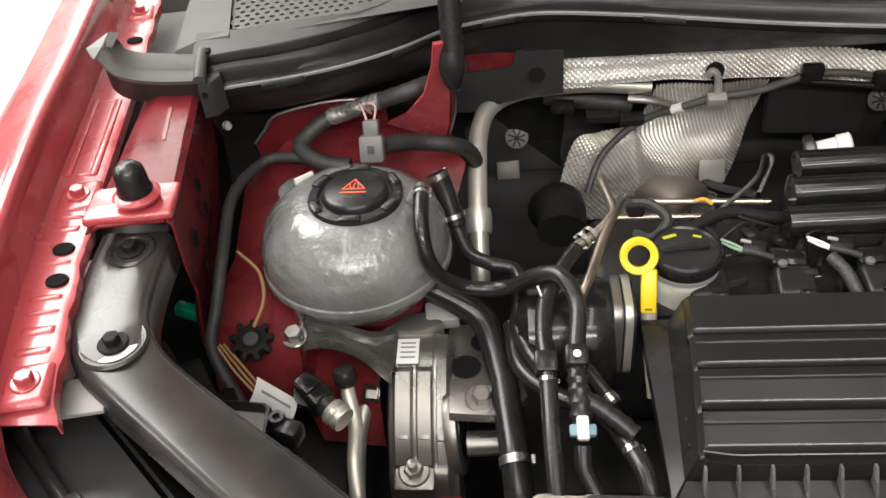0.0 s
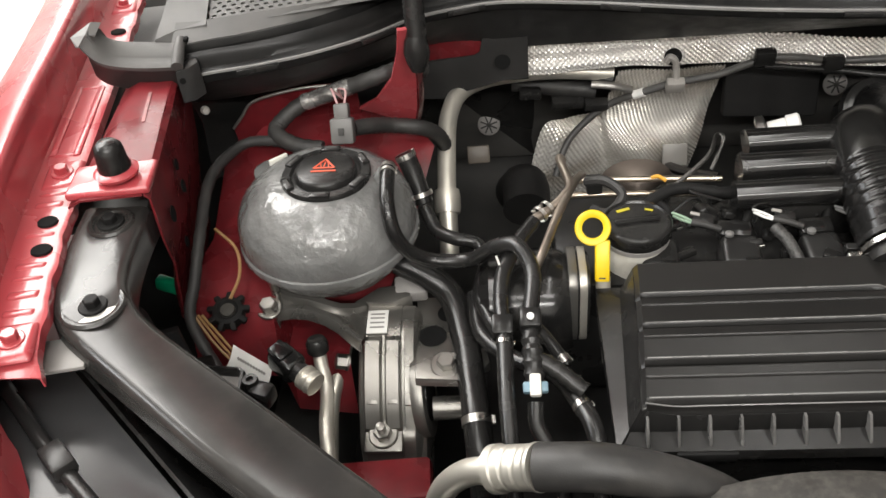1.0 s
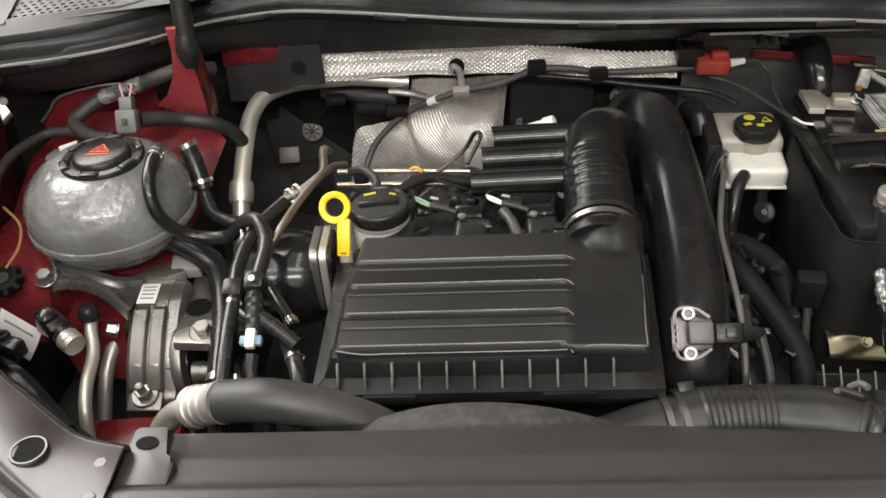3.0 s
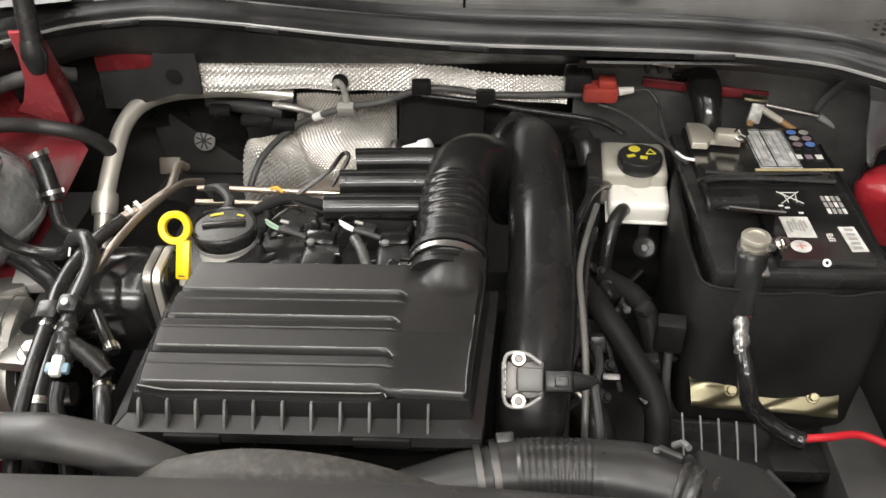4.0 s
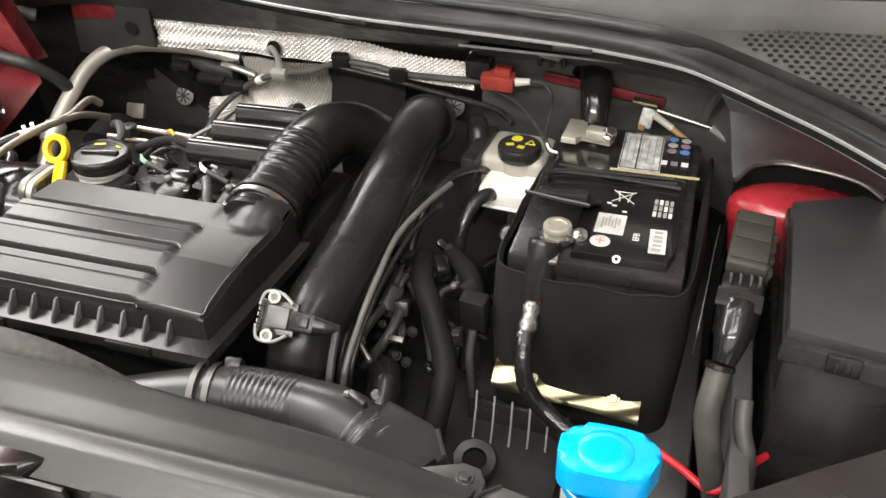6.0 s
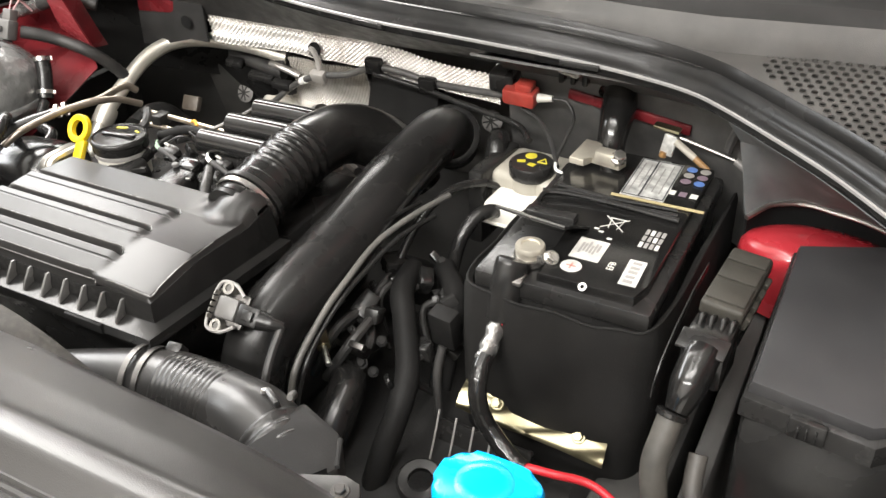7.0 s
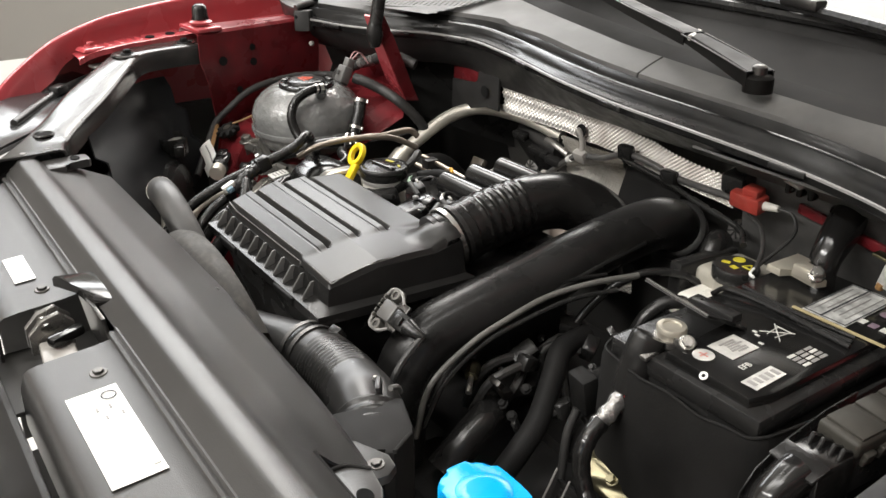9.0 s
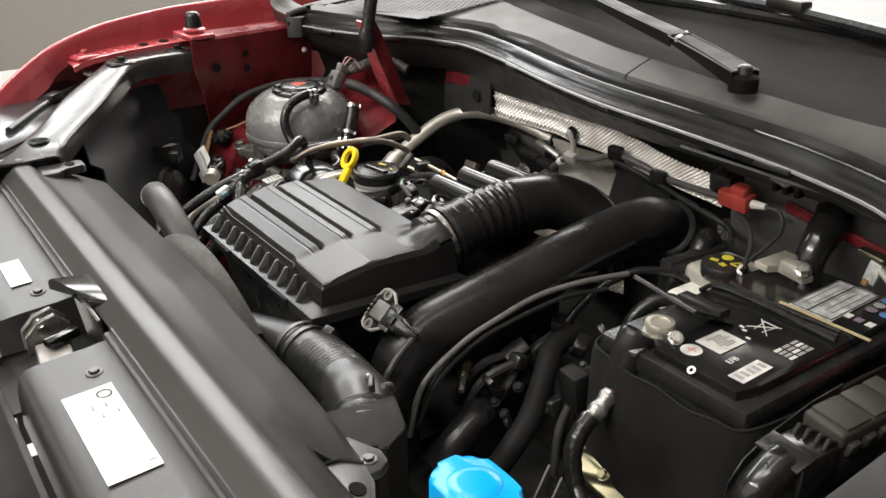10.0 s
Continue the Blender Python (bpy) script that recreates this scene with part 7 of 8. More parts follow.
part("shroud_rim", sheet(rows, 0.003), surface("dusty_shroud", (0.035, 0.033, 0.030), 0.6, dust=0.35, dust_col=(0.13, 0.12, 0.105), grain=330, bump=0.5, fine=300, spec=0.25), shroud)
part("radiator_top", block((0.66, 0.06, 0.30), pose(0.27, 0.14, 0.70), 0.008), DARK, shroud)

# ---- brake fluid reservoir ----
DIM_PL = surface("dim_translucent_plastic", (0.36, 0.34, 0.29), 0.4, vary=0.15, bump=0.1, dust=0.15, sss=0.1)
brake = thing("brake_fluid_reservoir", (0.57, 0.71, 0.75), "white plastic brake fluid reservoir with a black cap", "reservoir")
part("far_chamber", block((0.085, 0.080, 0.055), pose(0.572, 0.735, 0.838, 0, 0, -4), 0.010, 3), DIM_PL, brake, "yellowed rear chamber")
part("near_chamber", block((0.074, 0.058, 0.030), pose(0.575, 0.684, 0.830, 3, 0, -4), 0.008, 3), WHITE_PL, brake)
part("seam", block((0.079, 0.063, 0.003), pose(0.575, 0.684, 0.819, 3, 0, -4), 0.001), WHITE_PL, brake)
part("filler_neck", lathe([(0.024, -0.016), (0.024, 0.004)], pose(0.577, 0.713, 0.860), 28), DIM_PL, brake)
bc = pose(0.577, 0.713, 0.862)
part("cap", lathe([(0.0260, 0), (0.0275, 0.003), (0.0278, 0.015), (0.0265, 0.0175), (0.0, 0.018)], bc, 36), BLACK, brake, "black screw cap with yellow symbols")
part("cap_symbol", lathe([(0.0001, 0), (0.0075, 0), (0.0072, 0.0005)], bc @ pose(-0.006, 0.013, 0.0182), 20), YELLOW_INK, brake)
part("cap_symbol", block((0.010, 0.006, 0.0006), bc @ pose(-0.012, -0.004, 0.0183, 0, 0, 20), 0), YELLOW_INK, brake)
part("cap_symbol", block((0.009, 0.007, 0.0006), bc @ pose(0.003, -0.008, 0.0183, 0, 0, -10), 0), YELLOW_INK, brake)
tb = bmesh.new()
for a, b in (((-0.006, -0.005), (0.0, 0.006)), ((0.0, 0.006), (0.006, -0.005)), ((0.006, -0.005), (-0.006, -0.005))):
    tube([bc @ Vector((0.013 + a[0], 0.006 + a[1], 0.0184)), bc @ Vector((0.013 + b[0], 0.006 + b[1], 0.0184))], 0.0008, 6, 1, bm=tb)
part("cap_triangle", tb, YELLOW_INK, brake)
part("side_shell", block((0.02, 0.10, 0.10), pose(0.522, 0.725, 0.82, 0, 0, -4), 0.004), BLACK, brake)
part("supply_hose", tube([(0.540, 0.700, 0.842), (0.528, 0.678, 0.856), (0.508, 0.640, 0.862), (0.492, 0.60, 0.848), (0.485, 0.56, 0.82), (0.483, 0.52, 0.78)], 0.0052, 12, 8), RUBBER, brake)
part("feed_hose", tube([(0.556, 0.662, 0.832), (0.550, 0.648, 0.838), (0.540, 0.630, 0.834), (0.532, 0.610, 0.815), (0.528, 0.595, 0.78), (0.526, 0.58, 0.74)], 0.0085, 14, 8), RUBBER, brake)
fb = thing("reservoir_bracket", (0.583, 0.645, 0.77), "grey round bracket eye below the reservoir", "bracket")
fbm = towards((0.583, 0.645, 0.786), (0.05, -0.75, 0.65))
part("eye", lathe([(0.0045, -0.006), (0.0045, 0.005), (0.0115, 0.006), (0.0145, 0.004), (0.0145, -0.006)], fbm, 28, cap=False), BLACK_SATIN, fb)
part("eye_screw", lathe([(0.0001, 0.003), (0.0045, 0.003), (0.0045, 0.0)], fbm, 6), DARK_STEEL, fb)
part("stem", block((0.014, 0.008, 0.034), pose(0.582, 0.662, 0.808, -14, 0, 0), 0.003), BLACK_SATIN, fb)

# bulkhead cable with its clips
cab = thing("bulkhead_cable", (0.3, 0.82, 0.85), "grey-black cable clipped along the foil to a red connector", "cable")
part("cable", tube([(0.044, 0.815, 0.755), (0.055, 0.832, 0.782), (0.068, 0.842, 0.802), (0.096, 0.850, 0.828), (0.125, 0.846, 0.850), (0.154, 0.833, 0.868), (0.195, 0.823, 0.886), (0.247, 0.815, 0.899), (0.300, 0.808, 0.921), (0.345, 0.809, 0.920), (0.385, 0.812, 0.912), (0.44, 0.806, 0.914), (0.515, 0.798, 0.920)], 0.0048, 10, 8), surface("grey_cable", (0.05, 0.05, 0.05), 0.5, dust=0.2), cab)
part("second_cable", tube([(0.300, 0.804, 0.914), (0.385, 0.804, 0.903), (0.43, 0.798, 0.898), (0.475, 0.79, 0.895), (0.53, 0.775, 0.893), (0.56, 0.745, 0.890)], 0.0042, 10, 8), BLACK, cab)
part("cable_marker", tube([(0.148, 0.836, 0.864), (0.160, 0.831, 0.871)], 0.0062, 10, 2), PAPER, cab, "white tape marker")
part("white_clip", block((0.023, 0.012, 0.018), pose(0.196, 0.816, 0.887, 25, 0, 0), 0.002), PALE_PL, cab)
part("clip_hook", tube([(0.197, 0.818, 0.896), (0.196, 0.818, 0.910), (0.193, 0.816, 0.922), (0.187, 0.816, 0.927), (0.183, 0.818, 0.920)], 0.0046, 8, 5), PALE_PL, cab)
part("clip_hole", lathe([(0.0001, 0), (0.011, 0), (0.011, 0.001)], towards((0.191, 0.8185, 0.926), (0, -1, 0.2)), 18), VOID, cab)
for x, z in ((0.300, 0.924), (0.384, 0.910)):
    part("black_clip", block((0.026, 0.014, 0.024), pose(x, 0.806, z, 10, 0, 0), 0.004), BLACK, cab)
rc = thing("red_connector", (0.53, 0.79, 0.92), "orange-red plastic cable connector", "connector")
part("housing", block((0.044, 0.024, 0.022), pose(0.530, 0.785, 0.930, 10, 2, 0), 0.004), RED_PL, rc)
part("latch", block((0.022, 0.018, 0.010), pose(0.537, 0.782, 0.945, 10, 2, 0), 0.002), RED_PL, rc)
part("black_socket", block((0.035, 0.03, 0.028), pose(0.502, 0.798, 0.942, 10, 2, 0), 0.005), BLACK, rc)
part("white_nose", tube([(0.553, 0.785, 0.930), (0.572, 0.786, 0.932)], 0.006, 10, 3, lambda s: 1 - 0.3 * s), WHITE_PL, rc)
part("lead", tube([(0.570, 0.786, 0.932), (0.590, 0.788, 0.930), (0.604, 0.778, 0.915), (0.606, 0.75, 0.902), (0.612, 0.70, 0.893), (0.626, 0.672, 0.892)], 0.0022, 8, 8), TAPE, rc)
part("lead", tube([(0.53, 0.79, 0.910), (0.56, 0.775, 0.905), (0.59, 0.74, 0.897), (0.618, 0.690, 0.893)], 0.003, 8, 8), TAPE, rc)
part("lead_tip", tube([(0.615, 0.692, 0.896), (0.622, 0.676, 0.897), (0.632, 0.668, 0.899)], 0.0018, 6, 4), PAPER, rc)

# ---- battery ----
MUTED_INK = surface("faded_violet_print", (0.18, 0.13, 0.16), 0.6, vary=0.3, bump=0)
bat = thing("car_battery", (0.708, 0.61, 0.70), "black car battery with white labels and clamped terminals", "battery")
part("case", block((0.170, 0.285, 0.185), pose(0.708, 0.612, 0.787), 0.006), BLACK, bat)
part("lid_rim", block((0.178, 0.292, 0.022), pose(0.708, 0.612, 0.876), 0.005), BLACK, bat)
part("lid_top", prism([(0.683, 0.474), (0.778, 0.474), (0.785, 0.50), (0.785, 0.752), (0.632, 0.752), (0.632, 0.574), (0.683, 0.574)], 0.885, 0.8975, 0.003), BLACK_GLOSS, bat)
part("lid_lip", prism([(0.630, 0.565), (0.684, 0.568), (0.684, 0.583), (0.630, 0.580)], 0.884, 0.905, 0.002), BLACK, bat)
part("terminal_flap", sheet([[Vector((0.634, 0.562, 0.902)), Vector((0.631, 0.528, 0.926)), Vector((0.629, 0.498, 0.945))], [Vector((0.667, 0.565, 0.902)), Vector((0.663, 0.536, 0.918)), Vector((0.661, 0.507, 0.9355))], [Vector((0.702, 0.568, 0.901)), Vector((0.697, 0.544, 0.914)), Vector((0.693, 0.516, 0.927))]], 0.003), BLACK_GLOSS, bat, "black terminal cover flap folded up")
part("flap_edge", tube([(0.629, 0.498, 0.945), (0.661, 0.507, 0.9355), (0.693, 0.516, 0.927)], 0.0010, 8, 4), PLUG_GREY, bat)
part("lid_groove", tube([(0.628, 0.622, 0.8995), (0.66, 0.632, 0.8995), (0.72, 0.627, 0.8995), (0.775, 0.63, 0.8995)], 0.0022, 8, 6), BLACK, bat)
part("lid_groove", tube([(0.64, 0.640, 0.8995), (0.70, 0.636, 0.8995), (0.772, 0.640, 0.8995)], 0.002, 8, 6), BLACK, bat)
part("handle", tube([(0.632, 0.600, 0.899), (0.64, 0.618, 0.902), (0.70, 0.622, 0.902), (0.78, 0.618, 0.901)], 0.0028, 8, 6), BLACK, bat)
Z = 0.8985
part("square_label", block((0.030, 0.038, 0.0006), pose(0.715, 0.531, Z), 0), FADED_PAPER, bat, "white square paper label")
for k in range(6):
    part("label_print", block((0.0022, 0.020 - 0.006 * (k % 2), 0.0004), pose(0.7065 + 0.0034 * k, 0.531 + 0.002 * (k % 3), Z + 0.0005), 0), GREY_PL, bat)
part("terminal_mark", lathe([(0.0001, 0), (0.0105, 0), (0.0103, 0.0006)], pose(0.709, 0.496, Z), 24), FADED_PAPER, bat, "white round plus mark")
part("plus", block((0.010, 0.0018, 0.0004), pose(0.709, 0.496, Z + 0.0008), 0), FADED_RED, bat)
part("plus", block((0.0018, 0.010, 0.0004), pose(0.709, 0.496, Z + 0.0008), 0), FADED_RED, bat)
part("plate_label", block((0.017, 0.044, 0.0006), pose(0.7655, 0.510, Z, 0, 0, 2), 0), FADED_PAPER, bat, "white label with a maker's mark as dark bars")
for k in range(5):
    part("mark_bar", block((0.009, 0.0045, 0.0004), pose(0.7655, 0.494 + 0.008 * k, Z + 0.0006), 0), GREY_PL, bat)
part("white_dot", lathe([(0.002, 0), (0.0042, 0), (0.0042, 0.001), (0.002, 0.001)], towards((0.729, 0.4735, 0.8945), (0, -0.6, 0.8)), 16, cap=False), PAPER, bat)
for r in range(4):
    for c in range(3):
        part("print_bar", block((0.0038, 0.010, 0.0004), pose(0.757 + 0.0055 * r, 0.562 + 0.0125 * c, Z, 0, 0, 0), 0), GREY_PL if (r + c) % 3 else LIGHT_INK, bat)
fc = bpy.data.curves.new("efb", "FONT")
fc.body, fc.size, fc.extrude, fc.align_x, fc.align_y = "EFB", 0.0095, 0.0002, "CENTER", "CENTER"
ft = bpy.data.objects.new("efb_text", fc)
scene.collection.objects.link(ft)
bpy.context.view_layer.update()
tme = bpy.data.meshes.new_from_object(ft.evaluated_get(bpy.context.evaluated_depsgraph_get()))
bpy.data.objects.remove(ft)
tbm = bmesh.new()
tbm.from_mesh(tme)
tbm.transform(pose(0.744, 0.512, Z + 0.0004, 0, 0, 90))
part("battery_type_letters", tbm, LIGHT_INK, bat, "pale letters EFB", smooth=0)
bin_bm = bmesh.new()
for a, b in (((-0.012, 0.012), (0.012, -0.012)), ((-0.012, -0.012), (0.012, 0.012)), ((-0.008, 0.010), (0.010, 0.010)), ((-0.006, 0.010), (-0.004, -0.010)), ((0.008, 0.010), (0.005, -0.010))):
    tube([(0.722 + a[0], 0.588 + a[1], Z + 0.0003), (0.722 + b[0], 0.588 + b[1], Z + 0.0003)], 0.0006, 6, 1, bm=bin_bm)
part("recycling_symbol", bin_bm, LIGHT_INK, bat, "pale crossed-out bin symbol")
for dx, dy in ((-0.014, 0.0), (-0.008, -0.004), (0.004, -0.014)):
    part("print_bar", block((0.005, 0.003, 0.0004), pose(0.722 + dx, 0.572 + dy, Z), 0), LIGHT_INK, bat)
part("silver_label", block((0.048, 0.092, 0.0006), pose(0.729, 0.697, Z + 0.0003, 0, 0, 1), 0), SILVER_LABEL, bat, "scuffed silver warning label")
for k in range(5):
    part("label_line", block((0.0012, 0.070 - 0.012 * (k % 2), 0.0004), pose(0.712 + 0.008 * k, 0.697 + 0.004 * (k % 3), Z + 0.001, 0, 0, 1), 0), GREY_PL, bat)
part("label_split", block((0.0016, 0.090, 0.0005), pose(0.725, 0.697, Z + 0.0011, 0, 0, 1), 0), INK, bat)
for dx, dy, sx, sy in ((-0.0225, 0, 0.0012, 0.088), (0.0225, 0, 0.0012, 0.088), (0, 0.0435, 0.045, 0.0012), (0, -0.0435, 0.045, 0.0012)):
    part("label_frame", block((sx, sy, 0.0004), pose(0.729 + dx, 0.697 + dy, Z + 0.001, 0, 0, 1), 0), INK, bat)
part("label_edge", block((0.100, 0.004, 0.0012), pose(0.748, 0.647, Z + 0.0006, 0, 0, 1), 0), surface("yellowed_edge", (0.40, 0.33, 0.18), 0.5), bat, "yellowed label edge")
for r in range(3):
    for c in range(2):
        part("warning_spot", lathe([(0.0001, 0), (0.006, 0), (0.0058, 0.0005)], pose(0.763 + 0.015 * c, 0.738 - 0.015 * r, Z), 16), (BLUE_INK, PALE_PL, MUTED_INK)[(r + c) % 3], bat)
for k in range(3):
    part("print_bar", block((0.008, 0.010, 0.0004), pose(0.756 + 0.012 * k, 0.678, Z), 0), (LIGHT_INK, MUTED_INK, LIGHT_INK)[k], bat)
BEIGE_STEEL = surface("tinned_lead", (0.60, 0.56, 0.47), 0.40, metal=0.6, vary=0.3, bump=0.3, dust=0.2)
pos = thing("positive_clamp", (0.668, 0.50, 0.88), "zinc battery clamp with a screw on its post", "terminal", "battery clamps")
part("post", lathe([(0.0135, 0.0), (0.0142, 0.004), (0.0140, 0.013), (0.0150, 0.0140), (0.0150, 0.0175), (0.0140, 0.0195), (0.0092, 0.0200), (0.0086, 0.0185), (0.0, 0.0185)], pose(0.664, 0.502, 0.888), 28), BEIGE_STEEL, pos)
part("clamp_ring", lathe([(0.0140, 0.001), (0.0168, 0.001), (0.0168, 0.008), (0.0140, 0.008)], pose(0.664, 0.502, 0.888), 24, cap=False), ALU, pos)
part("clamp_ear", block((0.020, 0.014, 0.010), pose(0.683, 0.500, 0.897), 0.002), ALU, pos)
hex_bolt("clamp_screw", (0.688, 0.497, 0.901), (0.5, -0.5, 0.7), 0.006, pos, STEEL, 1.3)
part("lug", block((0.024, 0.035, 0.006), pose(0.660, 0.478, 0.889, 12, 0, 0), 0.002), ALU, pos)
neg = thing("negative_clamp", (0.665, 0.705, 0.89), "zinc battery clamp with a flat sensor plate", "terminal", "battery clamps")
part("plate", prism([(0.632, 0.690), (0.650, 0.688), (0.656, 0.70), (0.69, 0.694), (0.694, 0.708), (0.660, 0.715), (0.656, 0.74), (0.634, 0.742)], 0.902, 0.910, 0.002), BEIGE_STEEL, neg)
part("clamp_block", block((0.028, 0.018, 0.014), pose(0.675, 0.700, 0.914, 0, 0, -8), 0.003), BEIGE_STEEL, neg)
hex_bolt("clamp_screw", (0.688, 0.696, 0.916), (0.3, -0.4, 0.8), 0.0075, neg, STEEL, 1.2)
wrap = thing("battery_wrap", (0.71, 0.60, 0.70), "black felt insulation wrap round the battery", "cover")
rows = []
loop = spline([(0.618, 0.69, 0), (0.612, 0.64, 0), (0.608, 0.58, 0), (0.606, 0.50, 0), (0.614, 0.466, 0), (0.650, 0.455, 0), (0.71, 0.452, 0), (0.765, 0.453, 0), (0.795, 0.464, 0), (0.806, 0.50, 0), (0.810, 0.60, 0), (0.812, 0.76, 0)], 5)
c0 = Vector((0.705, 0.61, 0))
for i, p in enumerate(loop):
    o = (p - c0).normalized()
    w = 0.002 * math.sin(i * 0.9)
    rows.append([Vector((p.x - o.x * 0.006, p.y - o.y * 0.006, 0.868 + w)), Vector((p.x, p.y, 0.872 + w)), Vector((p.x + o.x * 0.004, p.y + o.y * 0.003, 0.862)), Vector((p.x + o.x * (0.007 + w), p.y + o.y * (0.005 + w), 0.80)), Vector((p.x + o.x * 0.004, p.y + o.y * 0.002, 0.74)), Vector((p.x, p.y, 0.69)), Vector((p.x, p.y, 0.60))])
part("felt", sheet(rows, 0.004), FELT, wrap, smooth=60)
part("hem", tube([r[1] + Vector((0, 0, -0.001)) for r in rows[::3]], 0.0016, 8, 3), FELT, wrap, "stitched upper hem of the wrap")
hold = thing("battery_hold_down", (0.69, 0.455, 0.68), "yellow-zinc pressed steel battery hold-down strip", "bracket")
rows = []
for i in range(49):
    s = i / 48
    x = 0.612 + 0.162 * s
    e = 0.014 * (1 - s)
    row = []
    for j in range(15):
        v = j / 14
        wave = math.sin(2 * math.pi * (1.35 * s + 0.08) + (v - 0.5) * 4.2)
        d = 0.0030 * math.tanh(3.0 * wave) + 0.0022 * math.exp(-((v - 0.28) / 0.10) ** 2) - 0.0035 * (max(0.0, v - 0.92) + max(0.0, 0.06 - v)) / 0.08
        row.append(Vector((x, 0.464 - 0.027 * v - 0.55 * d, 0.734 - 0.022 * v + e + 0.83 * d)))
    rows.append(row)
part("strip", sheet(rows, 0.0015), GOLD, hold, smooth=60)
for x in (0.655, 0.745):
    hex_bolt("strip_bolt", (x, 0.450, 0.727 + 0.014 * (0.774 - x) / 0.162), (0, -0.7, 0.7), 0.0052, hold, GOLD, 1.4)
part("tray", block((0.26, 0.30, 0.02), pose(0.70, 0.55, 0.655), 0.004), BLACK, hold, "black battery tray")
part("tray_front", block((0.115, 0.008, 0.11), pose(0.645, 0.420, 0.650, -18, 0, -2), 0.003), BLACK, hold, "black front wall of the battery tray")
for k in range(5):
    part("tray_rib", tube([(0.600 + 0.020 * k, 0.424, 0.728 - 0.004 * k), (0.602 + 0.020 * k, 0.408, 0.705 - 0.004 * k), (0.603 + 0.020 * k, 0.394, 0.684 - 0.004 * k)], 0.0012, 6, 3), GREY_PL, hold)
ringm = towards((0.617, 0.350, 0.70), (0.1, -0.3, 1))
part("tray_eye", lathe([(0.013, -0.004), (0.013, 0.004), (0.022, 0.005), (0.025, 0.002), (0.025, -0.004)], ringm, 32, cap=False), BLACK_SATIN, hold, "round black eye of the tray")
pc = thing("positive_cable", (0.66, 0.45, 0.70), "black battery cable with silver tape and a red end", "cable")
part("terminal_cover", tube([(0.656, 0.482, 0.899), (0.655, 0.474, 0.884), (0.654, 0.467, 0.862), (0.653, 0.462, 0.842)], 0.0185, 20, 6, lambda q: 0.9 if q < 0.04 else 1.0 - 0.06 * q, flat=0.86), BLACK, pc)
part("taped_end", tube([(0.652, 0.461, 0.845), (0.651, 0.452, 0.832), (0.650, 0.436, 0.818), (0.650, 0.424, 0.811)], 0.0100, 14, 6, lambda q: 1 + 0.10 * math.sin(q * 23), flat=0.8), SILVER_TAPE, pc)
part("red_tip", block((0.0075, 0.005, 0.006), pose(0.6595, 0.4535, 0.8415), 0.002), RED_WIRE, pc)
part("cable", tube([(0.650, 0.430, 0.815), (0.651, 0.416, 0.806), (0.654, 0.404, 0.790), (0.660, 0.400, 0.768), (0.676, 0.395, 0.750), (0.70, 0.385, 0.738), (0.715, 0.38, 0.735)], 0.0095, 14, 8, lambda q: 1 + 0.03 * math.sin(q * 60)), BLACK_GLOSS, pc)
part("red_lead", tube([(0.712, 0.382, 0.737), (0.74, 0.385, 0.737), (0.78, 0.395, 0.73), (0.82, 0.38, 0.722), (0.855, 0.35, 0.73), (0.88, 0.37, 0.75), (0.90, 0.40, 0.74)], 0.0042, 12, 8), RED_WIRE, pc)

# vacuum elbow and bits behind the battery
ve = thing("drain_elbow", (0.66, 0.78, 0.88), "shiny black rubber elbow at the bulkhead", "hose")
part("elbow", tube([(0.663, 0.745, 0.885), (0.662, 0.752, 0.91), (0.660, 0.772, 0.932), (0.655, 0.796, 0.946), (0.645, 0.815, 0.948), (0.62, 0.83, 0.94)], 0.0165, 24, 8, lambda s: 1.0 + 0.28 * math.exp(-((s - 0.5) / 0.22) ** 2)), BLACK_GLOSS, ve)
part("elbow_foot", tube([(0.664, 0.738, 0.884), (0.69, 0.728, 0.886), (0.705, 0.726, 0.885)], 0.010, 12, 4), BLACK, ve)
tc2 = thing("earth_cable_lug", (0.72, 0.78, 0.90), "zinc cable lug with a copper-tipped wire", "terminal")
part("lug", block((0.016, 0.006, 0.026), pose(0.7255, 0.770, 0.908, -8, 8, -6), 0.002), SILVER_LABEL, tc2)
part("lug_plate", block((0.031, 0.014, 0.004), pose(0.7215, 0.771, 0.9285, 0, 6, 0), 0.001), GOLD, tc2)
part("lug_tip", tube([(0.7215, 0.768, 0.900), (0.720, 0.768, 0.893)], 0.0045, 10, 2), COPPER, tc2)
part("lug_wire", tube([(0.733, 0.770, 0.914), (0.744, 0.769, 0.907), (0.758, 0.767, 0.899)], 0.0044, 12, 4), BEIGE_PL, tc2)
part("wire_tip", tube([(0.757, 0.767, 0.8995), (0.776, 0.763, 0.888)], 0.0040, 10, 3), COPPER, tc2, "copper-coloured sleeve of the wire")
part("braid", tube([(0.737, 0.772, 0.919), (0.770, 0.771, 0.912), (0.805, 0.768, 0.905)], 0.0018, 8, 12, lambda s: 1.0 + 0.25 * math.sin(s * 70)), STEEL, tc2)
part("braid_end", tube([(0.804, 0.768, 0.905), (0.826, 0.762, 0.894)], 0.0048, 12, 3), GREY_PL, tc2)

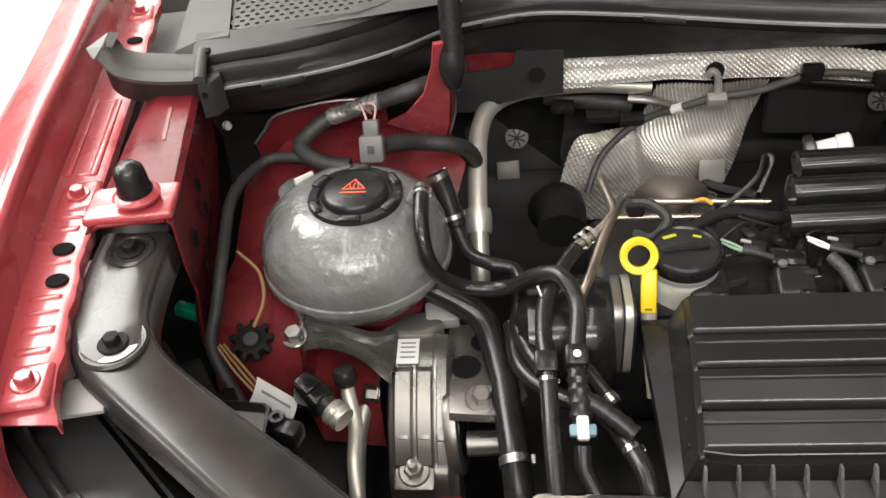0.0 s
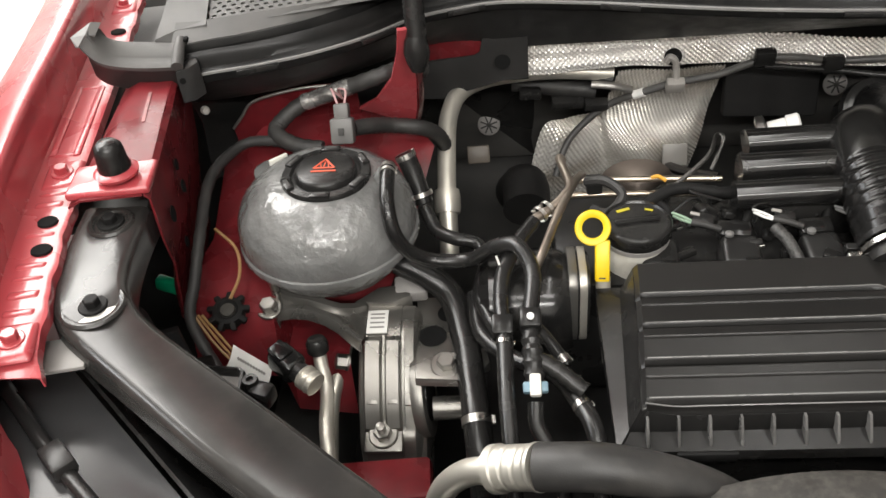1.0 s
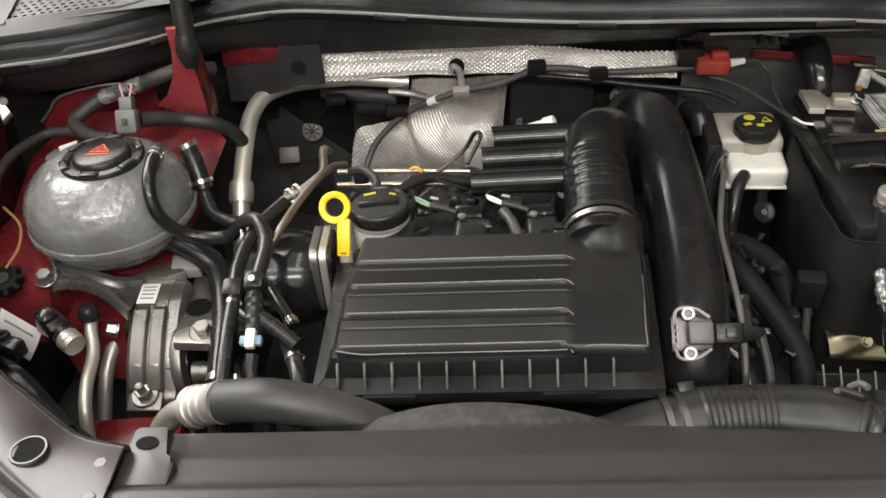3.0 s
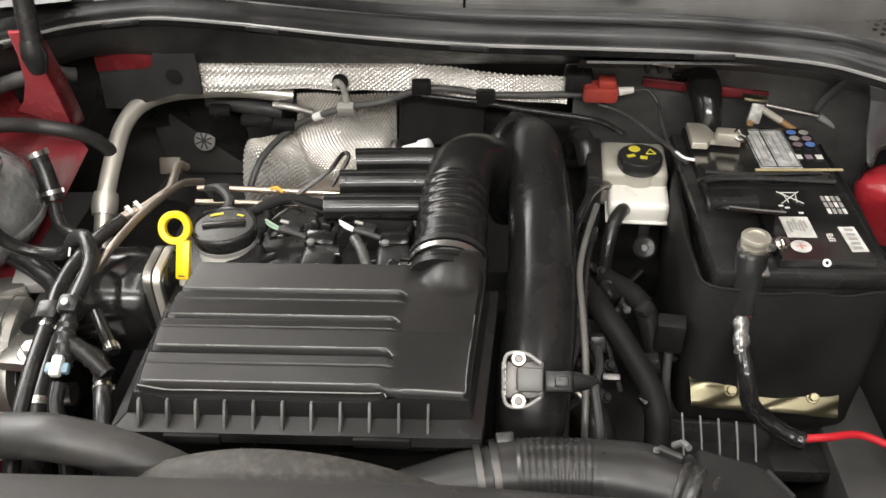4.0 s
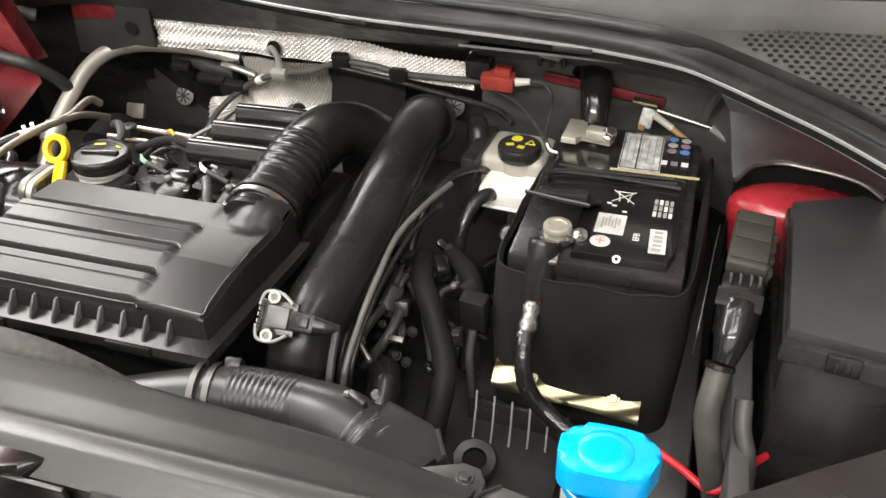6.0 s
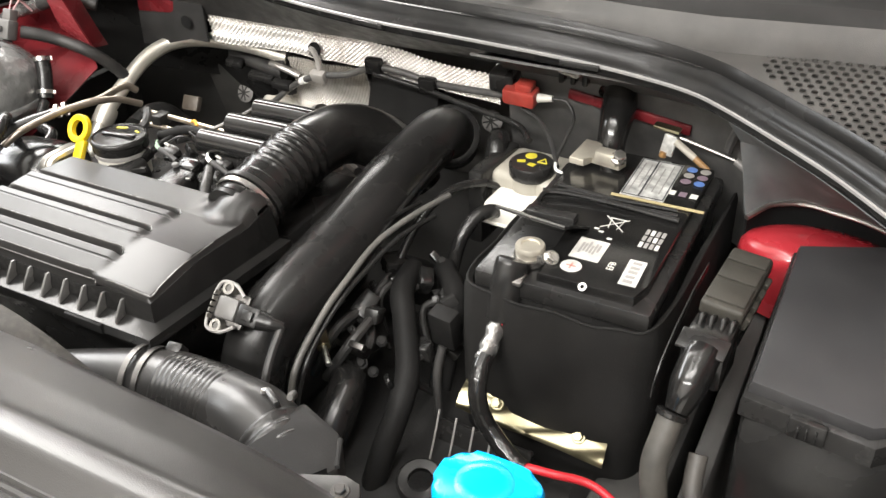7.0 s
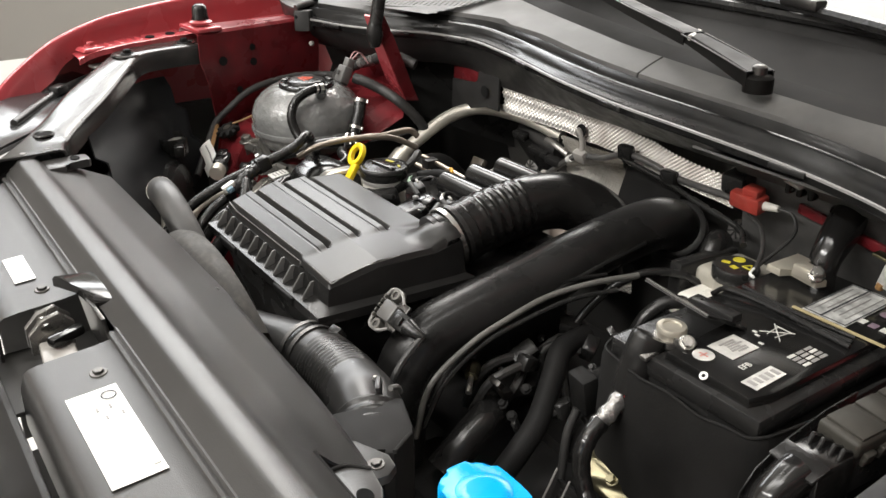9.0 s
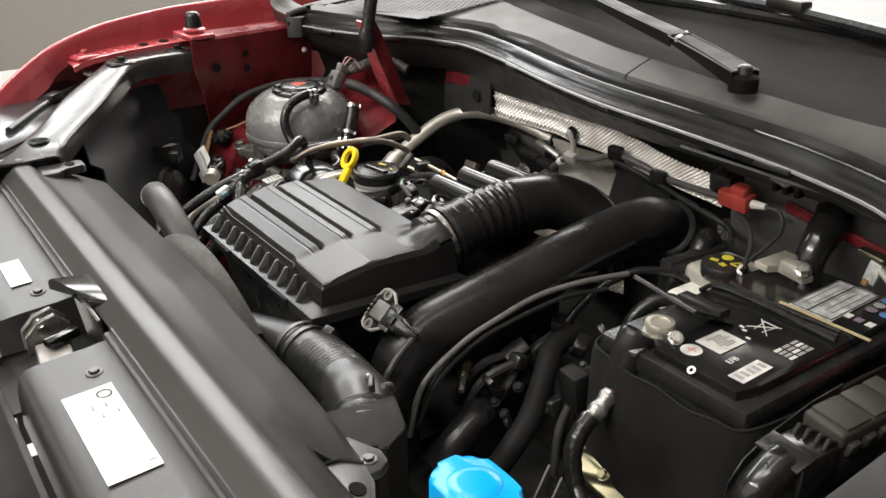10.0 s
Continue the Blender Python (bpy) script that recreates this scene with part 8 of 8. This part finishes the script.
# ---- right side: fuse box, connector tower, strut dome ----
fuse = thing("fuse_box", (0.96, 0.52, 0.70), "dark grey fuse box with a latched lid", "fuse box")
part("lid", prism([(0.894, 0.425), (0.990, 0.412), (1.02, 0.43), (1.02, 0.62), (0.97, 0.645), (0.897, 0.618)], -0.012, 0.0, 0.005, lift=lambda x, y: 0.882 + 0.024 * (y - 0.42) / 0.2), surface("fuse_lid_plastic", (0.028, 0.0278, 0.0288), 0.40, vary=0.1, dust=0.015, bump=0.3, fine=1200, rough_vary=0.04, spec=0.26), fuse)
part("lid_front", prism([(0.890, 0.418), (0.995, 0.404), (1.025, 0.43), (1.025, 0.62), (0.97, 0.65), (0.893, 0.622)], -0.032, -0.012, 0.004, lift=lambda x, y: 0.882 + 0.024 * (y - 0.42) / 0.2), BLACK_SATIN, fuse)
part("base", block((0.13, 0.22, 0.16), pose(0.958, 0.525, 0.77), 0.008), BLACK, fuse)
part("latch", block((0.030, 0.008, 0.020), pose(0.945, 0.409, 0.862, 0, 0, -7), 0.002), BLACK_SATIN, fuse)
for dx in (-0.007, 0.0, 0.007):
    part("latch_rib", block((0.002, 0.005, 0.012), pose(0.945 + dx, 0.404, 0.862, 0, 0, -7), 0.0005, 1), BLACK_SATIN, fuse)
con = thing("connector_tower", (0.85, 0.50, 0.75), "faded black multi-plug connector with a grey cable", "connector")
cmx = pose(0.8573, 0.535, 0.905, 2, 3, -4.5)
part("plug_top", block((0.040, 0.096, 0.016), cmx @ pose(0, 0, -0.0085), 0.004, 3), BROWN_PL, con)
part("plug_body", block((0.036, 0.090, 0.040), cmx @ pose(0.001, 0.0, -0.034), 0.003), BLACK_SATIN, con)
for dy, w in ((-0.026, 0.030), (0.006, 0.024), (0.034, 0.020)):
    part("plug_step", block((0.036, w, 0.003), cmx @ pose(0.0, dy, 0.0004), 0.0014, 2), BROWN_PL, con)
for dy in (-0.034, -0.014, 0.006, 0.026):
    part("side_tooth", block((0.006, 0.013, 0.014), cmx @ pose(0.021, dy, -0.018, 0, 14, 0), 0.002), BROWN_PL, con)
part("plug_socket", block((0.040, 0.046, 0.050), pose(0.851, 0.468, 0.866, 0, 0, -4.5), 0.005), BLACK_GLOSS, con)
for dx in (-0.013, -0.004, 0.006, 0.014):
    part("socket_rib", block((0.0042, 0.016, 0.012), pose(0.853 + dx, 0.479, 0.891, -30, 0, -4.5), 0.0012, 1), BLACK_SATIN, con)
part("socket_rim", block((0.043, 0.022, 0.004), pose(0.849, 0.446, 0.889, 16, 3, -4.5), 0.0015), BLACK_SATIN, con)
part("boot", tube([(0.850, 0.446, 0.880), (0.849, 0.434, 0.876), (0.846, 0.416, 0.860), (0.843, 0.403, 0.845)], 0.0165, 24, 8, lambda s: 1.0 if s < 0.6 else 1.0 - 0.9 * (s - 0.6)), BLACK_GLOSS, con)
part("boot_ring", lathe([(0.0128, -0.003), (0.0145, -0.002), (0.0145, 0.002), (0.0128, 0.003)], towards((0.8405, 0.4015, 0.842), (-0.1, -0.5, -0.8)), 24), BLACK_GLOSS, con)
part("cable", tube([(0.8405, 0.402, 0.843), (0.838, 0.390, 0.825), (0.836, 0.376, 0.80), (0.845, 0.365, 0.76), (0.86, 0.355, 0.70)], 0.0120, 14, 8), surface("grey_sleeve", (0.034, 0.032, 0.028), 0.6, dust=0.15), con)
part("second_cable", tube([(0.868, 0.398, 0.81), (0.870, 0.380, 0.79), (0.878, 0.360, 0.77), (0.882, 0.35, 0.72)], 0.0085, 12, 8), surface("grey_corrugated_sleeve", (0.03, 0.028, 0.026), 0.6, dust=0.15), con)
part("bracket_strip", sheet([[Vector((0.8245, 0.560, 0.898)), Vector((0.8240, 0.560, 0.888))], [Vector((0.8215, 0.520, 0.893)), Vector((0.8210, 0.520, 0.882))], [Vector((0.8185, 0.470, 0.880)), Vector((0.8180, 0.470, 0.868))], [Vector((0.8165, 0.440, 0.865)), Vector((0.8160, 0.440, 0.852))], [Vector((0.8150, 0.425, 0.845)), Vector((0.8145, 0.425, 0.832))]], 0.0012), BLACK, con, "thin edge strip of the connector bracket")
part("right_strut_dome", lathe([(0.080, 0.79), (0.088, 0.835), (0.092, 0.852), (0.090, 0.862), (0.084, 0.869), (0.070, 0.875), (0.045, 0.878), (0.0, 0.879)], pose(0.918, 0.680, 0) @ Matrix.Diagonal((0.92, 0.46, 1, 1)), 48), RED_DEEP, car, "red painted suspension tower top")
arc = spline([(0.838, 0.670, 0.892), (0.854, 0.697, 0.896), (0.867, 0.708, 0.896), (0.881, 0.715, 0.896), (0.898, 0.717, 0.896), (0.916, 0.713, 0.896), (0.947, 0.706, 0.896), (0.976, 0.690, 0.896), (0.995, 0.66, 0.896)], 6)
part("right_tower_rim", tube(arc, 0.0030, 8, 2), STEEL, car, "bare metal edge above the tower")
rows, gap_rows = [], []
for k in range(21):
    s = k / 20
    q = sample_curve(LIP_CURVE, 0.806 + 0.164 * s)
    foot = arc[int(s * (len(arc) - 1))]
    rows.append([q + Vector((0, 0.006, -0.014)), q.lerp(foot, 0.25) + Vector((0.004, 0.016, -0.008)), q.lerp(foot, 0.6) + Vector((0.002, 0.012, -0.006)), q.lerp(foot, 0.9) + Vector((0, 0.004, -0.001)), foot + Vector((0, 0.002, 0.001))])
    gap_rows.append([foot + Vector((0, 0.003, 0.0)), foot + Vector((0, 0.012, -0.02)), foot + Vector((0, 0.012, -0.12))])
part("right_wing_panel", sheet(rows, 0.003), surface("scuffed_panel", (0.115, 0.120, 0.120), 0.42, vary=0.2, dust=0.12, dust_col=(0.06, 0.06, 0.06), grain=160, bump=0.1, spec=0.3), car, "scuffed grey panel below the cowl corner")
# black sheet paints the shade in the gap under the rim
part("right_tower_gap", sheet(gap_rows, 0.002), VOID, car, "black sheet for the shaded gap round the suspension tower")

# ---- washer filler ----
wash = thing("washer_filler", (0.757, 0.20, 0.80), "white washer filler neck with a bright blue cap", "washer reservoir")
part("neck", lathe([(0.036, 0.72), (0.036, 0.80), (0.031, 0.82), (0.0305, 0.885), (0.0315, 0.888)], pose(0.757, 0.200, 0), 32), WHITE_PL, wash)
capo = []
for k in range(40):
    a = 2 * math.pi * k / 40
    r = 0.0352 * (abs(math.cos(a)) ** 3.2 + abs(math.sin(a)) ** 3.2) ** (-1 / 3.2) + 0.006 * max(0, math.cos(a - 0.35)) ** 8
    capo.append((0.757 + r * math.cos(a), 0.203 + r * 0.74 * math.sin(a)))
part("cap", prism(capo, 0.886, 0.912, 0.006), BLUE, wash)
part("cap_collar", lathe([(0.0318, 0.878), (0.0322, 0.880), (0.0322, 0.888)], pose(0.757, 0.202, 0), 32), BLUE, wash)
part("cap_dome", lathe([(0.021, 0.0), (0.0195, 0.0012), (0.012, 0.0018), (0.0, 0.002)], pose(0.757, 0.203, 0.912), 32), BLUE, wash)

# ---- gearbox side pipes and wiring under the charge pipe ----
gear = thing("selector_wiring", (0.50, 0.42, 0.62), "tangle of dark hoses, cables and fittings beside the gearbox", "wiring")
part("thin_pipe", tube([(0.515, 0.615, 0.868), (0.500, 0.56, 0.868), (0.487, 0.50, 0.862), (0.486, 0.44, 0.850), (0.486, 0.39, 0.835), (0.484, 0.34, 0.80), (0.484, 0.32, 0.74)], 0.0036, 10, 8), surface("grey_thin_pipe", (0.09, 0.088, 0.082), 0.4, dust=0.15), gear)
part("thin_pipe", tube([(0.474, 0.45, 0.835), (0.470, 0.41, 0.825), (0.468, 0.375, 0.80), (0.468, 0.35, 0.76)], 0.004, 10, 8), BLACK, gear)
part("water_hose", tube([(0.500, 0.55, 0.80), (0.515, 0.50, 0.805), (0.535, 0.47, 0.79), (0.560, 0.43, 0.765), (0.568, 0.40, 0.745), (0.565, 0.36, 0.70), (0.56, 0.33, 0.64)], 0.0135, 16, 8), HOSE_DULL, gear)
part("water_hose", tube([(0.525, 0.58, 0.79), (0.56, 0.54, 0.79), (0.575, 0.50, 0.77), (0.58, 0.46, 0.72)], 0.013, 14, 8), HOSE_DULL, gear)
part("water_hose", tube([(0.46, 0.45, 0.72), (0.49, 0.42, 0.74), (0.505, 0.385, 0.735), (0.505, 0.34, 0.70)], 0.02, 16, 8), RUBBER, gear)
part("fitting", tube([(0.462, 0.415, 0.79), (0.476, 0.400, 0.785)], 0.008, 6, 2), GOLD, gear, "yellow-zinc hose fitting")
part("fitting_nipple", tube([(0.476, 0.400, 0.785), (0.492, 0.385, 0.778)], 0.0035, 8, 2), STEEL, gear)
rg = random.Random(7)
for k in range(9):
    p = Vector((rg.uniform(0.475, 0.57), rg.uniform(0.43, 0.60), rg.uniform(0.76, 0.82)))
    part("plug", block((rg.uniform(0.016, 0.032), rg.uniform(0.014, 0.026), rg.uniform(0.014, 0.024)), Matrix.Translation(p) @ pose(0, 0, 0, rg.uniform(-30, 30), rg.uniform(-30, 30), rg.uniform(0, 90)), 0.003), (BLACK, BLACK_SATIN, BLACK_GLOSS)[k % 3], gear)
    part("lead", tube([p, p + Vector((rg.uniform(-0.03, 0.03), rg.uniform(-0.05, 0.0), -0.01)), p + Vector((rg.uniform(-0.05, 0.05), rg.uniform(-0.09, 0.02), -0.07))], rg.uniform(0.003, 0.006), 8, 6), TAPE, gear)
for k in range(5):
    p = Vector((rg.uniform(0.47, 0.56), rg.uniform(0.42, 0.52), rg.uniform(0.775, 0.81)))
    hex_bolt("fixing_bolt", p, (rg.uniform(-0.4, 0.6), -0.6, 0.6), 0.0036, gear, BLACK, 1.3)
for k, (dx, dz, r, mt) in enumerate(((-0.012, 0.007, 0.0026, BLACK_GLOSS), (0.007, -0.006, 0.0030, BLACK))):
    part("thin_pipe", tube([(0.505 + dx, 0.585, 0.862 + dz), (0.492 + dx, 0.53, 0.862 + dz), (0.484 + dx, 0.47, 0.852 + dz), (0.481 + dx, 0.41, 0.838 + dz), (0.478 + dx, 0.36, 0.806 + dz), (0.478 + dx, 0.33, 0.75)], r, 8, 8), mt, gear)
for k in range(16):
    p = Vector((rg.uniform(0.50, 0.60), rg.uniform(0.40, 0.62), rg.uniform(0.735, 0.80)))
    if k % 3 == 0:
        hex_bolt("fixing_bolt", p, (rg.uniform(-0.3, 0.5), -0.5, 0.7), rg.uniform(0.0035, 0.005), gear, TRAY, 1.3)
    else:
        part("bracket_tab", block((rg.uniform(0.010, 0.026), rg.uniform(0.006, 0.014), rg.uniform(0.004, 0.014)), Matrix.Translation(p) @ pose(0, 0, 0, rg.uniform(-40, 40), rg.uniform(-40, 40), rg.uniform(0, 180)), 0.0015), (BLACK, DARK_STEEL, BLACK_GLOSS, TRAY)[k % 4], gear)
part("gear_bracket", prism([(0.47, 0.43), (0.51, 0.42), (0.52, 0.46), (0.48, 0.50)], 0.765, 0.775, 0.003), DARK_STEEL, gear)
solid("cable_connector", block((0.030, 0.02, 0.045), pose(0.585, 0.47, 0.80, 10, 0, -8), 0.003), HOSE_DULL, "black connector beside the battery wrap", "connector")
solid("connector_lead", tube([(0.585, 0.462, 0.78), (0.584, 0.45, 0.75), (0.59, 0.44, 0.70)], 0.005, 10, 5), TAPE, "taped lead below the connector", "wire")
solid("bypass_hose", tube([(0.50, 0.79, 0.84), (0.505, 0.775, 0.868), (0.512, 0.755, 0.872), (0.517, 0.735, 0.85)], 0.014, 16, 6), RUBBER, "short black elbow hose beside the reservoir", "hose")
